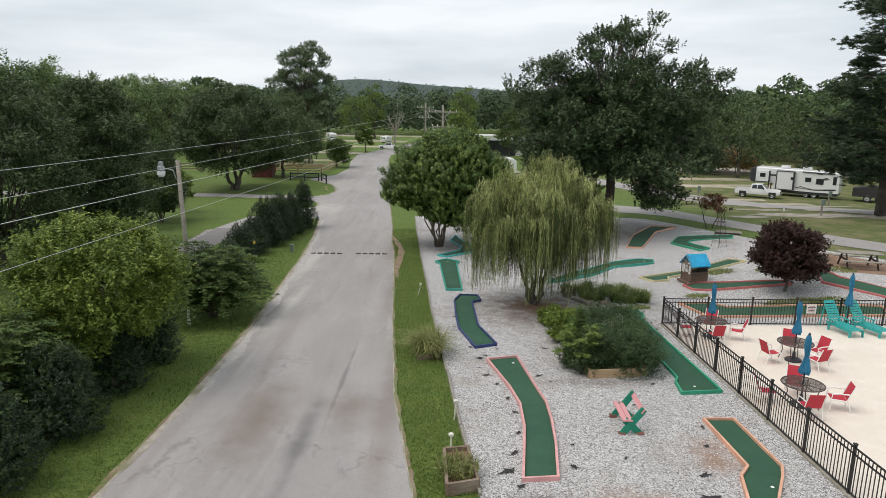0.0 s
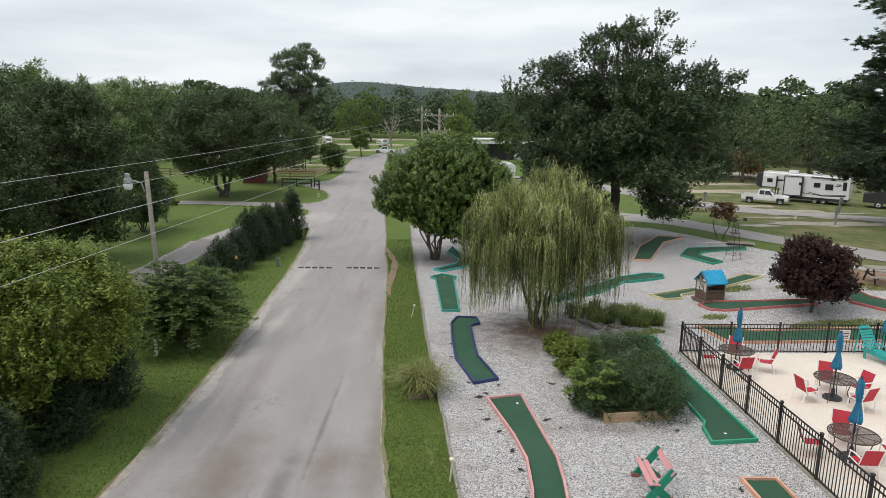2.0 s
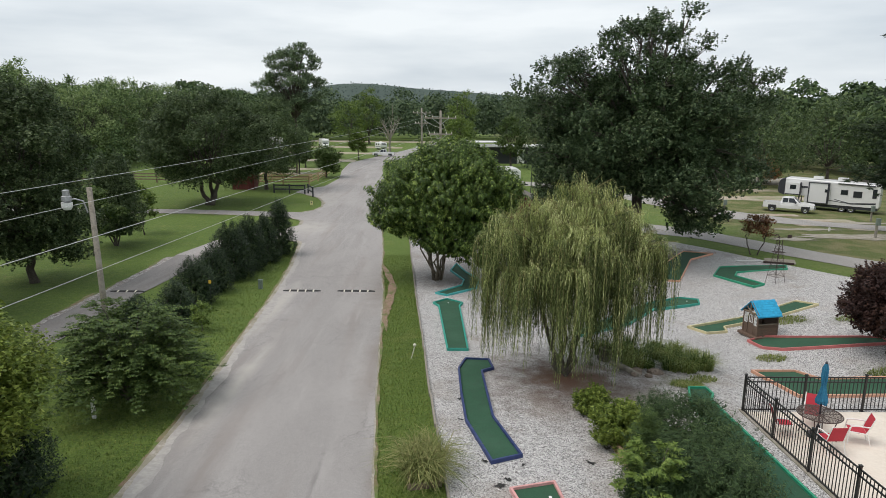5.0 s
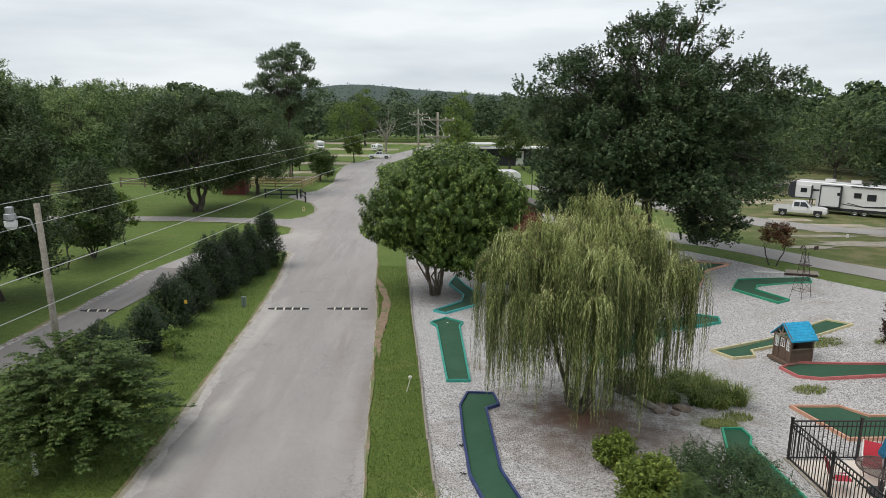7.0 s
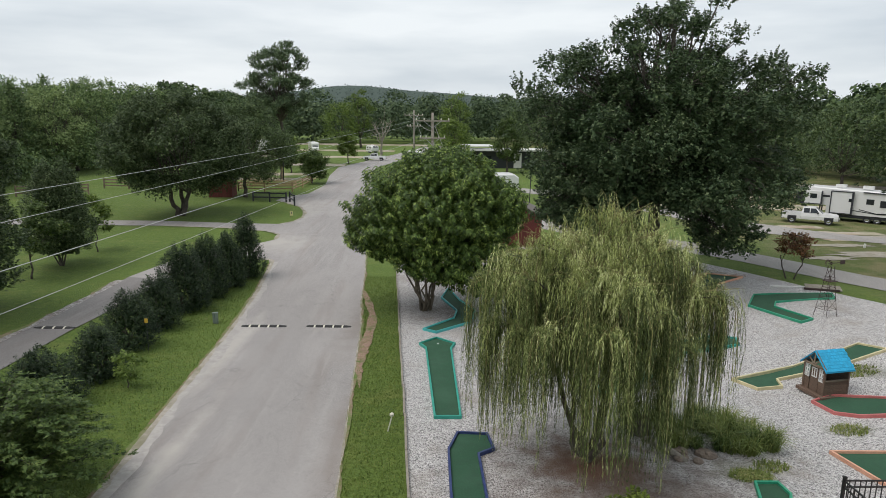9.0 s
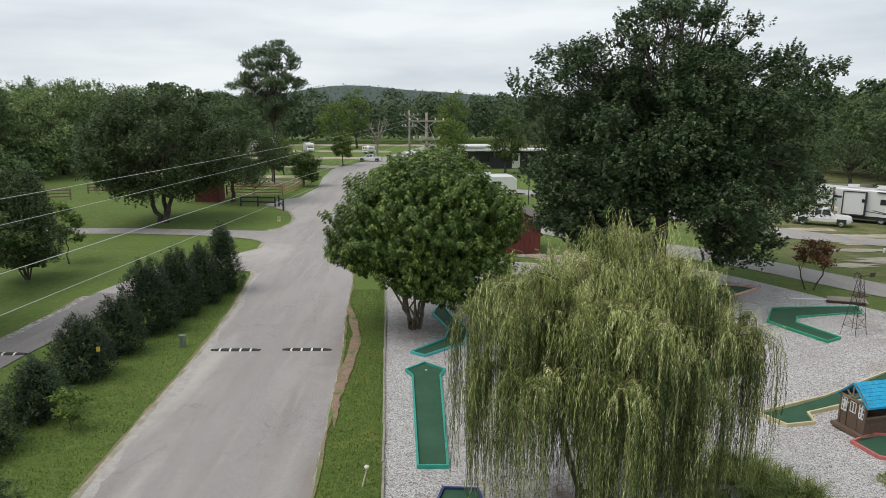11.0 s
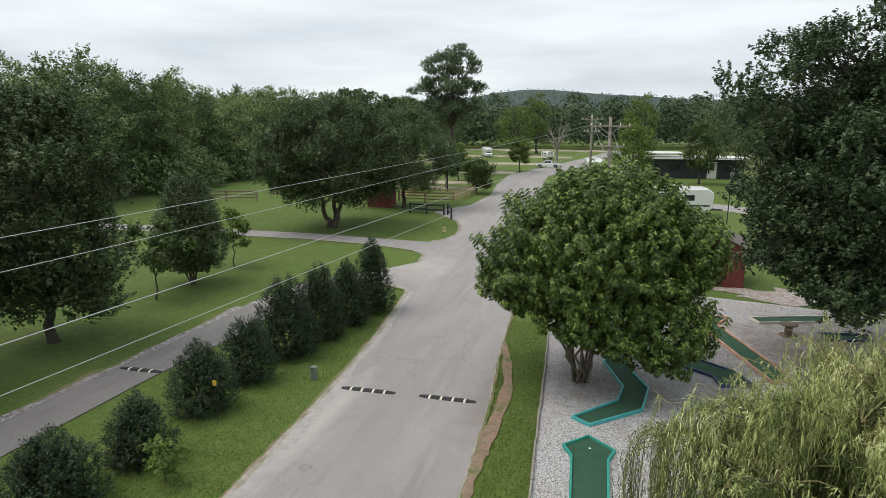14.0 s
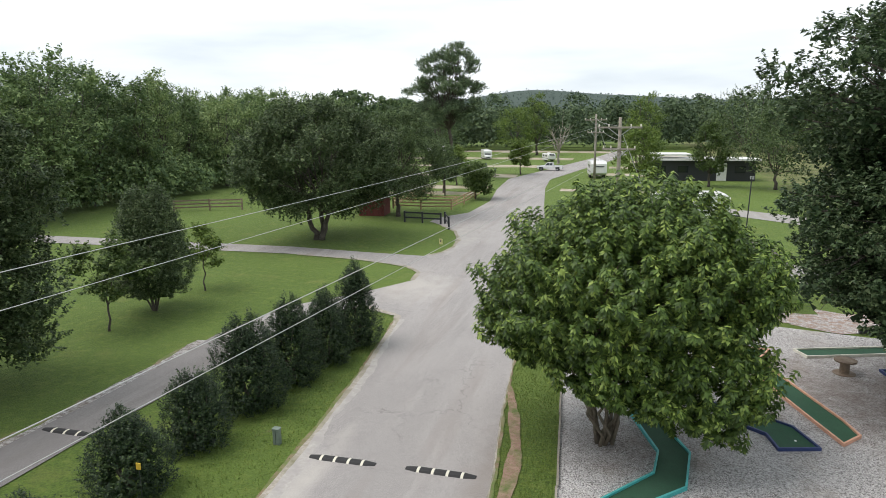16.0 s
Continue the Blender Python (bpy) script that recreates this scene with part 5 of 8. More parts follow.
# ---- materials of things ----
M_BLACK = material("black_powder_coat", (0.012, 0.011, 0.011), 0.45)
M_WHITE = material("white_paint", (0.78, 0.78, 0.76), 0.45, (8.0, (0.70, 0.70, 0.68)))
M_WHITE_TUBE = material("white_tube", (0.80, 0.79, 0.76), 0.4)
M_SLING = material("red_sling_fabric", (0.50, 0.035, 0.055), 0.8, (120.0, (0.40, 0.028, 0.045)))
M_TABLE = material("brown_mesh_metal", (0.09, 0.065, 0.055), 0.55, metal=0.3)
M_CANVAS = material("blue_canvas", (0.035, 0.21, 0.34), 0.85, (30.0, (0.025, 0.155, 0.27)), bump=0.3, bump_scale=60)
M_TEALP = material("teal_plastic_lumber", (0.03, 0.36, 0.33), 0.55, (30.0, (0.025, 0.30, 0.28)))
M_WOOD = material("weathered_wood", (0.22, 0.16, 0.11), 0.85, (18.0, (0.14, 0.10, 0.07)), (2.0, (0.30, 0.25, 0.19), 0.7), 0.5, 30, vary=0.15)
M_RAW = material("pale_timber", (0.42, 0.30, 0.18), 0.8, (20.0, (0.33, 0.23, 0.13)), bump=0.3, bump_scale=30, vary=0.12)
M_GREY = material("grey_pole_wood", (0.30, 0.27, 0.22), 0.9, (12.0, (0.20, 0.18, 0.15)), (1.5, (0.36, 0.34, 0.29), 0.7), 0.5, 30)
M_HOUSE = material("brown_playhouse_boards", (0.16, 0.105, 0.075), 0.8, (25.0, (0.11, 0.075, 0.055)), vary=0.12)
M_BLUEROOF = material("bright_blue_shingle", (0.02, 0.36, 0.60), 0.7, (30.0, (0.016, 0.30, 0.52)), vary=0.12)
M_GREENB = material("green_bench_paint", (0.012, 0.25, 0.15), 0.6, (20.0, (0.01, 0.20, 0.12)))
M_PINKB = material("pink_bench_paint", (0.62, 0.30, 0.30), 0.6, (20.0, (0.55, 0.25, 0.26)))
M_BRICK = material("red_brown_block", (0.25, 0.11, 0.08), 0.9, (20.0, (0.19, 0.085, 0.06)))
M_RUST = material("dark_rusty_iron", (0.03, 0.022, 0.02), 0.7, (30.0, (0.06, 0.032, 0.025)))
M_RED = material("barn_red_boards", (0.17, 0.040, 0.034), 0.75, (10.0, (0.13, 0.032, 0.028)), vary=0.12)
M_ROOF = material("grey_brown_shingles", (0.16, 0.14, 0.125), 0.9, (20.0, (0.11, 0.10, 0.09)))
M_RUBBER = material("black_rubber", (0.018, 0.018, 0.018), 0.8, (40.0, (0.03, 0.03, 0.03)))
M_YELLOW = material("pale_yellow_reflector", (0.58, 0.53, 0.26), 0.5)
M_TAG = material("amber_tag", (0.60, 0.40, 0.05), 0.5)
M_CREAM = material("cream_stripe", (0.62, 0.60, 0.50), 0.6)
M_BOXGREEN = material("grey_green_steel", (0.15, 0.19, 0.16), 0.5, (9.0, (0.17, 0.21, 0.18)))
M_GLASS = material("dark_window_glass", (0.02, 0.025, 0.03), 0.06)
M_GELCOAT = material("white_gelcoat", (0.74, 0.74, 0.73), 0.3, coat=0.3)
M_TRIM = material("charcoal_trim", (0.03, 0.032, 0.04), 0.4)
M_CARPAINT = material("white_car_paint", (0.78, 0.78, 0.78), 0.25, coat=0.6)
M_CHROME = material("dull_chrome", (0.55, 0.55, 0.56), 0.25, metal=0.9)
M_LAMP = material("frosted_lamp_glass", (0.75, 0.76, 0.76), 0.3)
M_STEEL = material("galvanised_steel", (0.42, 0.43, 0.44), 0.45, (15.0, (0.35, 0.36, 0.37)), metal=0.6)
M_WIRE = material("bare_aluminium_wire", (0.50, 0.50, 0.49), 0.5, metal=0.4)
M_DIRT = material("red_brown_dirt", (0.26, 0.16, 0.10), 0.95, (9.0, (0.20, 0.125, 0.08)), (1.2, (0.30, 0.22, 0.15), 0.8), 0.6, 25)
M_DUST = material("pale_road_dust", (0.42, 0.385, 0.335), 0.95, (12.0, (0.31, 0.28, 0.235)), [(1.1, (0.17, 0.165, 0.09), 0.95), (5.0, (0.22, 0.20, 0.15), 0.7)], 0.5, 30)
M_FABRIC = material("black_ground_fabric", (0.025, 0.024, 0.023), 0.9)
M_ROCK = material("brown_field_stone", (0.24, 0.19, 0.15), 0.9, (6.0, (0.16, 0.125, 0.10)), bump=0.8, bump_scale=12)
M_SIGN = material("white_sign_enamel", (0.70, 0.68, 0.66), 0.4)
M_SIGNRED = material("red_sign_bars", (0.45, 0.06, 0.06), 0.5)
L_JUNI = leaf_material("rosemary_leaves", (0.02, 0.042, 0.014), (0.05, 0.092, 0.028), (0.115, 0.17, 0.06), 0.65)
L_REED = leaf_material("reed_blades", (0.105, 0.15, 0.034), (0.21, 0.26, 0.065), (0.36, 0.35, 0.14), 0.6)
L_STRAW = leaf_material("straw_and_green_blades", (0.1, 0.135, 0.036), (0.22, 0.235, 0.075), (0.36, 0.32, 0.15), 0.7)
L_LAWN = leaf_material("lawn_blades", (0.08, 0.128, 0.02), (0.145, 0.206, 0.036), (0.235, 0.26, 0.075), 0.7)


def local(parent, name, geo, mat, label="", smooth=False):
    return part(name, geo, mat, parent, label, smooth)


def shared(parent, name, mesh, m, label=""):
    """Another object on a shared mesh, under a thing."""
    ob = new(name, mesh)
    ob.parent = parent
    ob.matrix_basis = m
    return tagged(ob, label)


# ---- pool fence ----
def iron_fence(a, b, label, spacing=1.75):
    ax, ay, bx, by = *a, *b
    L = math.hypot(bx - ax, by - ay)
    n = max(1, round(L / spacing))
    ang = math.degrees(math.atan2(by - ay, bx - ax))
    t = thing("iron_fence", label, "fence", "pool fence", ax, ay, rz=ang)
    z0 = ground_z(ax, ay) + 0.03
    gz = lambda s: ground_z(ax + (bx - ax) * s / L, ay + (by - ay) * s / L) + 0.03 - z0
    post = Geo().box(0, 0, 0.55, 0.052, 0.052, 1.10).box(0, 0, 1.112, 0.068, 0.068, 0.026).box(0, 0, 0.02, 0.10, 0.10, 0.04).mesh("post", M_BLACK)
    picket = Geo().box(0, 0, 0.555, 0.0155, 0.0155, 0.97).mesh("picket", M_BLACK)
    for i in range(n + 1):
        s = L * i / n
        shared(t, "post", post, Matrix.Translation((s, 0, gz(s))))
    for i in range(n):
        s0, s1 = L * i / n, L * (i + 1) / n
        for h in (0.09, 0.90, 1.035):
            local(t, "rail", Geo().beam((s0, 0, gz(s0) + h), (s1, 0, gz(s1) + h), 0.026, 0.03), M_BLACK)
        k = 15
        for j in range(1, k):
            s = s0 + (s1 - s0) * j / k
            shared(t, "picket", picket, Matrix.Translation((s, 0, gz(s))))
    return t


iron_fence((9.2, 22.55), (8.82, 7.2), "black iron pool fence running beside the gravel")
iron_fence((9.2, 22.55), (24.2, 22.62), "black iron pool fence across the deck's far side")
kerb = Geo()
for i in range(16):
    y0 = 22.64 - i
    x0, x1 = 9.2 - 0.02475 * (22.55 - y0 + 1), 9.2 - 0.02475 * (22.55 - y0)
    kerb.prism([(x0 - 0.07, y0 - 1), (x0 + 0.09, y0 - 1), (x1 + 0.09, y0), (x1 - 0.07, y0)], lambda x, y: ground_z(x, y) - 0.05, lambda x, y: ground_z(x, y) + 0.055)
tagged(part("deck_kerb", kerb, M_DUST), "dirty concrete edge of the pool deck", "kerb", kind="structure")

sg = thing("fence_sign", "white enamel notice with red lettering on the fence", "sign", "", 14.75, 22.53, ground_z(14.75, 22.53) + 0.52)
local(sg, "plate", Geo().box(0, 0, 0.22, 0.46, 0.008, 0.44), M_SIGN)
for k, (w, z) in enumerate(((0.30, 0.36), (0.36, 0.29), (0.34, 0.22), (0.28, 0.15), (0.36, 0.08))):
    local(sg, "text_bar", Geo().box(0, -0.007, z, w, 0.004, 0.032), M_SIGNRED if k % 2 == 0 else M_TRIM)
sg.scale = (0.8, 0.8, 0.8)


# ---- pool furniture ----
def sling_chair(x, y, rz):
    t = thing("patio_chair", "red sling patio chair with white tubular frame", "chair", "chairs round the pool tables", x, y, ground_z(x, y) + 0.05, rz)
    t_seat = Geo().add([(-0.24, -0.24, 0.43), (0.24, -0.24, 0.43), (0.24, 0.0, 0.395), (-0.24, 0.0, 0.395), (0.24, 0.22, 0.41), (-0.24, 0.22, 0.41)] + [(-0.24, -0.24, 0.42), (0.24, -0.24, 0.42), (0.24, 0.0, 0.385), (-0.24, 0.0, 0.385), (0.24, 0.22, 0.40), (-0.24, 0.22, 0.40)], [(0, 1, 2, 3), (3, 2, 4, 5), (9, 8, 7, 6), (11, 10, 8, 9), (0, 6, 7, 1), (5, 4, 10, 11), (0, 3, 9, 6), (3, 5, 11, 9), (1, 7, 8, 2), (2, 8, 10, 4)])
    local(t, "seat", t_seat, M_SLING)
    b = Geo()
    pr = [(0.22, 0.42), (0.28, 0.62), (0.34, 0.80), (0.39, 0.92)]
    vs = [(sx * 0.235, yy, zz) for yy, zz in pr for sx in (-1, 1)] + [(sx * 0.235, yy + 0.012, zz - 0.004) for yy, zz in pr for sx in (-1, 1)]
    fs = [(2 * i, 2 * i + 1, 2 * i + 3, 2 * i + 2) for i in range(3)] + [(8 + 2 * i + 2, 8 + 2 * i + 3, 8 + 2 * i + 1, 8 + 2 * i) for i in range(3)]
    fs += [(2 * i, 2 * i + 2, 2 * i + 10, 2 * i + 8) for i in range(3)] + [(2 * i + 1, 2 * i + 9, 2 * i + 11, 2 * i + 3) for i in range(3)] + [(0, 8, 9, 1), (6, 7, 15, 14)]
    local(t, "backrest", b.add(vs, fs), M_SLING)
    for sx in (-0.26, 0.26):
        local(t, "front_leg", Geo().tube([(sx, -0.27, 0), (sx, -0.25, 0.42), (sx, -0.22, 0.60)], 0.016, 6), M_WHITE_TUBE)
        local(t, "rear_leg", Geo().tube([(sx, 0.36, 0), (sx, 0.24, 0.40)], 0.016, 6), M_WHITE_TUBE)
        local(t, "back_post", Geo().tube([(sx, 0.20, 0.40), (sx, 0.29, 0.64), (sx, 0.40, 0.94)], 0.016, 6), M_WHITE_TUBE)
        local(t, "armrest", Geo().tube([(sx, -0.24, 0.60), (sx, -0.05, 0.635), (sx, 0.28, 0.63)], 0.02, 6), M_WHITE_TUBE)
        local(t, "seat_rail", Geo().tube([(sx, -0.26, 0.43), (sx, 0.24, 0.405)], 0.015, 6), M_WHITE_TUBE)
    t.scale = (0.8, 0.8, 0.8)
    return t


def patio_table(x, y):
    t = thing("patio_table", "round brown metal mesh patio table", "table", "pool tables", x, y, ground_z(x, y) + 0.05)
    ring = []
    for k in range(28):
        a = 6.2832 * k / 28
        ring.append((0.61 * math.cos(a), 0.61 * math.sin(a), 0.72))
    local(t, "rim", Geo().tube(ring + ring[:1], 0.018, 6, False), M_TABLE)
    m = Geo()
    for k in range(-13, 14):
        s = k * 0.043
        w = math.sqrt(max(0, 0.6 ** 2 - s * s))
        m.beam((s, -w, 0.72), (s, w, 0.72), 0.012, 0.006).beam((-w, s, 0.722), (w, s, 0.722), 0.012, 0.006)
    local(t, "mesh_top", m, M_TABLE)
    for k in range(8):
        a = 6.2832 * k / 8
        local(t, "spoke", Geo().beam((0.05 * math.cos(a), 0.05 * math.sin(a), 0.708), (0.6 * math.cos(a), 0.6 * math.sin(a), 0.708), 0.02, 0.016), M_TABLE)
    for k in range(4):
        a = 0.785 + 1.5708 * k
        local(t, "leg", Geo().tube([(0.52 * math.cos(a), 0.52 * math.sin(a), 0), (0.40 * math.cos(a), 0.40 * math.sin(a), 0.35), (0.50 * math.cos(a), 0.50 * math.sin(a), 0.71)], 0.016, 6), M_TABLE)
    return t


def umbrella(x, y, tip, low, wide=0.135):
    """A furled umbrella: base, pole, folded canopy tied at the middle."""
    t = thing("patio_umbrella", "furled blue canvas umbrella on a dark pole", "umbrella", "pool umbrellas", x, y, ground_z(x, y) + 0.05)
    local(t, "base", Geo().lathe(0, 0, [(0.25, 0), (0.25, 0.05), (0.2, 0.08), (0.06, 0.10), (0.045, 0.30)], 20), M_TRIM, "dark cast base")
    local(t, "pole", Geo().tube([(0, 0, 0.05), (0, 0, tip - 0.05)], 0.022, 8), M_TRIM)
    g = Geo()
    n = 20
    prof = [(0.25, tip), (0.55, tip - 0.12), (0.62, tip - 0.35), (0.5, low + (tip - low) * 0.55), (0.42, low + (tip - low) * 0.45), (0.75, low + (tip - low) * 0.25), (1.05, low + 0.1), (0.9, low)]
    vs = []
    for r, z in prof:
        for k in range(n):
            q = (1.0 if k % 2 else 0.62) * r * wide * (1 + 0.12 * math.sin(k * 2.3 + z * 5))
            vs.append((q * math.cos(6.2832 * k / n + z * 0.5), q * math.sin(6.2832 * k / n + z * 0.5), z + (0.05 if k % 4 == 0 and z == low else 0)))
    fs = [(i * n + (k + 1) % n, i * n + k, (i + 1) * n + k, (i + 1) * n + (k + 1) % n) for i in range(len(prof) - 1) for k in range(n)]
    g.add(vs, fs + [tuple(range(n))])
    local(t, "canopy", g, M_CANVAS)
    local(t, "finial", Geo().lathe(0, 0, [(0.02, tip - 0.03), (0.035, tip + 0.02), (0.01, tip + 0.06)], 8), M_TRIM)
    return t


for (tx, ty), angles in (((10.35, 20.95), (70, -20, -100, 170)), ((12.0, 18.5), (75, 190, 5, -70)), ((10.3, 14.95), (75, 165, -105, -15))):
    patio_table(tx, ty).scale = (0.85, 0.85, 0.85)
    umbrella(tx, ty, 1.95, 0.88)
    for k, a in enumerate(angles):
        d = 0.76 + 0.08 * (k % 2)
        sling_chair(tx + d * math.cos(radians(a)), ty + d * math.sin(radians(a)), a - 90 + (k * 37 % 25) - 12)
umbrella(15.95, 22.25, 2.05, 0.85)


def lounger(x, y, rz):
    t = thing("chaise_lounger", "teal slatted chaise lounger with raised back", "lounger", "pool loungers", x, y, ground_z(x, y) + 0.05, rz)
    for sx in (-0.30, 0.30):
        local(t, "side_rail", Geo().beam((sx, -0.95, 0.29), (sx, 0.55, 0.33), 0.035, 0.10), M_TEALP)
        for yy in (-0.9, 0.35):
            local(t, "leg", Geo().box(sx * 1.1, yy, 0.16, 0.04, 0.10, 0.32), M_TEALP)
        local(t, "armrest", Geo().box(sx * 1.18, 0.25, 0.54, 0.10, 0.62, 0.025, bevel=0.03), M_TEALP)
        local(t, "arm_post", Geo().beam((sx * 1.15, -0.02, 0.30), (sx * 1.15, 0.0, 0.53), 0.03, 0.07), M_TEALP)
    slat = Geo().box(0, 0, 0, 0.60, 0.085, 0.022).mesh("slat", M_TEALP)
    for k in range(12):
        shared(t, "slat", slat, pose(0, -0.92 + k * 0.105, 0.36 + 0.002 * k))
    for k in range(7):
        shared(t, "slat", slat, pose(0, 0.40 + k * 0.066, 0.44 + k * 0.098, 56))
    local(t, "headboard", Geo().box(0, 0.90, 1.16, 0.56, 0.13, 0.022, rx=56, bevel=0.05), M_TEALP)
    local(t, "back_brace", Geo().beam((-0.25, 0.40, 0.42), (-0.25, 0.90, 1.14), 0.03, 0.04).beam((0.25, 0.40, 0.42), (0.25, 0.90, 1.14), 0.03, 0.04).beam((0.25, 0.86, 0.95), (0.25, 1.0, 0.0), 0.03, 0.05).beam((-0.25, 0.86, 0.95), (-0.25, 1.0, 0.0), 0.03, 0.05), M_TEALP)
    return t


lounger(15.45, 21.75, 10).scale = (0.8, 0.8, 0.8)
lounger(16.4, 21.75, 18).scale = (0.8, 0.8, 0.8)


# ---- playhouse ----
def playhouse(x, y, rz):
    t = thing("playhouse", "brown wooden playhouse with bright blue roof on gravel", "playhouse", "", x, y, None, rz)
    W, D, H = 1.02, 1.12, 0.92
    for k in range(6):
        local(t, "deck_board", Geo().box(-0.62 + k * 0.25, 0, 0.06, 0.235, 1.34, 0.10), M_HOUSE)
    f = -0.5
    board = lambda n, *a: local(t, n, Geo().box(*a), M_HOUSE)
    for sx in (-0.56, 0.56):
        for sy in (-0.5, 0.5):
            board("corner_post", sx, sy, 0.11 + H / 2, 0.07, 0.07, H)
    for side in (-1, 1):
        for k in range(4):
            board("wall_board", 0, side * 0.5, 0.16 + k * 0.115, 1.06, 0.03, 0.108)
        local(t, "window_ledge", Geo().box(0, side * 0.52, 0.60, 1.08, 0.10, 0.03), M_WOOD)
        local(t, "side_beam", Geo().box(0, side * 0.5, 0.98, 1.16, 0.05, 0.08), M_HOUSE)
    for k in range(7):
        board("wall_board", 0.55, 0, 0.16 + k * 0.115, 0.03, 0.94, 0.108)
    for yy in (-0.36, 0.36):
        for k in range(4):
            board("front_board", -0.55, yy, 0.16 + k * 0.105, 0.03, 0.26, 0.10)
        local(t, "front_window", Geo().box(-0.565, yy, 0.74, 0.03, 0.05, 0.42).box(-0.565, yy - 0.1, 0.74, 0.03, 0.035, 0.42).box(-0.565, yy + 0.1, 0.74, 0.03, 0.035, 0.42).box(-0.565, yy, 0.54, 0.03, 0.23, 0.03).box(-0.565, yy, 0.68, 0.03, 0.23, 0.03).box(-0.565, yy, 0.81, 0.03, 0.23, 0.03).box(-0.565, yy, 0.94, 0.03, 0.23, 0.03), M_WHITE, "white window lattice")
    door = local(t, "door", Geo().box(-0.54, 0, 0.52, 0.03, 0.40, 0.80), M_HOUSE)
    local(door, "door_window", Geo().box(-0.56, -0.11, 0.74, 0.02, 0.03, 0.30).box(-0.56, 0.0, 0.74, 0.02, 0.03, 0.30).box(-0.56, 0.11, 0.74, 0.02, 0.03, 0.30).box(-0.56, 0, 0.60, 0.02, 0.25, 0.03).box(-0.56, 0, 0.89, 0.02, 0.25, 0.03), M_WHITE, "white door window lattice")
    local(t, "gable_truss", Geo().beam((-0.62, -0.6, 0.98), (-0.62, 0, 1.45), 0.03, 0.07).beam((-0.62, 0.6, 0.98), (-0.62, 0, 1.45), 0.03, 0.07).beam((-0.62, -0.56, 1.0), (-0.62, 0.56, 1.0), 0.03, 0.07).beam((-0.62, 0, 1.0), (-0.62, 0, 1.42), 0.03, 0.06).beam((-0.62, 0, 1.02), (-0.62, -0.3, 1.22), 0.03, 0.05).beam((-0.62, 0, 1.02), (-0.62, 0.3, 1.22), 0.03, 0.05), M_WOOD, "pale weathered gable truss")
    for side in (-1, 1):
        roof = local(t, "roof_panel", Geo().add([(-0.68, 0, 1.46), (0.68, 0, 1.46), (0.68, side * 0.66, 0.94), (-0.68, side * 0.66, 0.94), (-0.68, 0, 1.43), (0.68, 0, 1.43), (0.68, side * 0.66, 0.91), (-0.68, side * 0.66, 0.91)], [(0, 1, 2, 3) if side < 0 else (3, 2, 1, 0), (7, 6, 5, 4) if side < 0 else (4, 5, 6, 7), (0, 3, 7, 4), (1, 5, 6, 2), (2, 6, 7, 3), (0, 4, 5, 1)]), M_BLUEROOF)
        an = math.degrees(math.atan2(0.52, 0.66))
        shingle = Geo().box(0, 0, 0, 0.128, 0.118, 0.012).mesh("shingle", M_BLUEROOF)
        for r in range(7):
            for k in range(10):
                u = (r + 0.5) / 7
                shared(roof, "shingle", shingle, pose(-0.60 + k * 0.133 + (0.03 if r % 2 else 0), side * 0.66 * u, 1.477 - 0.52 * u, -side * an + side * 3))
    return t


playhouse(13.0, 29.45, 12).scale = (0.76, 0.78, 0.95)


# ---- windmill, bench, spool, picnic tables ----
def windmill(x, y, h):
    t = thing("garden_windmill", "rusty iron lattice garden windmill on gravel", "windmill", "", x, y, None, 20)
    c = [(-1, -1), (1, -1), (1, 1), (-1, 1)]
    for sx, sy in c:
        local(t, "leg", Geo().tube([(sx * 0.30, sy * 0.30, -0.05), (sx * 0.07, sy * 0.07, h)], 0.010, 5), M_RUST)
    for z in (0.35, 0.8, 1.25, 1.65):
        r = 0.30 - 0.23 * z / h
        for i in range(4):
            a, b = c[i], c[(i + 1) % 4]
            local(t, "brace", Geo().beam((a[0] * r, a[1] * r, z), (b[0] * r, b[1] * r, z), 0.012, 0.012).beam((a[0] * r, a[1] * r, z), (b[0] * r * 0.85, b[1] * r * 0.85, min(h, z + 0.42)), 0.01, 0.01), M_RUST)
    local(t, "platform", Geo().box(0, 0, h * 0.72, 0.42, 0.42, 0.02), M_RUST)
    for k in range(10):
        a = 6.2832 * k / 10
        local(t, "blade", Geo().add([(-0.2, 0.06 * math.cos(a), h + 0.12 + 0.06 * math.sin(a)), (-0.2, 0.17 * math.cos(a - 0.15), h + 0.12 + 0.17 * math.sin(a - 0.15)), (-0.16, 0.17 * math.cos(a + 0.2), h + 0.12 + 0.17 * math.sin(a + 0.2)), (-0.205, 0.06 * math.cos(a), h + 0.115 + 0.06 * math.sin(a))], [(0, 1, 2), (0, 2, 3), (0, 3, 1), (1, 3, 2)]), M_RUST)
    local(t, "tail", Geo().beam((-0.2, 0, h + 0.12), (0.55, 0.02, h + 0.12), 0.02, 0.02).box(0.62, 0.02, h + 0.12, 0.26, 0.012, 0.16), M_RUST)
    return t


windmill(16.98, 36.2, 2.1)


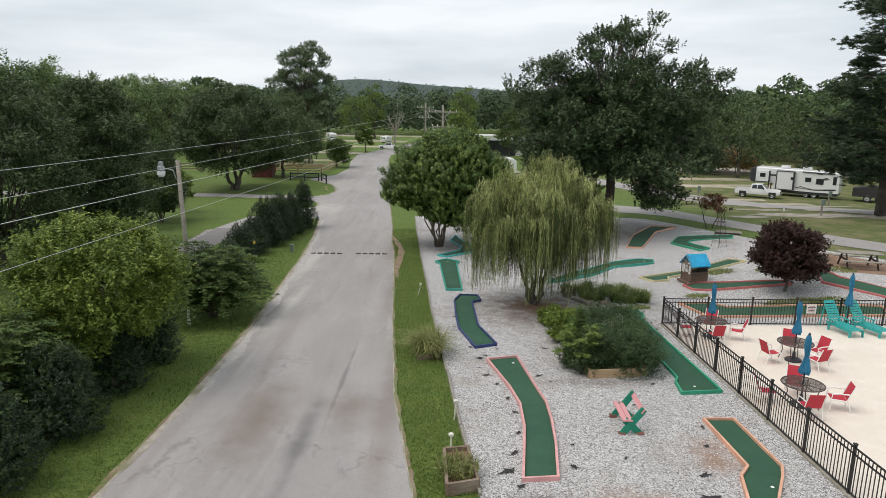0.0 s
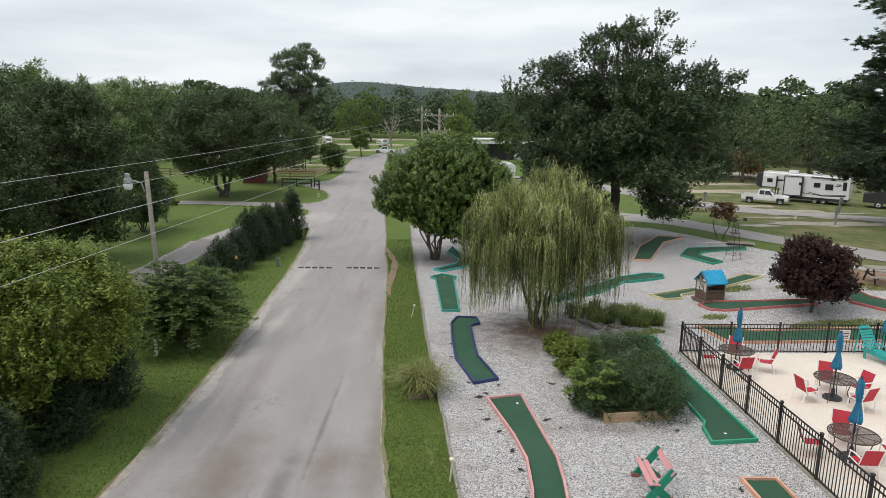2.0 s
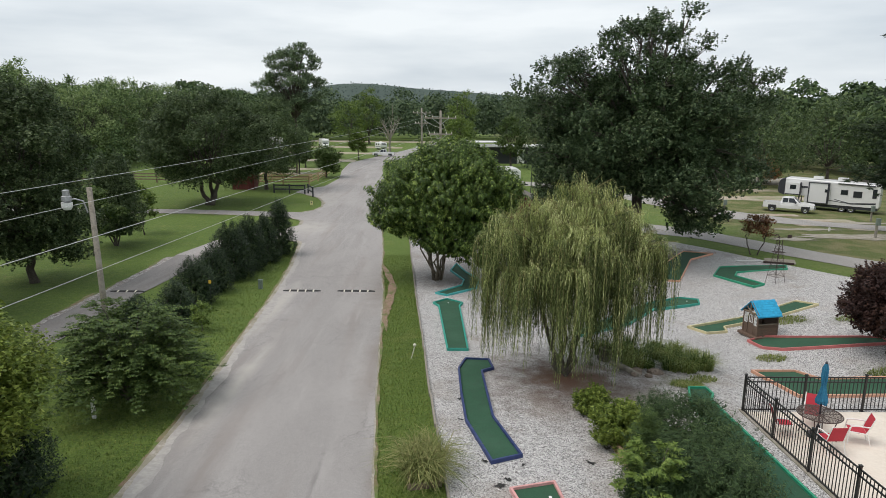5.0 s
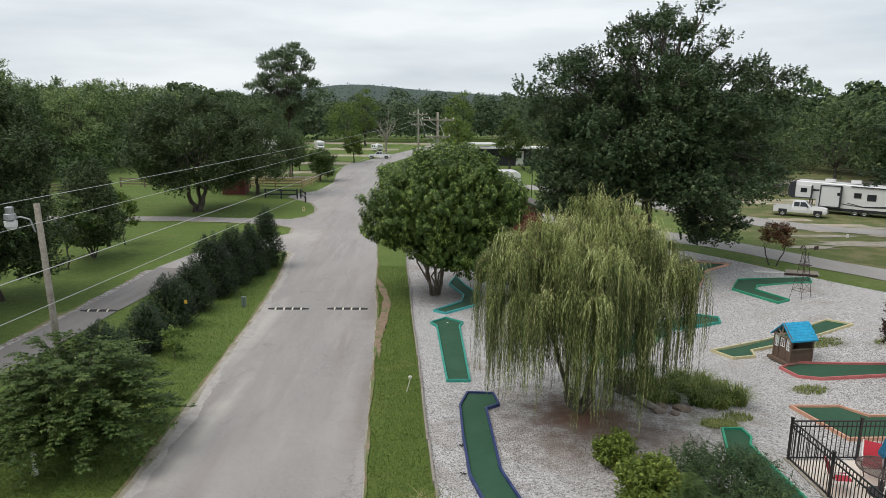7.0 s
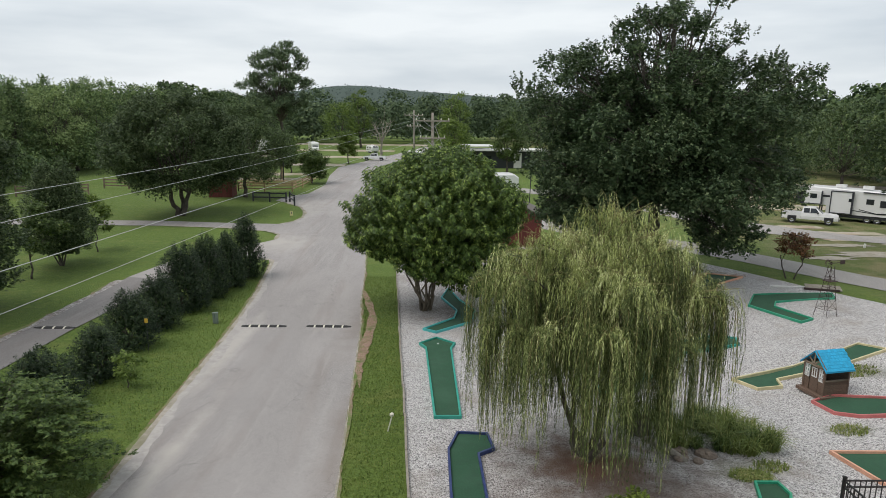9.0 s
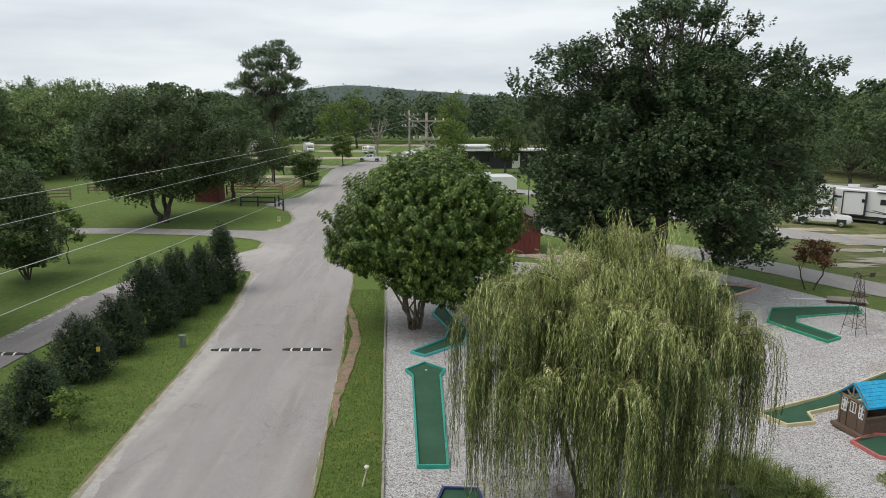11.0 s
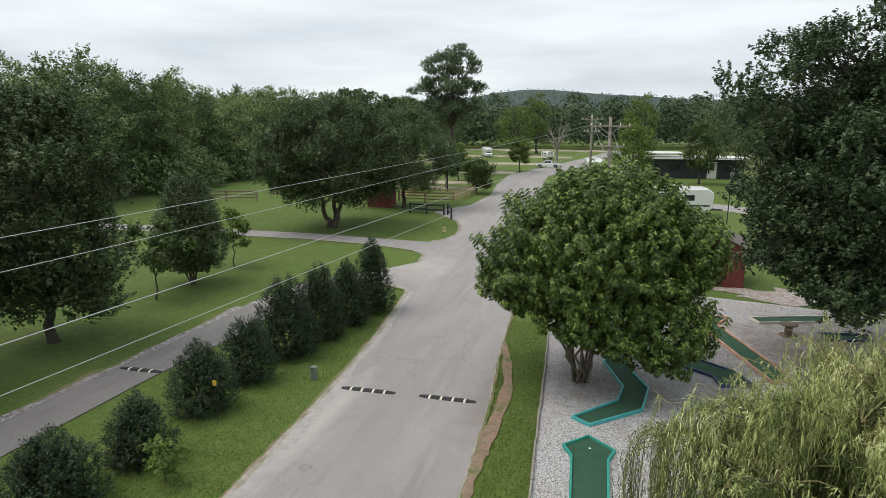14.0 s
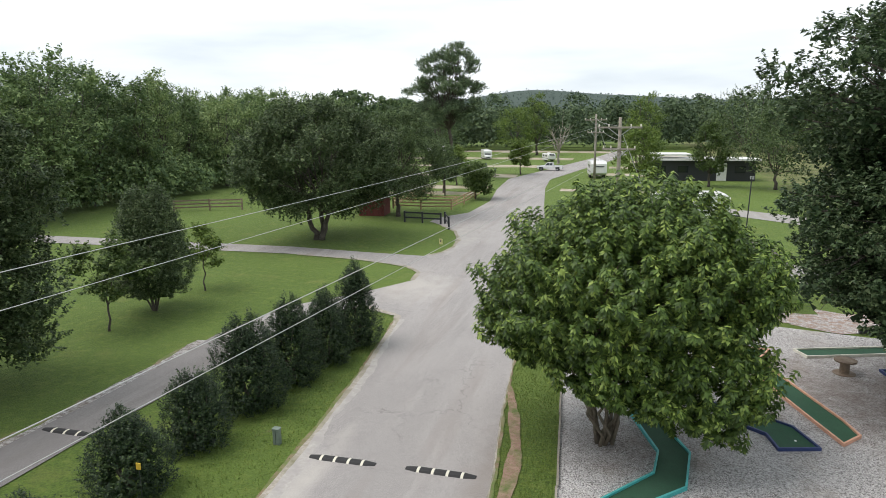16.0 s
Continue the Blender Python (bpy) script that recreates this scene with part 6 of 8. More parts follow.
def plank_bench(x, y, rz):
    t = thing("plank_bench", "wooden bench with green crossed legs and pink boards", "bench", "", x, y, None, rz)
    for sy in (-0.52, 0.52):
        local(t, "long_leg", Geo().beam((-0.26, sy, 0.05), (0.34, sy, 0.80), 0.045, 0.20), M_GREENB)
        local(t, "short_leg", Geo().beam((0.26, sy * 0.9, 0.05), (-0.20, sy * 0.9, 0.44), 0.045, 0.20), M_GREENB)
        for sx in (-0.28, 0.28):
            local(t, "footing_block", Geo().box(sx, sy, 0.04, 0.22, 0.12, 0.10), M_BRICK)
    local(t, "seat", Geo().box(-0.06, 0, 0.46, 0.14, 1.16, 0.04).box(-0.22, 0, 0.46, 0.15, 1.16, 0.04), M_PINKB, "pink painted seat boards")
    local(t, "backrest", Geo().box(0.30, 0, 0.74, 0.035, 1.16, 0.15, ry=38), M_PINKB, "pink painted back board")
    return t


plank_bench(5.38, 13.7, -2).scale = (0.78, 0.9, 0.85)

sp = thing("spool_table", "weathered wooden cable spool used as table", "table", "", 8.85, 46.8)
local(sp, "base_disc", Geo().lathe(0, 0, [(0.5, 0.0), (0.5, 0.06)], 24), M_WOOD)
local(sp, "drum", Geo().lathe(0, 0, [(0.22, 0.06), (0.21, 0.6)], 16), M_WOOD)
local(sp, "top_disc", Geo().lathe(0, 0, [(0.5, 0.6), (0.5, 0.66)], 24), M_WOOD)
sp.scale = (0.72, 0.72, 0.8)


def picnic_table(x, y, rz):
    t = thing("picnic_table", "weathered grey wooden picnic table", "picnic table", "picnic tables", x, y, None, rz)
    for k in range(5):
        local(t, "top_board", Geo().box(0, -0.30 + k * 0.15, 0.75, 1.85, 0.14, 0.04), M_GREY)
    for s in (-1, 1):
        for k in (0, 1):
            local(t, "bench_board", Geo().box(0, s * (0.62 + 0.15 * k), 0.44, 1.85, 0.14, 0.04), M_GREY)
    for sx in (-0.65, 0.65):
        for s in (-1, 1):
            local(t, "leg", Geo().beam((sx, s * 0.72, 0), (sx, s * 0.25, 0.73), 0.05, 0.09), M_RUST)
        local(t, "crossbar", Geo().beam((sx + 0.05, -0.76, 0.40), (sx + 0.05, 0.76, 0.40), 0.045, 0.08), M_RUST)
    return t


picnic_table(20.95, 29.7, -14)
picnic_table(19.9, 32.2, -14)
picnic_table(24.1, 59.8, 10)
sheet("picnic_pad", [(19.6, 28.6), (23.0, 27.0), (23.4, 30.5), (21.8, 33.6), (20.0, 33.0)], 0.026, M_DIRT, "bare brown ground under the picnic tables", "ground patch")

# white pole and grey plank lying by the windmill
b1 = thing("white_pipe", "long white plastic pipe lying on gravel", "pipe", "", 17.3, 41.2, ground_z(17.3, 41.2) + 0.05)
part("pipe", Geo().tube([(0, 0, 0.02), (1.75, -0.62, 0.13)], 0.035, 8), M_WHITE, b1)
b2 = thing("grey_board", "grey sheet board propped low on gravel", "board", "", 19.3, 40.3, ground_z(19.3, 40.3) + 0.03, -18)
part("board", Geo().box(0, 0, 0.1, 1.5, 0.5, 0.05, rx=12), M_GREY, b2)
part("support", Geo().box(-0.1, -0.26, 0.05, 1.5, 0.06, 0.1), M_RUST, b2)
for x, y, L, a in ((10.5, 52.0, 3.4, 12), (11.0, 51.4, 3.0, 12)):
    rl = thing("timber_rail", "dark timber rail lying at the gravel's edge", "timber", "", x + 2, y, None, a)
    part("timber", Geo().box(0, 0, 0.08, L, 0.14, 0.16), M_TRIM, rl)

# ---- planting beds ----
def patch_outline(cx, cy, rx, ry, seed, n=18):
    q = random.Random(seed)
    p = q.uniform(0, 6)
    return [(cx + rx * math.cos(6.2832 * k / n) * (1 + 0.25 * math.sin(3 * k + p) + q.uniform(-0.12, 0.12)), cy + ry * math.sin(6.2832 * k / n) * (1 + 0.25 * math.cos(2 * k + p) + q.uniform(-0.12, 0.12))) for k in range(n)]


M_SOILY = gravel_material("soil_stained_gravel", 2.0)


def blades(name, rng, roots, length, width, lean, mat):
    """Arching grass blades, two segments each, in one mesh."""
    n = len(roots)
    a = rng.uniform(0, 6.2832, n)
    d = np.stack([np.cos(a), np.sin(a), np.zeros(n)], 1)
    s = np.stack([-np.sin(a), np.cos(a), np.zeros(n)], 1) * width / 2
    L = (length * rng.uniform(0.6, 1.15, n))[:, None]
    ln = (lean * rng.uniform(0.2, 1.2, n))[:, None]
    mid = roots + d * L * ln * 0.35 + np.array([0, 0, 1]) * L * 0.6
    tip = roots + d * L * ln + np.array([0, 0, 1]) * L * (1.0 - 0.45 * ln)
    lo = np.stack([roots - s, roots + s, mid + s * 0.8, mid - s * 0.8], 1)
    hi = np.stack([mid - s * 0.8, mid + s * 0.8, tip + s * 0.1, tip - s * 0.1], 1)
    return quads_mesh(name, np.concatenate([lo, hi], 1).reshape(-1, 3), mat)


def grass_clump(x, y, h, r, n, seed, mat, label, group="", lean=0.8, z=None):
    rng = np.random.default_rng(seed)
    a, q = rng.uniform(0, 6.2832, n), r * np.sqrt(rng.uniform(0, 1, n))
    roots = np.stack([np.cos(a) * q, np.sin(a) * q, np.zeros(n)], 1)
    ob = new("grass_clump", blades("grass_clump", rng, roots, h, 0.022, lean, mat))
    ob.matrix_basis = pose(x, y, ground_z(x, y) if z is None else z)
    return tagged(ob, label, "ornamental grass", group)


def timber_bed(name, label, corners, h, mat):
    """A raised bed: a plank on each side and soil inside."""
    cx, cy = sum(p[0] for p in corners) / 4, sum(p[1] for p in corners) / 4
    t = thing(name, label, "planter", "", cx, cy)
    z0 = ground_z(cx, cy)
    for i in range(4):
        a, b = corners[i], corners[(i + 1) % 4]
        L = math.hypot(b[0] - a[0], b[1] - a[1])
        g = Geo()
        for k in range(max(1, round(h / 0.14))):
            zz = 0.07 + k * 0.14
            g.beam((a[0] - cx, a[1] - cy, ground_z(*a) - z0 + zz), (b[0] - cx, b[1] - cy, ground_z(*b) - z0 + zz), 0.06, 0.132)
        part("plank_wall", g, mat, t)
    part("soil", Geo().prism([(x - cx, y - cy) for x, y in corners], lambda x, y: -0.1, lambda x, y: h - 0.1), M_DIRT, t, "brown soil")
    return t


timber_bed("planter_bed", "timber raised bed full of dark rosemary bushes", [(5.2, 16.85), (6.9, 17.1), (6.9, 21.0), (5.0, 20.8)], 0.28, M_RAW)
for x, y, h, r, mat, s, n, lab, ct in ((6.35, 18.0, 1.15, 1.45, L_JUNI, 101, 1700, "wide dense grey-green rosemary bush in the raised bed", "bush"), (6.7, 20.3, 1.35, 1.2, L_JUNI, 102, 1000, "dense dark rosemary bush in the raised bed", "bush"), (5.1, 17.6, 0.8, 0.75, L_JUNI, 105, 520, "low dark rosemary bush at the bed's corner", "bush"), (5.2, 20.4, 1.1, 0.68, L_SHRUB, 104, 700, "feathery green shrub in the raised bed", "shrub"), (5.0, 22.4, 0.55, 0.55, L_SHRUB, 106, 300, "low green brush behind the raised bed", "shrub")):
    tree("bed_bush", lab, ct, x, y, h * 0.85 + 0.12, r * 0.95, -0.05, mat, s, lobes=14, lobe=r * 0.45, clumps=n, per=18, leaf=0.085, aspect=0.17 if mat is L_JUNI else 0.42, clump_r=0.2 if mat is L_JUNI else 0.16, up=1.1, stray=0.14, trunk=0.03, stems=4, spread=0.2)

arching_shrub(5.1, 17.75, 1.35, 0.62, 103, "bright yellow-green weed sapling in the raised bed", L_LIGHT, 20, "weed_sapling", "plant", "", ground_z(5.1, 17.75) + 0.15)
tree("weed_spire", "tall feathery green weed in the raised bed", "plant", 5.25, 18.7, 1.75, 0.38, 0.3, L_MID, 107, lobes=8, lobe=0.2, clumps=420, per=16, leaf=0.07, aspect=0.14, clump_r=0.22, trunk=0.02, up=1.6, stray=0.2, shape="cone")

timber_bed("verge_bed", "small timber bed of dry ornamental grass on the verge", [(0.15, 18.35), (0.82, 18.5), (0.8, 19.7), (0.1, 19.6)], 0.2, M_WOOD)
for k in range(8):
    grass_clump(0.28 + 0.37 * (k % 2), 18.55 + 0.3 * (k // 2), 0.95, 0.17, 130, 110 + k, L_STRAW, "straw and green ornamental grass clump in a timber bed", "grasses in the verge bed", 1.15)
timber_bed("corner_bed", "weathered timber bed with sparse dry grass", [(0.98, 10.45), (1.6, 10.65), (1.45, 12.05), (0.93, 11.95)], 0.24, M_WOOD)
grass_clump(1.22, 11.2, 0.32, 0.42, 420, 118, L_STRAW, "short dry grass in a timber bed", z=ground_z(1.2, 11.2) + 0.13)

# reed bed with log and stones
rr = random.Random(4)
for k in range(40):
    a, q = rr.uniform(0, 6.28), math.sqrt(rr.uniform(0, 1))
    x, y, tall = 8.05 + 1.9 * q * math.cos(a), 26.6 + 1.6 * q * math.sin(a), rr.uniform(0.45, 0.8)
    if y < 25.9 and x < 8.3 or x < 6.9 and y < 26.8:
        continue
    grass_clump(x, y, tall, 0.2, 130, 130 + k, L_REED if k % 3 else L_MID, "arching green reed clump in the reed bed", "reed bed clumps", 0.9)
lg = thing("log", "pale fallen log by the reed bed", "log", "", 6.75, 26.0)
part("log", Geo().tube([(-0.2, 0.35, 0.08), (0.1, -0.2, 0.12), (0.42, -0.75, 0.08)], [0.09, 0.11, 0.07], 10), M_GREY, lg, smooth=True)
st = thing("tree_stump", "dark hollow tree stump among reeds", "stump", "", 6.55, 26.9)
part("stump", Geo().lathe(0, 0, [(0.34, -0.1), (0.3, 0.1), (0.27, 0.42), (0.2, 0.45), (0.18, 0.30)], 14), M_BARK, st)
for k in range(9):
    x, y = 7.0 + rr.uniform(0, 0.9), 25.15 + rr.uniform(0, 0.7)
    bm = bmesh.new()
    bmesh.ops.create_icosphere(bm, subdivisions=2, radius=rr.uniform(0.1, 0.2))
    for v in bm.verts:
        v.co *= 1 + 0.35 * noise.noise(v.co * 6 + Vector((k, 0, 0)))
        v.co.z *= 0.6
    me = bpy.data.meshes.new("field_stone")
    bm.to_mesh(me)
    bm.free()
    me.materials.append(M_ROCK)
    ob = tagged(new("field_stone", me), "rough brown field stone edging the reed bed", "stone", "reed bed stones")
    ob.matrix_basis = pose(x, y, ground_z(x, y) + 0.05, 0, 0, rr.uniform(0, 360))
sheet("bare_soil", patch_outline(11.5, 53.2, 3.6, 1.6, 504, 26), 0.026, M_SOILY, "brown stony soil beside the red shed", "ground patch", 1.0)

# weeds and torn fabric on the gravel
wrng = np.random.default_rng(77)
roots = []
for cx, cy, rx, ry, dens in ((8.4, 24.55, 0.5, 0.3, 500), (15.5, 25.0, 1.3, 0.4, 700), (14.7, 30.6, 0.7, 0.5, 350), (12.2, 26.9, 0.5, 0.35, 250), (17.0, 24.9, 0.9, 0.4, 400), (19.5, 29.0, 0.9, 0.8, 400), (9.1, 25.0, 0.4, 0.3, 200), (16.9, 29.8, 0.8, 0.4, 260)):
    m = dens
    a, q = wrng.uniform(0, 6.2832, m), np.sqrt(wrng.uniform(0, 1, m))
    X, Y = cx + rx * q * np.cos(a), cy + ry * q * np.sin(a)
    roots.append(np.stack([X, Y, [ground_z(u, v) + 0.02 for u, v in zip(X, Y)]], 1))
tagged(new("weeds", blades("weeds", wrng, np.concatenate(roots), 0.12, 0.03, 1.3, L_REED)), "low weeds growing through the gravel", "weeds", kind="stuff")
def scrap_outline(cx, cy, r, seed):
    """A torn scrap: a ragged outline with long points."""
    q = random.Random(seed)
    turn, n = q.uniform(0, 6.28), 17
    out = []
    for k in range(n):
        a = 6.2832 * k / n
        d = r * q.uniform(0.25, 1.0) * (1.0 if k % 2 else 0.6)
        u, v = d * math.cos(a) * 1.2, d * math.sin(a) * 0.6
        out.append((cx + u * math.cos(turn) - v * math.sin(turn), cy + u * math.sin(turn) + v * math.cos(turn)))
    return out


SCRAPS = [(2.12, 18.5, 0.26), (2.3, 18.75, 0.16), (2.05, 17.6, 0.14), (2.2, 17.0, 0.18), (2.45, 16.3, 0.16), (2.65, 15.3, 0.15), (2.75, 14.4, 0.16), (2.7, 13.2, 0.15), (2.5, 12.2, 0.2), (2.3, 11.4, 0.3), (2.45, 10.8, 0.2), (3.7, 11.6, 0.2), (3.85, 12.6, 0.12), (3.75, 17.0, 0.2), (4.0, 16.5, 0.14), (4.3, 19.5, 0.24), (6.35, 11.3, 0.22), (6.1, 10.4, 0.34), (6.9, 12.6, 0.16), (7.2, 13.6, 0.14), (1.38, 21.9, 0.14), (1.4, 23.3, 0.14), (1.85, 19.6, 0.16), (2.7, 19.4, 0.12), (6.9, 16.4, 0.14), (5.9, 14.9, 0.1), (4.9, 12.0, 0.12)]
for k, (x, y, r) in enumerate(SCRAPS):
    sheet("torn_fabric", scrap_outline(x, y, r, 300 + k), 0.045, M_FABRIC, "torn black weed fabric showing through gravel", "ground fabric", 5.0)
for k, (x, y, rx, ry) in enumerate(((16.5, 43.6, 0.8, 0.5), (8.0, 54.0, 1.2, 0.5))):
    sheet("bare_soil", patch_outline(x, y, rx, ry, 330 + k), 0.028, M_SOILY, "reddish soil showing through the gravel", "ground patch", 1.0)


# ---- edges of the road ----
M_TRACK = material("bare_red_brown_earth", (0.29, 0.19, 0.14), 0.95, (6.0, (0.22, 0.14, 0.10)), [(1.4, (0.10, 0.14, 0.035), 1.0), (4.0, (0.35, 0.25, 0.19), 0.6)], 0.6, 25)
M_STONY = gravel_material("stony_shoulder", 1.6)
M_MARGIN = material("trodden_soil_and_grass", (0.235, 0.165, 0.105), 0.95, (7.0, (0.16, 0.12, 0.07)), [(3.5, (0.10, 0.165, 0.03), 1.0), (1.1, (0.30, 0.25, 0.18), 0.6), (0.8, (0.10, 0.165, 0.03), 0.9)], 0.6, 25)
M_SILT = material("silt_on_asphalt", (0.43, 0.405, 0.375), 0.95, (9.0, (0.36, 0.34, 0.315)), [(1.6, (0.318, 0.300, 0.288), 1.0), (5.0, (0.318, 0.300, 0.288), 0.9)], 0.2, 30)

def ribbon(name, line, w0, w1, height, mat, label, category, seed, step=0.3, taper=False):
    """A ragged strip along a line; taper lets both ends run out."""
    q = random.Random(seed)
    left, right = [], []
    for (ax, ay), (bx, by) in zip(line, line[1:]):
        L = math.hypot(bx - ax, by - ay)
        nx, ny = -(by - ay) / L, (bx - ax) / L
        for k in range(max(1, int(L / step))):
            u = k * step / L
            x, y = ax + (bx - ax) * u, ay + (by - ay) * u
            wob = noise.noise(Vector((x * 0.5, y * 0.5, seed)))
            fine = noise.noise(Vector((x * 2.3, y * 2.3, seed + 7.0)))
            a, b = w0 * (1 + 0.8 * wob + 0.4 * fine) + q.uniform(-0.01, 0.01), w1 * (1 + 0.8 * wob + 0.4 * fine) + q.uniform(-0.02, 0.02)
            if taper:
                f = min(1.0, 0.05 + 0.45 * min(y - line[0][1], line[-1][1] - y))
                a, b = a * f, b * f
            left.append((x + nx * a, y + ny * a))
            right.append((x - nx * b, y - ny * b))
    g = Geo()
    g.add([(x, y, ground_z(x, y) + height) for x, y in left + right], [(i, i + 1, len(left) + i + 1, len(left) + i)[::-1] for i in range(len(left) - 1)])
    return tagged(part(name, g, mat), label, category, kind="structure")


WEST_EDGE = [(-5.72, 2), (-5.74, 10), (-5.76, 15.5), (-6.0, 21.7), (-6.5, 28.6), (-7.05, 36), (-7.7, 43), (-8.5, 49.6)]
EAST_EDGE = [(0.45, 2), (0.31, 10.4), (-0.05, 13), (-0.4, 15.5), (-1.0, 23.4), (-1.88, 37), (-2.3, 41), (-2.7, 47), (-3.7, 58)]
ribbon("dirt_margin_west", WEST_EDGE, 0.13, 0.02, 0.033, M_MARGIN, "thin brown soil between road and grass", "road edge", 8)
ribbon("dirt_margin_east", EAST_EDGE, 0.02, 0.10, 0.033, M_MARGIN, "thin brown soil between road and grass", "road edge", 9)
ribbon("road_shoulder_west", WEST_EDGE, 0.05, 0.12, 0.036, M_DUST, "pale dusty crumbling road edge", "road edge", 1)
ribbon("silt_west", WEST_EDGE[2:], -0.04, 0.34, 0.0335, M_SILT, "pale silt washed along the road's edge", "road edge", 12)
ribbon("road_shoulder_east", EAST_EDGE, 0.02, 0.02, 0.0365, M_DUST, "pale dusty road edge", "road edge", 2)
ribbon("worn_track", [(-1.2, 30.0), (-1.42, 32), (-1.46, 34.3), (-1.45, 36.8), (-1.55, 38.7), (-2.0, 41.2), (-2.45, 43.4)], 0.16, 0.17, 0.035, M_TRACK, "worn red-brown dirt track beside the road", "ground patch", 3, 0.3, True)
ribbon("lane_dirt", [(-13.9, 14), (-14.7, 26), (-15.1, 36), (-15.2, 45.2)], 0.32, 0.02, 0.032, M_MARGIN, "brown soil strip beside the service lane", "road edge", 10)
ribbon("lane_shoulder", [(-13.9, 14), (-14.7, 26), (-15.1, 36), (-15.2, 45.2)], 0.26, 0.05, 0.036, M_STONY, "stony grey shoulder of the service lane", "road edge", 4)
ribbon("island_edge", [(-11.0, 62.9), (-10.2, 64.2), (-9.9, 66.2), (-10.2, 69.1), (-11.3, 72.6), (-13.2, 75.3)], 0.12, 0.14, 0.037, M_DUST, "pale dusty edge round the grass island", "road edge", 5)
ribbon("drive_edge", [(-10.44, 50.8), (-8.57, 49.8), (-8.3, 48.6)], 0.2, 0.25, 0.037, M_DUST, "pale gritty drive edge", "road edge", 6)
ribbon("path_edge", [(-9.9, 56.3), (-10.1, 58.3), (-11.2, 59.6), (-14.7, 60.9), (-20, 61.6)], 0.12, 0.14, 0.037, M_DUST, "pale gritty path edge", "road edge", 7)
# timber edging between verge and gravel
ed = thing("timber_edging", "weathered timber edging along the gravel court", "edging", "", EDGE[1][0], EDGE[1][1])
ex, ey = EDGE[1]
ez = ground_z(ex, ey)
for (ax, ay), (bx, by) in zip(EDGE[1:], EDGE[2:]):
    n = max(1, round(math.hypot(bx - ax, by - ay) / 2.2))
    for k in range(n):
        p = [(ax + (bx - ax) * u / n, ay + (by - ay) * u / n) for u in (k + 0.01, k + 0.99)]
        part("timber", Geo().beam((p[0][0] - ex, p[0][1] - ey, ground_z(*p[0]) - ez + 0.04), (p[1][0] - ex + 0.03 * math.sin(k), p[1][1] - ey, ground_z(*p[1]) - ez + 0.045), 0.055, 0.12), M_GREY, ed)


# ---- speed bumps ----
def speed_bump(x, y, rz, blocks=8, w=1.83):
    t = thing("speed_bump", "black rubber speed bump with cream stripes", "speed bump", "speed bumps", x, y, ground_z(x, y) + 0.03, rz)
    cut = [-w / 2]
    for k in range(blocks):
        cut.append(cut[-1] + (0.07 if k % 2 else (w - 0.07 * (blocks // 2)) / (blocks - blocks // 2)))
    for k in range(blocks):
        x0, x1 = cut[k], cut[k + 1]
        e0 = 0.6 if k == 0 else 1.0
        e1 = 0.6 if k == blocks - 1 else 1.0
        prof = [(-0.15, 0), (-0.09, 0.045), (0, 0.06), (0.09, 0.045), (0.15, 0)]
        vs = [(x0, yy * e0, zz * e0) for yy, zz in prof] + [(x1, yy * e1, zz * e1) for yy, zz in prof]
        part("block", Geo().add(vs, [(i + 5, i + 6, i + 1, i) for i in range(4)] + [(0, 1, 2, 3, 4), (9, 8, 7, 6, 5)]), M_CREAM if k % 2 else M_RUBBER, t, "cream stripe" if k % 2 else "")
    return t


speed_bump(-5.82, 36.8, 0, 9)
speed_bump(-3.18, 36.82, -1, 9)
speed_bump(-14.1, 36.4, 0, 7, 1.6)


def upright(name, label, category, x, y, pieces, group="", rz=0.0):
    t = thing(name, label, category, group, x, y, None, rz)
    for n, g, m in pieces:
        part(n, g, m, t)
    return t


upright("utility_box", "small grey-green steel utility box on the verge", "utility box", -7.96, 37.3, [("body", Geo().box(0, 0, 0.22, 0.20, 0.16, 0.44, bevel=0.02), M_BOXGREEN), ("lid", Geo().box(0, 0, 0.455, 0.225, 0.185, 0.035, bevel=0.03), M_BOXGREEN), ("seam", Geo().box(0, -0.083, 0.22, 0.012, 0.006, 0.40), M_TRIM)])
for x, y, h in ((-9.02, 33.25, 1.25),):
    upright("marker_post", "thin stake with yellow reflector against a holly", "marker", x, y, [("stake", Geo().tube([(0, 0, -0.1), (0, 0, h)], 0.008, 6), M_TRIM), ("reflector", Geo().box(0, -0.02, h, 0.11, 0.02, 0.15), M_TAG)], "reflectors")
upright("yellow_sign", "small yellow notice on two stakes in grass", "sign", -10.8, 66.2, [("stake", Geo().box(-0.1, 0, 0.25, 0.04, 0.03, 0.6), M_WOOD), ("board", Geo().box(0, -0.02, 0.48, 0.36, 0.03, 0.5), M_YELLOW), ("text_bar", Geo().box(0, -0.04, 0.52, 0.12, 0.01, 0.14), M_TRIM)]).scale = (0.7, 0.7, 0.8)
upright("white_stake", "short white stake under the arching shrub", "stake", -8.3, 21.9, [("stake", Geo().box(0, 0, 0.28, 0.09, 0.06, 0.62), M_WHITE)])
for x, y, h, lean in ((-0.13, 26.95, 0.42, 0.12), (1.19, 13.95, 0.45, 0.04), (1.08, 12.0, 0.5, 0.0)):
    upright("solar_light", "small pale garden stake light at the verge", "garden light", x, y, [("stake", Geo().tube([(0, 0, -0.05), (lean, 0, h)], 0.018, 6), M_CREAM), ("head", Geo().lathe(lean, 0, [(0.02, h), (0.055, h + 0.03), (0.06, h + 0.08), (0.02, h + 0.11)], 10), M_CREAM)], "garden lights")

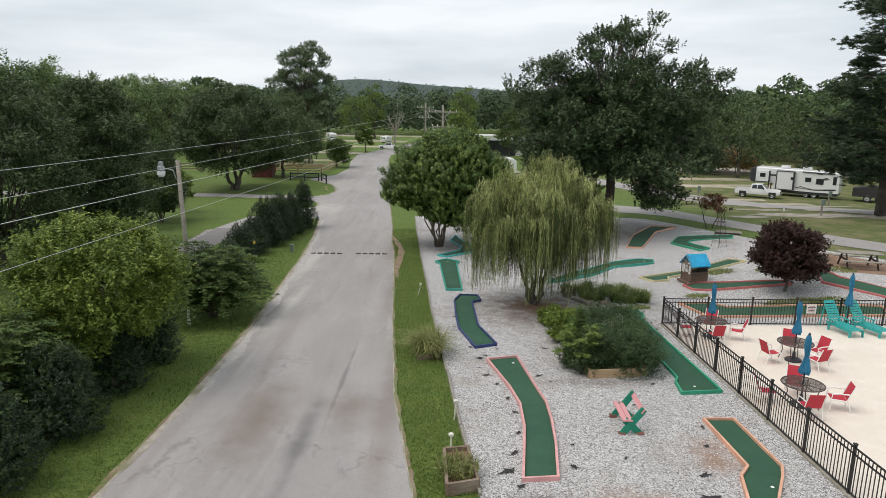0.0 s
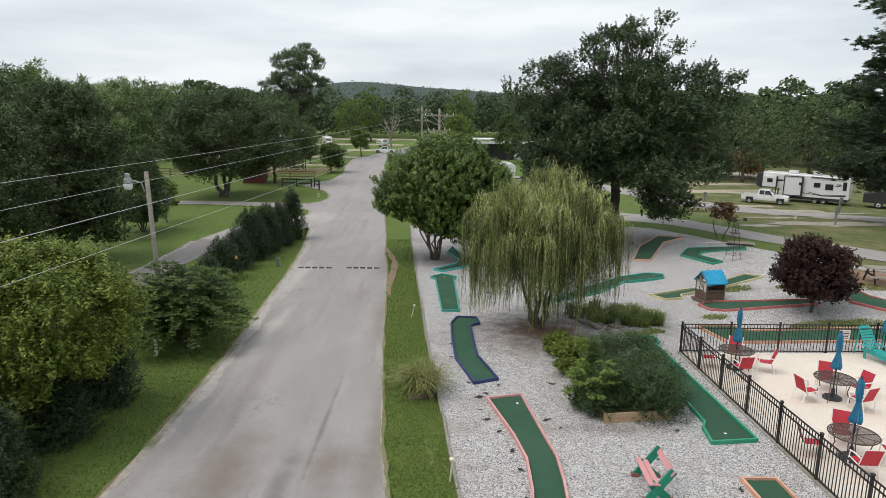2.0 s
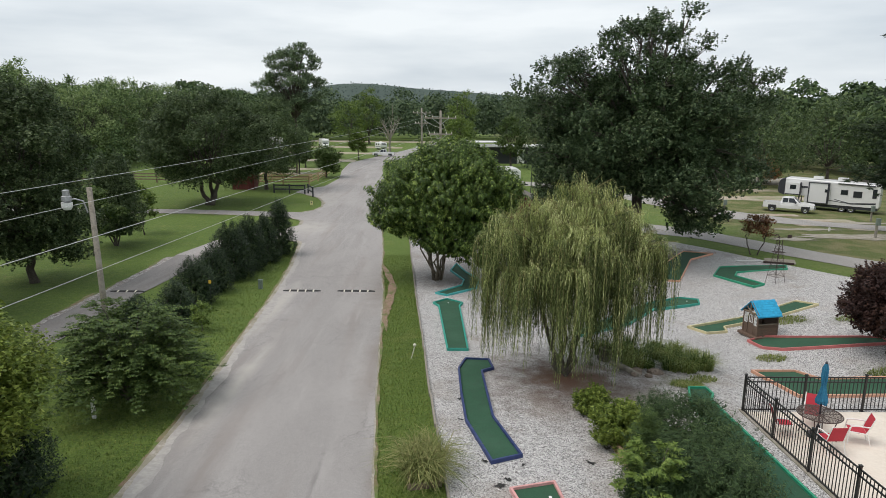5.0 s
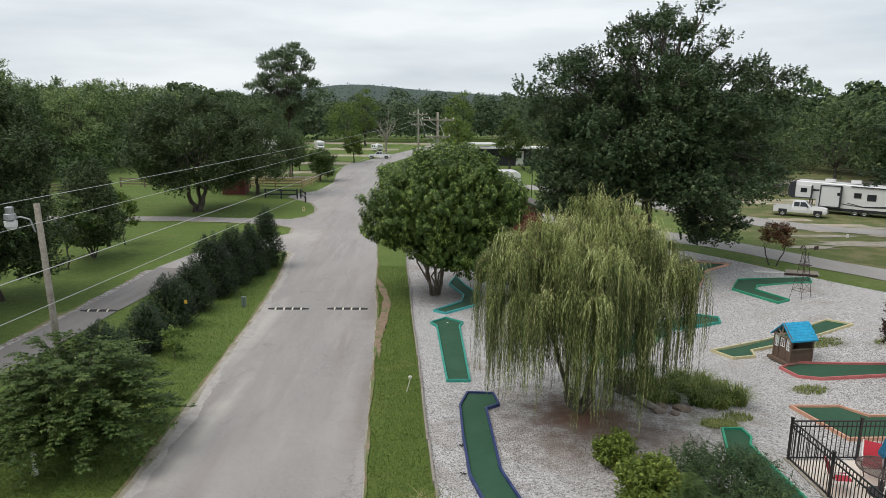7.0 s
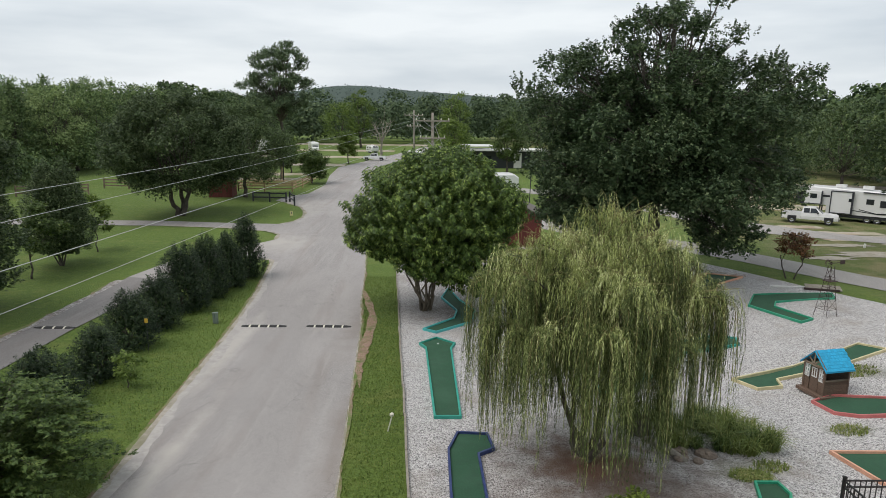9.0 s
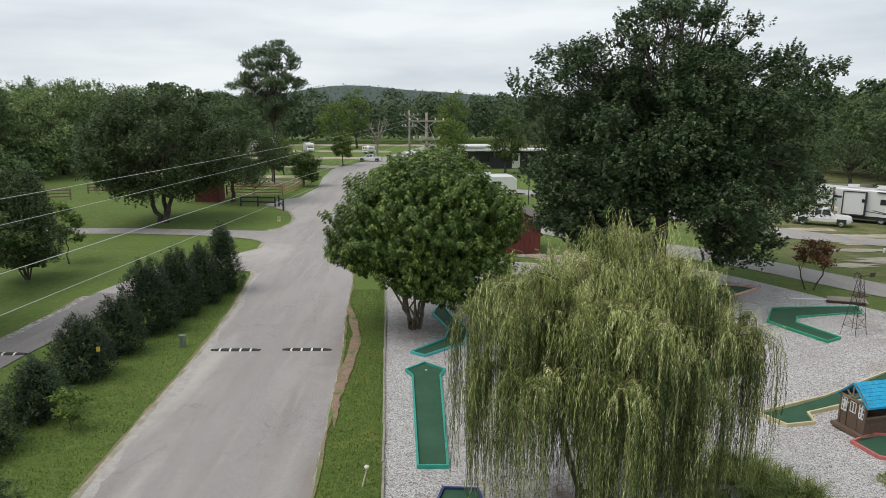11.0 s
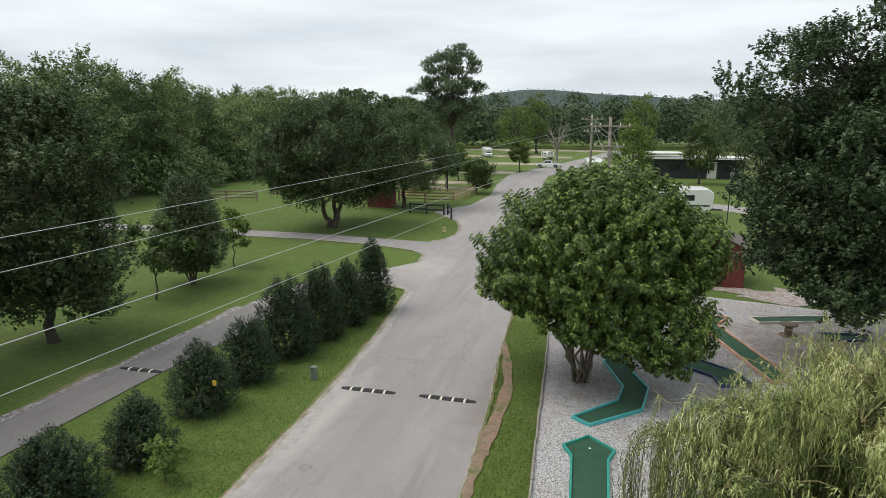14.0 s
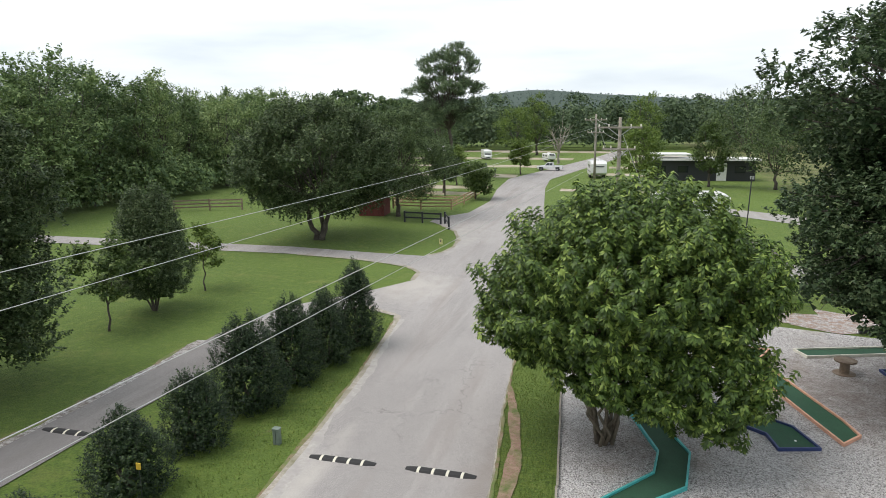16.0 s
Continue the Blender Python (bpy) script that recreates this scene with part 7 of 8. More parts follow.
# lamp post at the split-rail fence
cp = thing("lamp_post", "thin dark lamp post with white globe at the campsites", "street lamp", "", -17.5, 93.9)
part("post", Geo().tube([(0, 0, -0.1), (0, 0, 5.2)], [0.07, 0.055], 10), M_BLACK, cp)
part("globe", Geo().lathe(0, 0, [(0.05, 5.18), (0.16, 5.3), (0.2, 5.45), (0.15, 5.62), (0.03, 5.7)], 14), M_WHITE, cp, "white glass globe")
# lamp pole
lp = thing("lamp_pole", "grey wooden pole with a yard light on a curved arm", "lamp pole", "", -9.72, 25.5)
part("pole", Geo().tube([(0.22, 0, -0.3), (0.1, 0, 2.5), (0, 0, 5.85)], [0.10, 0.09, 0.078], 12), M_GREY, lp, smooth=True)
part("arm", Geo().tube([(-0.08, -0.05, 5.1), (-0.16, -0.1, 5.45), (-0.36, -0.15, 5.52), (-0.5, -0.2, 5.5)], 0.025, 8), M_STEEL, lp)
lh = part("lamp_head", Geo().lathe(-0.6, -0.2, [(0.06, 5.42), (0.15, 5.47), (0.14, 5.6), (0.10, 5.62), (0.10, 5.78), (0.05, 5.8)], 14), M_STEEL, lp)
part("lens", Geo().lathe(-0.6, -0.2, [(0.10, 5.2), (0.15, 5.28), (0.16, 5.42)], 14), M_LAMP, lh, "frosted white lens")

# utility poles and lines
def utility_pole(x, y, h, rz, wide=3.2):
    t = thing("utility_pole", "weathered power pole with two crossarms", "utility pole", "power poles", x, y, None, rz)
    part("pole", Geo().tube([(0.06, 0, -0.3), (0.03, 0, h * 0.5), (0, 0, h)], [0.17, 0.15, 0.11], 10), M_GREY, t, smooth=True)
    for z, w in ((h - 0.75, wide), (h - 2.35, wide * 0.75)):
        part("crossarm", Geo().box(0, -0.16, z, w, 0.11, 0.13), M_GREY, t)
        part("crossarm", Geo().box(0, 0.16, z, w, 0.11, 0.13), M_GREY, t)
        for s in (-1, 1):
            part("brace", Geo().beam((s * w * 0.27, -0.2, z), (0, -0.2, z - 0.65), 0.04, 0.04), M_STEEL, t)
            for q in (0.47, 0.25):
                part("insulator", Geo().lathe(s * w * q, 0, [(0.05, z + 0.06), (0.06, z + 0.12), (0.04, z + 0.16), (0.06, z + 0.2), (0.02, z + 0.25)], 8), M_CREAM, t)
    part("guy_wire", Geo().tube([(0.2, 0.1, h - 1.2), (3.2, 0.6, 0.2)], 0.02, 5), M_WIRE, t)
    return t


utility_pole(1.07, 73.7, 8.85, -4)
utility_pole(-1.7, 112.0, 9.2, 2, 2.8)
for k, (x0, z0, sag, ex, ez) in enumerate([(-5.85, 6.21, 0.42, 0.21, 6.67), (-6.27, 5.66, 0.35, -0.46, 6.17), (-3.41, 5.61, -0.1, 1.2, 4.87), (-4.91, 4.67, -0.04, 1.1, 4.44)]):
    pts = []
    for i in range(41):
        u = 1.55 * i / 40
        pts.append((ex + (x0 - ex) * u, 73.7 - 63.7 * u, ez + (z0 - ez) * u - sag * 4 * u * (1.3 - u) / 1.69))
    tagged(part("power_line", Geo().tube(pts, 0.0045, 5), M_WIRE), "bare power line strung over the lawn", "power line", "power lines")
for k in range(2):
    tagged(part("power_line", Geo().tube([(1.07 - 0.2 + (-2.77) * u + 0.5 * k, 73.7 + 38.3 * u, 6.5 - 1.2 * k + 0.5 * u - 1.0 * u * (1 - u)) for u in [i / 12 for i in range(13)]], 0.013, 5), M_WIRE), "power line between two poles", "power line", "power lines")


# ---- fences, sheds ----
def post_rail(points, label, h=0.95, rails=2, mat=None, group="rail fences"):
    ox, oy = points[0]
    t = thing("rail_fence", label, "fence", group, ox, oy)
    oz = ground_z(ox, oy)
    for i, (x, y) in enumerate(points):
        part("post", Geo().box(x - ox, y - oy, ground_z(x, y) - oz + h / 2 - 0.1, 0.15, 0.15, h + 0.3, bevel=0.03), mat or M_WOOD, t)
    for (ax, ay), (bx, by) in zip(points, points[1:]):
        for k in range(rails):
            z = h * (0.9 - 0.45 * k) if rails == 2 else h * (0.92 - 0.3 * k)
            part("rail", Geo().beam((ax - ox, ay - oy, ground_z(ax, ay) - oz + z), (bx - ox, by - oy, ground_z(bx, by) - oz + z + 0.03), 0.06, 0.13), mat or M_WOOD, t)
    return t


post_rail([(-16.7, 76.4), (-15.0, 76.1), (-13.3, 75.8)], "dark two-rail wooden barrier on the island", 0.95, 2, M_TRIM)
post_rail([(-13.0, 76.1), (-12.0, 73.4)], "dark two-rail wooden barrier at the road", 1.0, 2, M_TRIM)
post_rail([(-20.5, 84.6), (-17.5, 84.2), (-14.5, 84.6), (-14.2, 89.0), (-14.1, 94.0), (-14.0, 100.0)], "new split-rail fence of pale timber", 1.05, 3, M_RAW)
post_rail([(-20.5, 84.6), (-21, 91), (-21, 98)], "new split-rail fence of pale timber", 1.05, 3, M_RAW)
post_rail([(-20, 89), (-15, 89)], "pale split-rail fence panel", 0.8, 2, M_RAW)
post_rail([(-36, 86), (-33, 85.5), (-30, 85.2)], "old wooden rail fence under trees", 1.1, 3, M_WOOD)
post_rail([(-41, 78), (-38, 79.5), (-35, 80.5)], "old wooden rail fence under trees", 1.1, 3, M_WOOD)


def shed(x, y, w, d, h, ridge, rz, label):
    t = thing("garden_shed", label, "shed", "red sheds", x, y, None, rz)
    for s in (-1, 1):
        n = round(d / 0.3)
        for k in range(n):
            part("side_board", Geo().box(s * w / 2, -d / 2 + (k + 0.5) * d / n, h / 2, 0.05, d / n * 0.97, h), M_RED, t)
        n = round(w / 0.3)
        for k in range(n):
            xx = -w / 2 + (k + 0.5) * w / n
            top = h + (ridge - h) * (1 - abs(xx) / (w / 2))
            hw = w / n * 0.485
            zt = [h + (ridge - h) * (1 - min(1, abs(v) / (w / 2))) - 0.03 for v in (xx - hw, xx + hw)]
            yy = s * (d / 2)
            part("gable_board", Geo().add([(xx - hw, yy - 0.025, 0), (xx + hw, yy - 0.025, 0), (xx + hw, yy + 0.025, 0), (xx - hw, yy + 0.025, 0), (xx - hw, yy - 0.025, zt[0]), (xx + hw, yy - 0.025, zt[1]), (xx + hw, yy + 0.025, zt[1]), (xx - hw, yy + 0.025, zt[0])], [(3, 2, 1, 0), (4, 5, 6, 7), (0, 1, 5, 4), (1, 2, 6, 5), (2, 3, 7, 6), (3, 0, 4, 7)]), M_RED, t)
        part("roof_slope", Geo().add([(0, -d / 2 - 0.15, ridge + 0.05), (0, d / 2 + 0.15, ridge + 0.05), (s * (w / 2 + 0.2), d / 2 + 0.15, h - 0.06), (s * (w / 2 + 0.2), -d / 2 - 0.15, h - 0.06), (0, -d / 2 - 0.15, ridge), (0, d / 2 + 0.15, ridge), (s * (w / 2 + 0.2), d / 2 + 0.15, h - 0.12), (s * (w / 2 + 0.2), -d / 2 - 0.15, h - 0.12)], [(0, 3, 2, 1), (4, 5, 6, 7), (0, 4, 7, 3), (1, 2, 6, 5), (3, 7, 6, 2), (0, 1, 5, 4)]), M_ROOF, t, "grey shingle roof")
    part("corner_trim", Geo().box(w / 2 + 0.01, -d / 2 - 0.01, h / 2, 0.1, 0.1, h), M_RED, t)
    return t


shed(7.35, 56.2, 2.5, 3.0, 2.2, 2.75, -8, "barn-red wooden shed with grey roof")
shed(-20.9, 80.4, 2.3, 2.4, 1.8, 2.3, 4, "barn-red shed under the dark tree")

# ---- trailers, vehicles ----
def loft(profile_list):
    """A body from cross outlines along x: each is (x, [(y, z), ...]) with equal counts."""
    g = Geo()
    n = len(profile_list[0][1])
    vs = [(x, y, z) for x, ring in profile_list for y, z in ring]
    fs = [(i * n + k, (i + 1) * n + k, (i + 1) * n + (k + 1) % n, i * n + (k + 1) % n) for i in range(len(profile_list) - 1) for k in range(n)]
    fs += [tuple(range(n)), tuple(range(len(vs) - 1, len(vs) - n - 1, -1))]
    return g.add(vs, fs)


def wheel(parent, x, y, r, w=0.24):
    s = 1 if y > 0 else -1
    g = Geo()
    pr = [(r * 0.6, -w / 2), (r * 0.95, -w / 2), (r, -w * 0.35), (r, w * 0.35), (r * 0.95, w / 2), (r * 0.6, w / 2)]
    n = 20
    vs = [(x + q * math.cos(6.2832 * k / n), y + o, r + q * math.sin(6.2832 * k / n)) for q, o in pr for k in range(n)]
    g.add(vs, [(i * n + k, (i + 1) * n + k, (i + 1) * n + (k + 1) % n, i * n + (k + 1) % n) for i in range(5) for k in range(n)])
    tyre = part("tyre", g, M_RUBBER, parent)
    g = Geo()
    vs = [(x + q * math.cos(6.2832 * k / n), y + s * o, r + q * math.sin(6.2832 * k / n)) for q, o in ((r * 0.62, w * 0.35), (r * 0.45, w * 0.25), (r * 0.15, w * 0.42)) for k in range(n)]
    g.add(vs, [(i * n + k, (i + 1) * n + k, (i + 1) * n + (k + 1) % n, i * n + (k + 1) % n) for i in range(2) for k in range(n)] + [tuple(range(2 * n, 3 * n))])
    part("rim", g, M_CHROME, tyre)


def pickup(x, y, rz, label, paint, scale=1.0):
    t = thing("pickup_truck", label, "pickup truck", "parked pickups", x, y, None, rz)
    W = 0.95
    low = lambda z0, z1, w=W: [(-w, z0), (w, z0), (w + 0.02, (z0 + z1) / 2), (w - 0.04, z1), (-w + 0.04, z1), (-w - 0.02, (z0 + z1) / 2)]
    part("hood", loft([(1.05, low(0.55, 1.22)), (1.6, low(0.5, 1.20)), (2.55, low(0.5, 1.12, 0.93)), (2.78, low(0.55, 1.0, 0.88))]), paint, t, smooth=False)
    part("cab_body", loft([(-0.95, low(0.5, 1.18)), (1.05, low(0.5, 1.22))]), paint, t)
    roof = lambda w, z0, z1: [(-W + 0.03, z0), (W - 0.03, z0), (w, z1), (-w, z1)]
    part("cab_roof", loft([(-0.95, roof(0.72, 1.16, 1.20)), (-0.80, roof(0.72, 1.16, 1.86)), (0.45, roof(0.72, 1.2, 1.90)), (1.20, roof(0.72, 1.2, 1.26))]), paint, t)
    part("windshield", Geo().add([(0.56, -0.66, 1.84), (0.56, 0.66, 1.84), (1.18, 0.80, 1.29), (1.18, -0.80, 1.29), (0.53, -0.66, 1.82), (0.53, 0.66, 1.82), (1.15, 0.80, 1.27), (1.15, -0.80, 1.27)], [(0, 3, 2, 1), (4, 5, 6, 7), (0, 1, 5, 4), (1, 2, 6, 5), (2, 3, 7, 6), (3, 0, 4, 7)]), M_GLASS, t)
    for s in (-1, 1):
        for x0, x1, xa, xb in ((-0.72, -0.12, -0.70, -0.12), (-0.04, 0.85, -0.04, 0.48)):
            part("side_window", Geo().add([(x0, s * 0.935, 1.26), (x1, s * 0.935, 1.28), (xb, s * 0.775, 1.78), (xa, s * 0.775, 1.78), (x0, s * 0.90, 1.26), (x1, s * 0.90, 1.28), (xb, s * 0.74, 1.78), (xa, s * 0.74, 1.78)], [(0, 1, 2, 3) if s < 0 else (3, 2, 1, 0), (7, 6, 5, 4) if s < 0 else (4, 5, 6, 7), (0, 4, 5, 1), (1, 5, 6, 2), (2, 6, 7, 3), (3, 7, 4, 0)]), M_GLASS, t)
        part("bed_side", Geo().box(-1.9, s * 0.90, 0.86, 1.88, 0.12, 0.66, bevel=0.03), paint, t)
        part("mirror", Geo().box(0.72, s * 1.08, 1.30, 0.14, 0.2, 0.2, bevel=0.03), M_TRIM, t)
        part("headlight", Geo().box(2.74, s * 0.72, 0.88, 0.08, 0.28, 0.2), M_LAMP, t)
        part("wheel_arch", Geo().box(1.85, s * 0.955, 0.62, 0.92, 0.03, 0.5, bevel=0.01), M_TRIM, t)
        part("wheel_arch", Geo().box(-1.85, s * 0.965, 0.62, 0.92, 0.03, 0.5, bevel=0.01), M_TRIM, t)
        for xx in (1.85, -1.85):
            w = thing("wheel", "", "", "", 0, 0, 0)
            w.parent = t
            wheel(w, xx, s * 0.9, 0.40)
    part("bed_floor", Geo().box(-1.9, 0, 0.62, 1.88, 1.7, 0.08), M_TRIM, t)
    part("tailgate", Geo().box(-2.85, 0, 0.86, 0.08, 1.86, 0.66), paint, t)
    part("grille", Geo().box(2.79, 0, 0.86, 0.06, 1.1, 0.26), M_TRIM, t)
    part("front_bumper", Geo().box(2.82, 0, 0.58, 0.18, 1.86, 0.22, bevel=0.06), M_CHROME, t)
    part("rear_bumper", Geo().box(-2.95, 0, 0.55, 0.14, 1.86, 0.2, bevel=0.04), M_CHROME, t)
    t.scale = (scale, scale, scale)
    return t


pickup(33.4, 66.0, -32, "white crew-cab pickup parked on gravel beside the trailer", M_CARPAINT, 0.74)
pickup(-9.6, 134.5, 178, "white pickup parked among the campsites", M_CARPAINT, 0.74)


def fifth_wheel(x, y, rz):
    """A long fifth-wheel trailer, nose towards +x, camera side is -y after turning."""
    t = thing("travel_trailer", "white fifth-wheel trailer with dark trim and slide-out", "trailer", "parked trailers", x, y, None, rz)
    L, W = 10.2, 1.22
    side = lambda z0, z1, w=W: [(-w, z0), (w, z0), (w, z1 - 0.1), (w - 0.1, z1), (-w + 0.1, z1), (-w, z1 - 0.1)]
    part("body", loft([(-L / 2, side(0.75, 3.25)), (2.2, side(0.75, 3.45)), (2.25, side(0.75, 3.45))]), M_GELCOAT, t)
    part("nose", loft([(2.25, side(1.55, 3.45)), (4.3, side(1.55, 3.5)), (4.9, side(1.7, 3.2, 1.1)), (5.1, side(1.9, 2.8, 0.95))]), M_GELCOAT, t)
    part("nose_cap", loft([(4.4, side(1.5, 3.53, 1.235)), (4.95, side(1.62, 3.28, 1.13)), (5.16, side(1.82, 2.9, 0.98)), (5.2, side(1.9, 2.8, 0.9))]), M_TRIM, t, "charcoal front cap")
    part("skirt", Geo().box(-1.4, 0, 0.60, 7.2, 2.36, 0.34), M_TRIM, t, "charcoal lower skirt")
    s = 1
    part("slide_out", Geo().box(0.85, s * 1.36, 2.0, 1.9, 0.36, 2.25), M_GELCOAT, t, "white slide-out room")
    part("slide_trim", Geo().box(-0.14, s * 1.39, 2.0, 0.16, 0.42, 2.35).box(1.84, s * 1.39, 2.0, 0.1, 0.42, 2.35).box(0.85, s * 1.39, 3.15, 2.0, 0.42, 0.08).box(0.85, s * 1.39, 0.86, 2.0, 0.42, 0.08), M_TRIM, t)
    part("front_slide", Geo().box(3.5, s * 1.34, 2.35, 1.5, 0.30, 1.35), M_GELCOAT, t)
    part("front_slide_trim", Geo().box(2.72, s * 1.37, 2.35, 0.12, 0.36, 1.45).box(3.5, s * 1.37, 1.66, 1.6, 0.36, 0.1), M_TRIM, t)
    for xx, zz, w, h in ((3.5, 2.5, 0.55, 0.4), (0.0, 2.3, 0.3, 0.25), (-1.7, 2.25, 0.6, 0.45), (-3.0, 2.1, 0.75, 0.6)):
        yy = s * (1.50 if xx > 2.5 else 1.55 if xx > -0.5 else 1.235)
        wf = part("window_frame", Geo().box(xx, yy, zz, w + 0.1, 0.02, h + 0.1), M_TRIM, t)
        part("pane", Geo().box(xx, yy + 0.015, zz, w, 0.015, h), M_GLASS, wf)
    part("rear_window", Geo().box(-4.6, s * 1.235, 2.3, 0.4, 0.02, 1.0), M_GLASS, t)
    for k in range(2):
        part("stripe", Geo().beam((-4.8, s * 1.23, 1.15 + 0.1 * k), (-2.4, s * 1.23, 1.02 + 0.03 * k), 0.012, 0.10).beam((-2.4, s * 1.23, 1.02 + 0.03 * k), (0.2 - k, s * 1.23, 1.28 + 0.1 * k), 0.012, 0.07), M_TRIM, t, "dark swoosh stripe")
    part("logo_bar", Geo().box(2.35, s * 1.235, 2.55, 0.7, 0.012, 0.2), M_TRIM, t)
    for xx in (-0.4, -2.9):
        part("roof_unit", Geo().box(xx + 1.6, 0, 3.62, 1.0, 0.8, 0.30, bevel=0.12), M_GELCOAT, t)
    part("awning", Geo().tube([(-4.6, 1.28, 3.12), (-1.0, 1.28, 3.2)], 0.07, 8), M_TRIM, t)
    for xx in (-1.6, -2.5):
        for sy in (-1, 1):
            w = thing("wheel", "", "", "", 0, 0, 0)
            w.parent = t
            wheel(w, xx, sy * 1.08, 0.38)
    for k in range(6):
        part("ladder_rung", Geo().beam((-5.15, 0.4, 1.2 + 0.36 * k), (-5.15, 0.8, 1.2 + 0.36 * k), 0.03, 0.03), M_STEEL, t)
    for sy in (-0.7, 0.7):
        part("landing_leg", Geo().box(2.9, sy, 0.78, 0.12, 0.12, 1.6), M_TRIM, t)
    return t


fifth_wheel(37.9, 67.6, 141).scale = (0.82, 0.86, 0.82)

dt = thing("cargo_trailer", "low dark covered trailer behind the camper", "trailer", "parked trailers", 43.6, 63.4, None, -35)
part("cover", loft([(-1.8, [(-0.9, 0.5), (0.9, 0.5), (0.8, 1.3), (-0.8, 1.3)]), (0, [(-0.95, 0.5), (0.95, 0.5), (0.7, 1.6), (-0.7, 1.6)]), (1.8, [(-0.9, 0.5), (0.9, 0.5), (0.8, 1.1), (-0.8, 1.1)])]), M_FABRIC, dt)
for xx in (-0.5, 0.5):
    for sy in (-1, 1):
        w = thing("wheel", "", "", "", 0, 0, 0)
        w.parent = dt
        wheel(w, xx, sy * 0.95, 0.36)


def camper(x, y, rz, L, H, label, cab=False):
    t = thing("camper", label, "camper", "parked campers", x, y, None, rz)
    W = 1.15
    side = lambda z0, z1, w=W: [(-w, z0), (w, z0), (w, z1 - 0.12), (w - 0.12, z1), (-w + 0.12, z1), (-w, z1 - 0.12)]
    part("body", loft([(-L / 2, side(0.6, H - 0.15)), (-L / 2 + 0.4, side(0.5, H)), (L / 2 - 0.5, side(0.5, H)), (L / 2, side(0.8 if not cab else 1.7, H - 0.35))]), M_GELCOAT, t)
    part("roof_unit", Geo().box(0, 0, H + 0.12, 0.9, 0.7, 0.26, bevel=0.1), M_WHITE, t)
    part("stripe", Geo().box(0, 0, 1.0, L * 0.9, 2 * W + 0.02, 0.14), M_TRIM, t, "dark side stripe")
    for s in (-1, 1):
        for xx in (-L * 0.25, L * 0.15):
            part("side_window", Geo().box(xx, s * (W + 0.005), 1.7, 0.9, 0.02, 0.5), M_GLASS, t)
        for xx in (-0.5, 0.4):
            w = thing("wheel", "", "", "", 0, 0, 0)
            w.parent = t
            wheel(w, xx - (L * 0.25 if cab else 0), s * (W - 0.15), 0.36)
    part("front_window", Geo().box(L / 2 - 0.18, 0, 1.9 if not cab else 2.2, 0.3, 1.5, 0.55, ry=-20), M_GLASS, t)
    if cab:
        part("cab", loft([(L / 2 - 0.4, side(0.5, 1.75, 1.0)), (L / 2 + 0.2, side(0.5, 1.6, 1.0)), (L / 2 + 1.0, side(0.5, 1.1, 0.9))]), M_GELCOAT, t)
        part("windshield", Geo().box(L / 2 + 0.3, 0, 1.42, 0.3, 1.6, 0.5, ry=-35), M_GLASS, t)
        part("grille", Geo().box(L / 2 + 1.0, 0, 0.8, 0.06, 1.0, 0.25), M_TRIM, t)
    else:
        part("hitch", Geo().beam((L / 2, -0.5, 0.55), (L / 2 + 1.2, 0, 0.5), 0.08, 0.1).beam((L / 2, 0.5, 0.55), (L / 2 + 1.2, 0, 0.5), 0.08, 0.1), M_TRIM, t)
    return t


camper(-26.0, 164.0, -72, 7.5, 3.0, "white motorhome facing the lane", True).scale = (0.66, 0.75, 0.66)
camper(-1.6, 123.0, -82, 4.6, 2.5, "white travel trailer behind the power pole")
camper(7.2, 81.8, 8, 6.0, 2.55, "white travel trailer beside the lawn")
camper(-12.0, 158.0, -60, 4.4, 2.3, "white travel trailer at the far campsites").scale = (0.7, 0.7, 0.7)
camper(-34.0, 150.0, -70, 6.0, 2.9, "white travel trailer by the pines")

pv = thing("camp_building", "long dark building with white roof edge under trees", "building", "", 12.5, 122.0, None, 4)
part("wall", Geo().box(0, 0, 1.4, 14, 4, 2.8), M_TRIM, pv)
part("roof", Geo().box(0, 0, 2.95, 15, 5.4, 0.25).box(-4, 0, 3.6, 5, 4.4, 0.2), M_WHITE, pv, "white flat roof")
dr = part("door", Geo().box(2.6, -2.03, 1.25, 1.3, 0.06, 2.4), M_WHITE, pv, "white door")
part("door_glass", Geo().box(2.6, -2.07, 1.7, 0.6, 0.03, 0.9), M_GLASS, dr)
for xx in (-5.5, -2.5, 5.0):
    part("window", Geo().box(xx, -2.03, 1.6, 1.4, 0.06, 0.9), M_GLASS, pv)

# poles, pedestals
for x, y, h, lab in ((11.0, 77.4, 4.3, "thin dark metal flag pole on the grass"),):
    upright("metal_pole", lab, "pole", x, y, [("pole", Geo().tube([(0, 0, -0.2), (0.1, 0, h)], 0.045, 8), M_TRIM), ("bracket", Geo().box(0.12, 0, h - 0.1, 0.3, 0.05, 0.25), M_STEEL)])
upright("lamp_post", "pale post lamp with a round white globe", "lamp post", -18.6, 98.0, [("post", Geo().tube([(0, 0, -0.2), (0, 0, 5.0)], 0.09, 10), M_WOOD), ("globe", Geo().lathe(0, 0, [(0.1, 5.0), (0.26, 5.15), (0.28, 5.4), (0.18, 5.6), (0.05, 5.75)], 14), M_LAMP)])
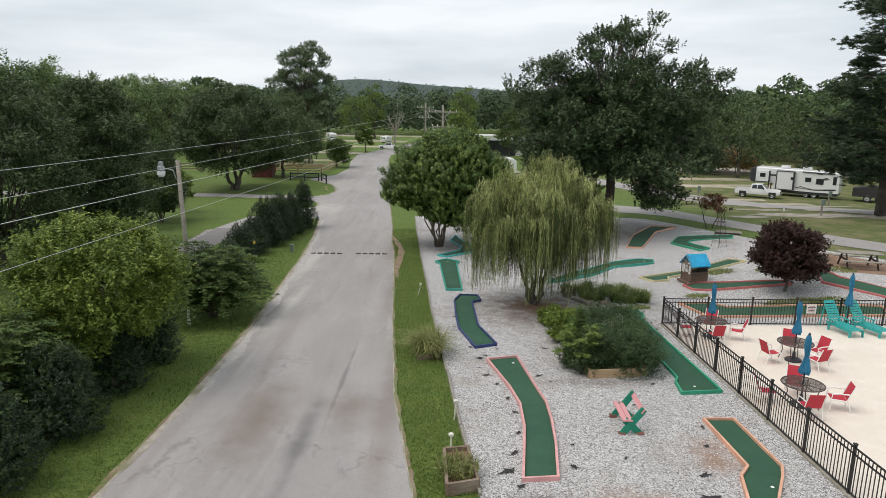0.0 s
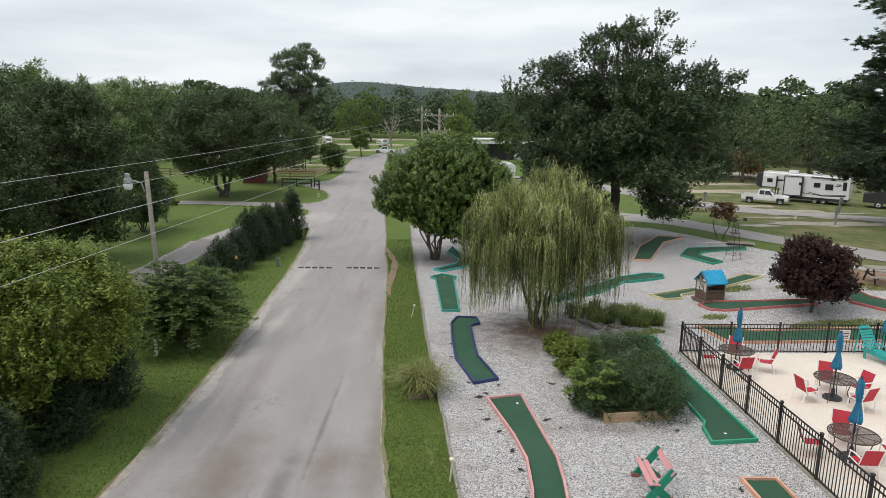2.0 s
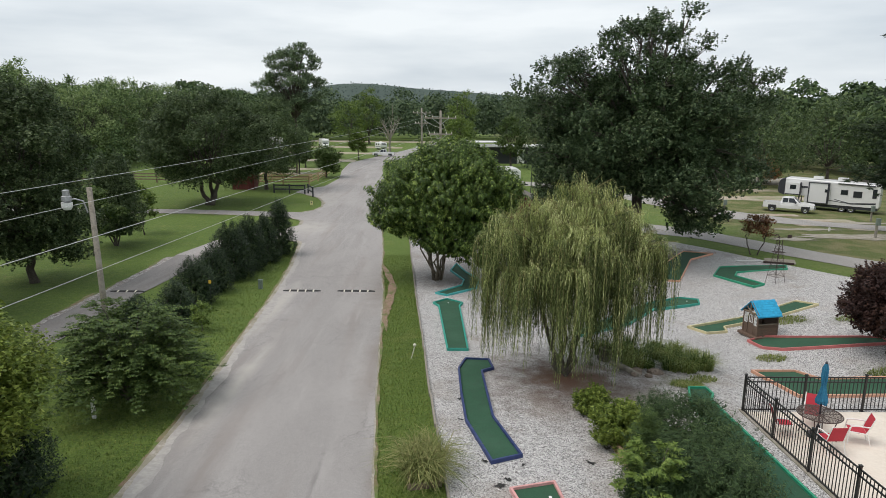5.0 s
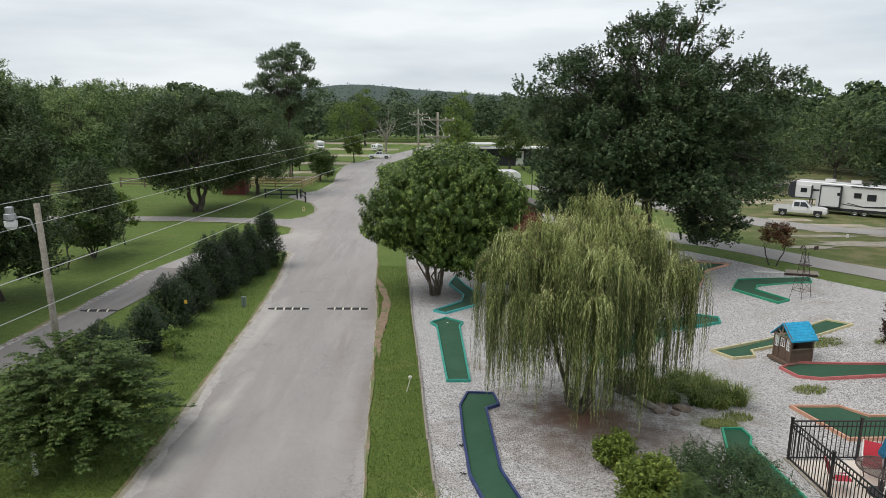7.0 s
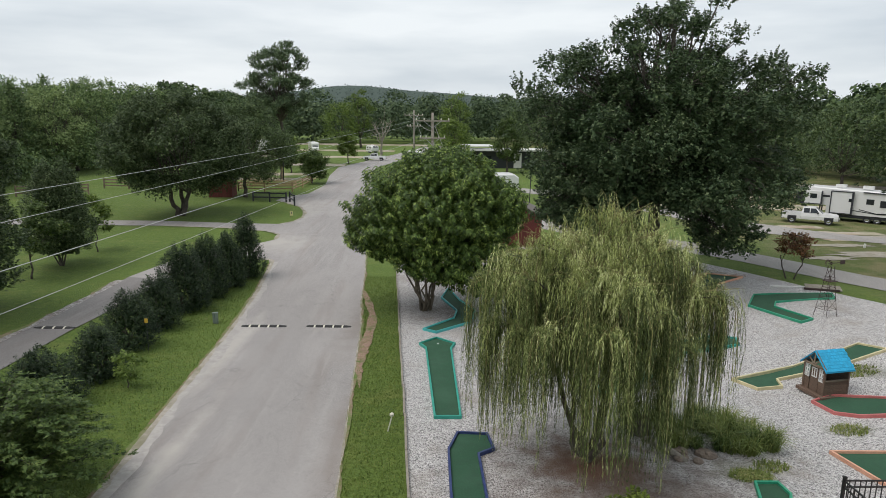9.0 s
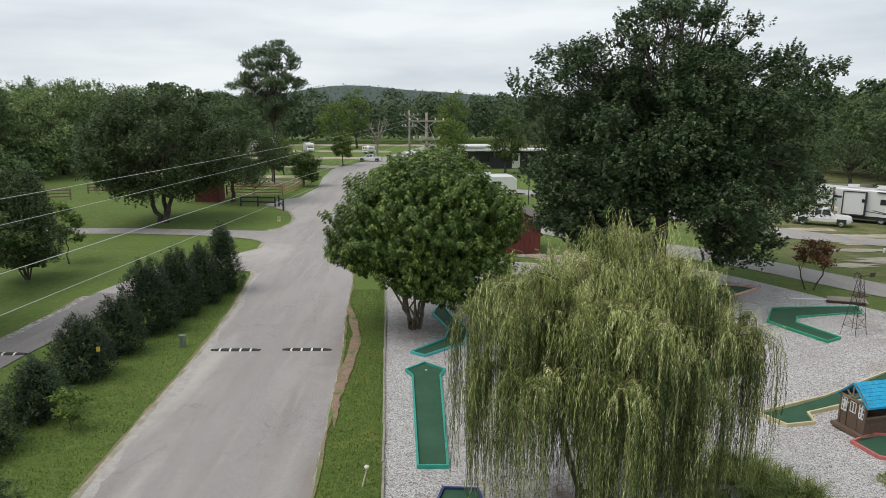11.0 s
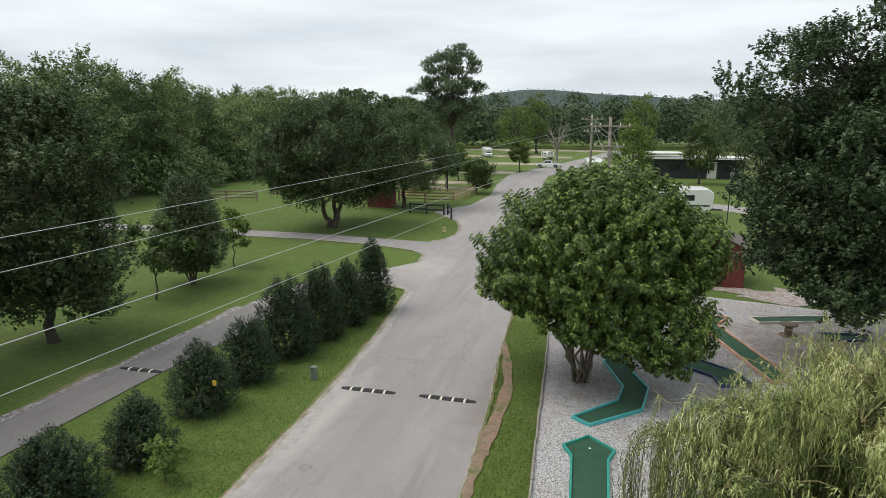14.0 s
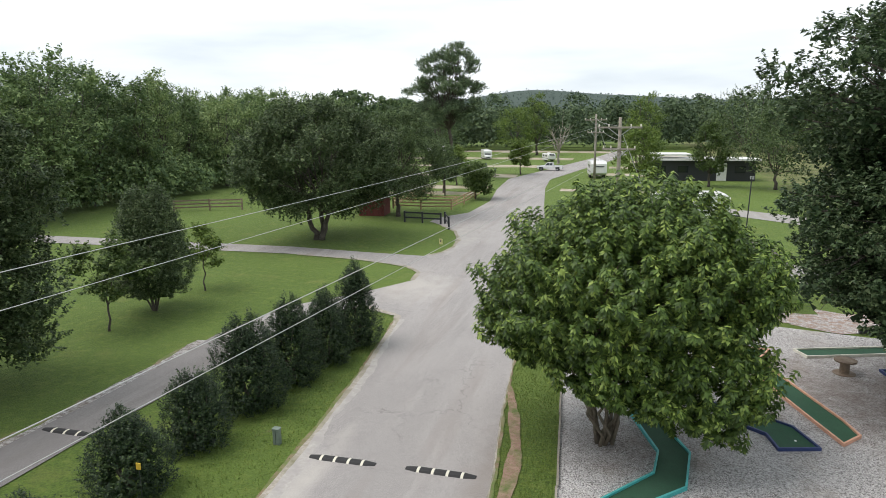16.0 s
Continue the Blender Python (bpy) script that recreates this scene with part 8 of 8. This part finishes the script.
for x, y in ((29.7, 48.2), (32.3, 81.3), (37.5, 60.5), (26.5, 64.0), (-17, 108), (-16.5, 121), (-20, 132), (2, 104), (3, 114)):
    upright("power_pedestal", "grey campsite power pedestal on a post", "power pedestal", x, y, [("post", Geo().box(0, 0, 0.5, 0.12, 0.12, 1.1), M_GREY), ("box", Geo().box(0, -0.1, 1.1, 0.28, 0.2, 0.45, bevel=0.03), M_BOXGREEN)], "campsite pedestals")
upright("survey_tape", "small white pipe ends in the grass", "marker", 28.6, 51.5, [("stub", Geo().tube([(0, 0, 0), (0, 0, 0.25)], 0.07, 8), M_WHITE)])

# campground trees
for k, (x, y, h, r, m, lab) in enumerate([(-13.9, 93.6, 4.0, 1.9, L_MID, "small bushy tree at the split-rail fence"), (-18.9, 98.8, 5.5, 1.9, L_DARK, "small dark tree inside the rail fence"), (-19.5, 108, 5.2, 1.3, L_LIGHT, "slim light green tree at the campsites"), (-13.4, 126, 5.6, 1.7, L_LIGHT, "light green young tree at the campsites"), (-17.0, 180, 15.0, 3.6, L_LIGHT, "tall pale green tree at the campsites"), (-21.5, 176, 11.5, 5.0, L_LIGHT, "pale green tree at the campsites"), (5.6, 140, 13.5, 3.6, L_LIGHT, "tall pale green tree behind the power pole"), (3.8, 108, 8.0, 3.0, L_LIGHT, "light green tree behind the power pole"), (12.6, 112, 8.5, 2.4, L_MID, "narrow green tree before the dark building"), (20.0, 110, 10.0, 5.0, L_DARK, "dark tree beside the building"), (22.0, 140, 14.0, 7.0, L_DARK, "large dark tree at the woods' edge"), (-33.0, 150, 14.5, 5.5, L_DARK, "round dark tree at the woods' edge"), (40.2, 86.0, 10.5, 6.0, L_DARK, "dark round tree behind the trailers"), (36.5, 90.0, 4.6, 2.6, L_LIGHT, "small yellow-green tree behind the lane"), (42.5, 92.0, 2.6, 3.2, L_ORANGE, "low orange-brown brush behind the trailers"), (38.6, 94.0, 2.2, 2.4, L_ORANGE, "low orange-brown brush behind the trailers"), (52.0, 92.0, 11, 6.0, L_DARK, "dark tree behind the trailers"), (30.0, 104.0, 11, 5.5, L_MID, "green tree at the campground's edge")]):
    tree("camp_tree", lab, "tree", x, y, h, r, 1.0 if h > 5 else 0.7, m, 400 + k, lobes=14, lobe=r * 0.48, clumps=int(300 + 75 * r), per=16, leaf=0.17, aspect=0.7, clump_r=0.42, twigs=1, trunk=0.02 * h, shape="egg" if h / r > 3 else "round")
dead = thing("dead_tree", "bare grey dead tree before the woods", "tree", "", -9.6, 150)
g = Geo()
q = np.random.default_rng(6)
g.tube(limb_path(q, (0, 0, -0.2), (0.2, 0, 3.0), 5, 0), [0.3, 0.26, 0.22, 0.2, 0.16], 8)
for k in range(11):
    a = k * 2.4
    e = (math.cos(a) * q.uniform(1, 3.2), math.sin(a) * q.uniform(1, 3), q.uniform(4.5, 7.5))
    P = limb_path(q, (0.2, 0, 2.2 + 0.08 * k), e, 6, 0.2)
    g.tube(P, [0.13, 0.1, 0.08, 0.06, 0.04, 0.02], 5, False)
    for j in range(3):
        g.tube(limb_path(q, P[2 + j], P[2 + j] + q.normal(size=3) * 0.9 + np.array([0, 0, 0.7]), 4, 0.1), [0.05, 0.035, 0.025, 0.01], 4, False)
part("trunk", g, M_GREY, dead)

for k, (x, y, rx, ry) in enumerate(((30.0, 48.6, 5.0, 1.1), (36.5, 47.6, 3.0, 1.2), (27.6, 52.5, 2.6, 0.8), (35.0, 58.8, 4.5, 0.7), (24.0, 47.5, 1.6, 0.5), (21.2, 30.6, 1.9, 1.9))):
    sheet("bare_soil", patch_outline(x, y, rx, ry, 360 + k), 0.024, M_DUST, "bare stony soil patch in the dry grass", "ground patch", 1.0)
# dry grass strip behind the trailers
sheet("dry_field", [(28, 92), (62, 86), (66, 96), (30, 102)], 0.02, M_DUST, "dry tan grass strip behind the trailers", "field", 4.0)

# ---- loose stones on the gravel court ----
def inside(x, y, o):
    """Which points lie within an outline."""
    hit = np.zeros(len(x), bool)
    for (ax, ay), (bx, by) in zip(o, o[1:] + o[:1]):
        if ay != by:
            hit ^= ((ay > y) != (by > y)) & (x < (bx - ax) * (y - ay) / (by - ay) + ax)
    return hit


def loose_stones(n):
    q = np.random.default_rng(71)
    y = 9.5 + 30.0 * q.uniform(0, 1, n) ** 1.6
    lo = np.interp(y, [p[1] for p in EDGE], [p[0] for p in EDGE]) + 0.06
    hi = np.where(y < 23.2, 9.0, 19.5)
    x = lo + (hi - lo) * q.uniform(0, 1, n)
    keep = np.ones(n, bool)
    for o, rim, label, cup in GREENS:
        cx, cy = np.mean([p[0] for p in o]), np.mean([p[1] for p in o])
        keep &= ~inside(x, y, [(cx + (a - cx) * 1.02 + 0.08 * np.sign(a - cx), cy + (b - cy) * 1.01 + 0.06 * np.sign(b - cy)) for a, b in o])
    keep &= ~inside(x, y, [(4.9, 16.7), (7.0, 16.9), (7.0, 21.1), (4.9, 21.0)])
    keep &= (x - 5.1) ** 2 + (y - 24.6) ** 2 > 6.5
    x, y = x[keep], y[keep]
    m = len(x)
    z = np.array([ground_z(a, b) for a, b in zip(x, y)]) + 0.028
    r = q.uniform(0.011, 0.024, (m, 1, 1)) * (1 + 0.25 * (q.random((m, 1, 1)) > 0.93))
    base = np.array([(1, 0, 0), (0, 1, 0), (-1, 0, 0), (0, -1, 0), (0, 0, 0.7)], float)
    v = base[None] * r * q.uniform(0.65, 1.25, (m, 5, 1))
    a = q.uniform(0, 6.2832, m)
    ca, sa = np.cos(a)[:, None], np.sin(a)[:, None]
    v = np.stack([v[..., 0] * ca - v[..., 1] * sa, v[..., 0] * sa + v[..., 1] * ca, v[..., 2]], -1) + np.stack([x, y, z], 1)[:, None]
    g = bpy.data.meshes.new("loose_stones")
    g.from_pydata(v.reshape(-1, 3).tolist(), [], [(k * 5 + s, k * 5 + (s + 1) % 4, k * 5 + 4) for k in range(m) for s in range(4)])
    g.materials.append(material("crushed_stone", (0.56, 0.545, 0.53), 0.9, (20.0, (0.42, 0.405, 0.39)), None, 0.0, 60, 0.0, 0.0, 0.55))
    return tagged(new("loose_stones", g), "loose white and grey crushed stones on the gravel", "gravel", kind="stuff")


loose_stones(32000)

# ---- lawn blades along the verges ----
lr = np.random.default_rng(55)


def lawn(name, label, n, xf, ylo, yhi, length):
    y = ylo + (yhi - ylo) * lr.uniform(0, 1, n) ** 1.4
    u = lr.uniform(0, 1, n)
    lo, hi = xf(y)
    x = lo + (hi - lo) * u
    z = np.array([ground_z(a, b) for a, b in zip(x, y)])
    return tagged(new(name, blades(name, lr, np.stack([x, y, z], 1), length, 0.018, 1.0, L_LAWN)), label, "grass", kind="stuff")


yr = [p[1] for p in ROAD_R[1:8]]
xr = [p[0] for p in ROAD_R[1:8]]
lawn("verge_grass", "short mown grass between road and gravel", 21000, lambda y: (np.interp(y, yr, xr) + 0.08, np.interp(y, [p[1] for p in EDGE], [p[0] for p in EDGE]) - 0.06), 8.0, 46.0, 0.07)
yl = [2, 10, 15.5, 21.7, 28.6, 36, 43, 49.8]
xl = [-5.72, -5.74, -5.75, -6.0, -6.5, -7.05, -7.7, -8.57]
lawn("bank_grass", "mown grass on the bank below the hollies", 24000, lambda y: (np.interp(y, yl, xl) - 3.6, np.interp(y, yl, xl) - 0.08), 8.0, 50.0, 0.08)


# the plan above is drawn in units of UNIT metres: bring every thing to its true size
for ob in list(scene.objects):
    if ob.parent is None and ob.type in {"MESH", "EMPTY"}:
        ob.matrix_basis = Matrix.Scale(UNIT, 4) @ ob.matrix_basis
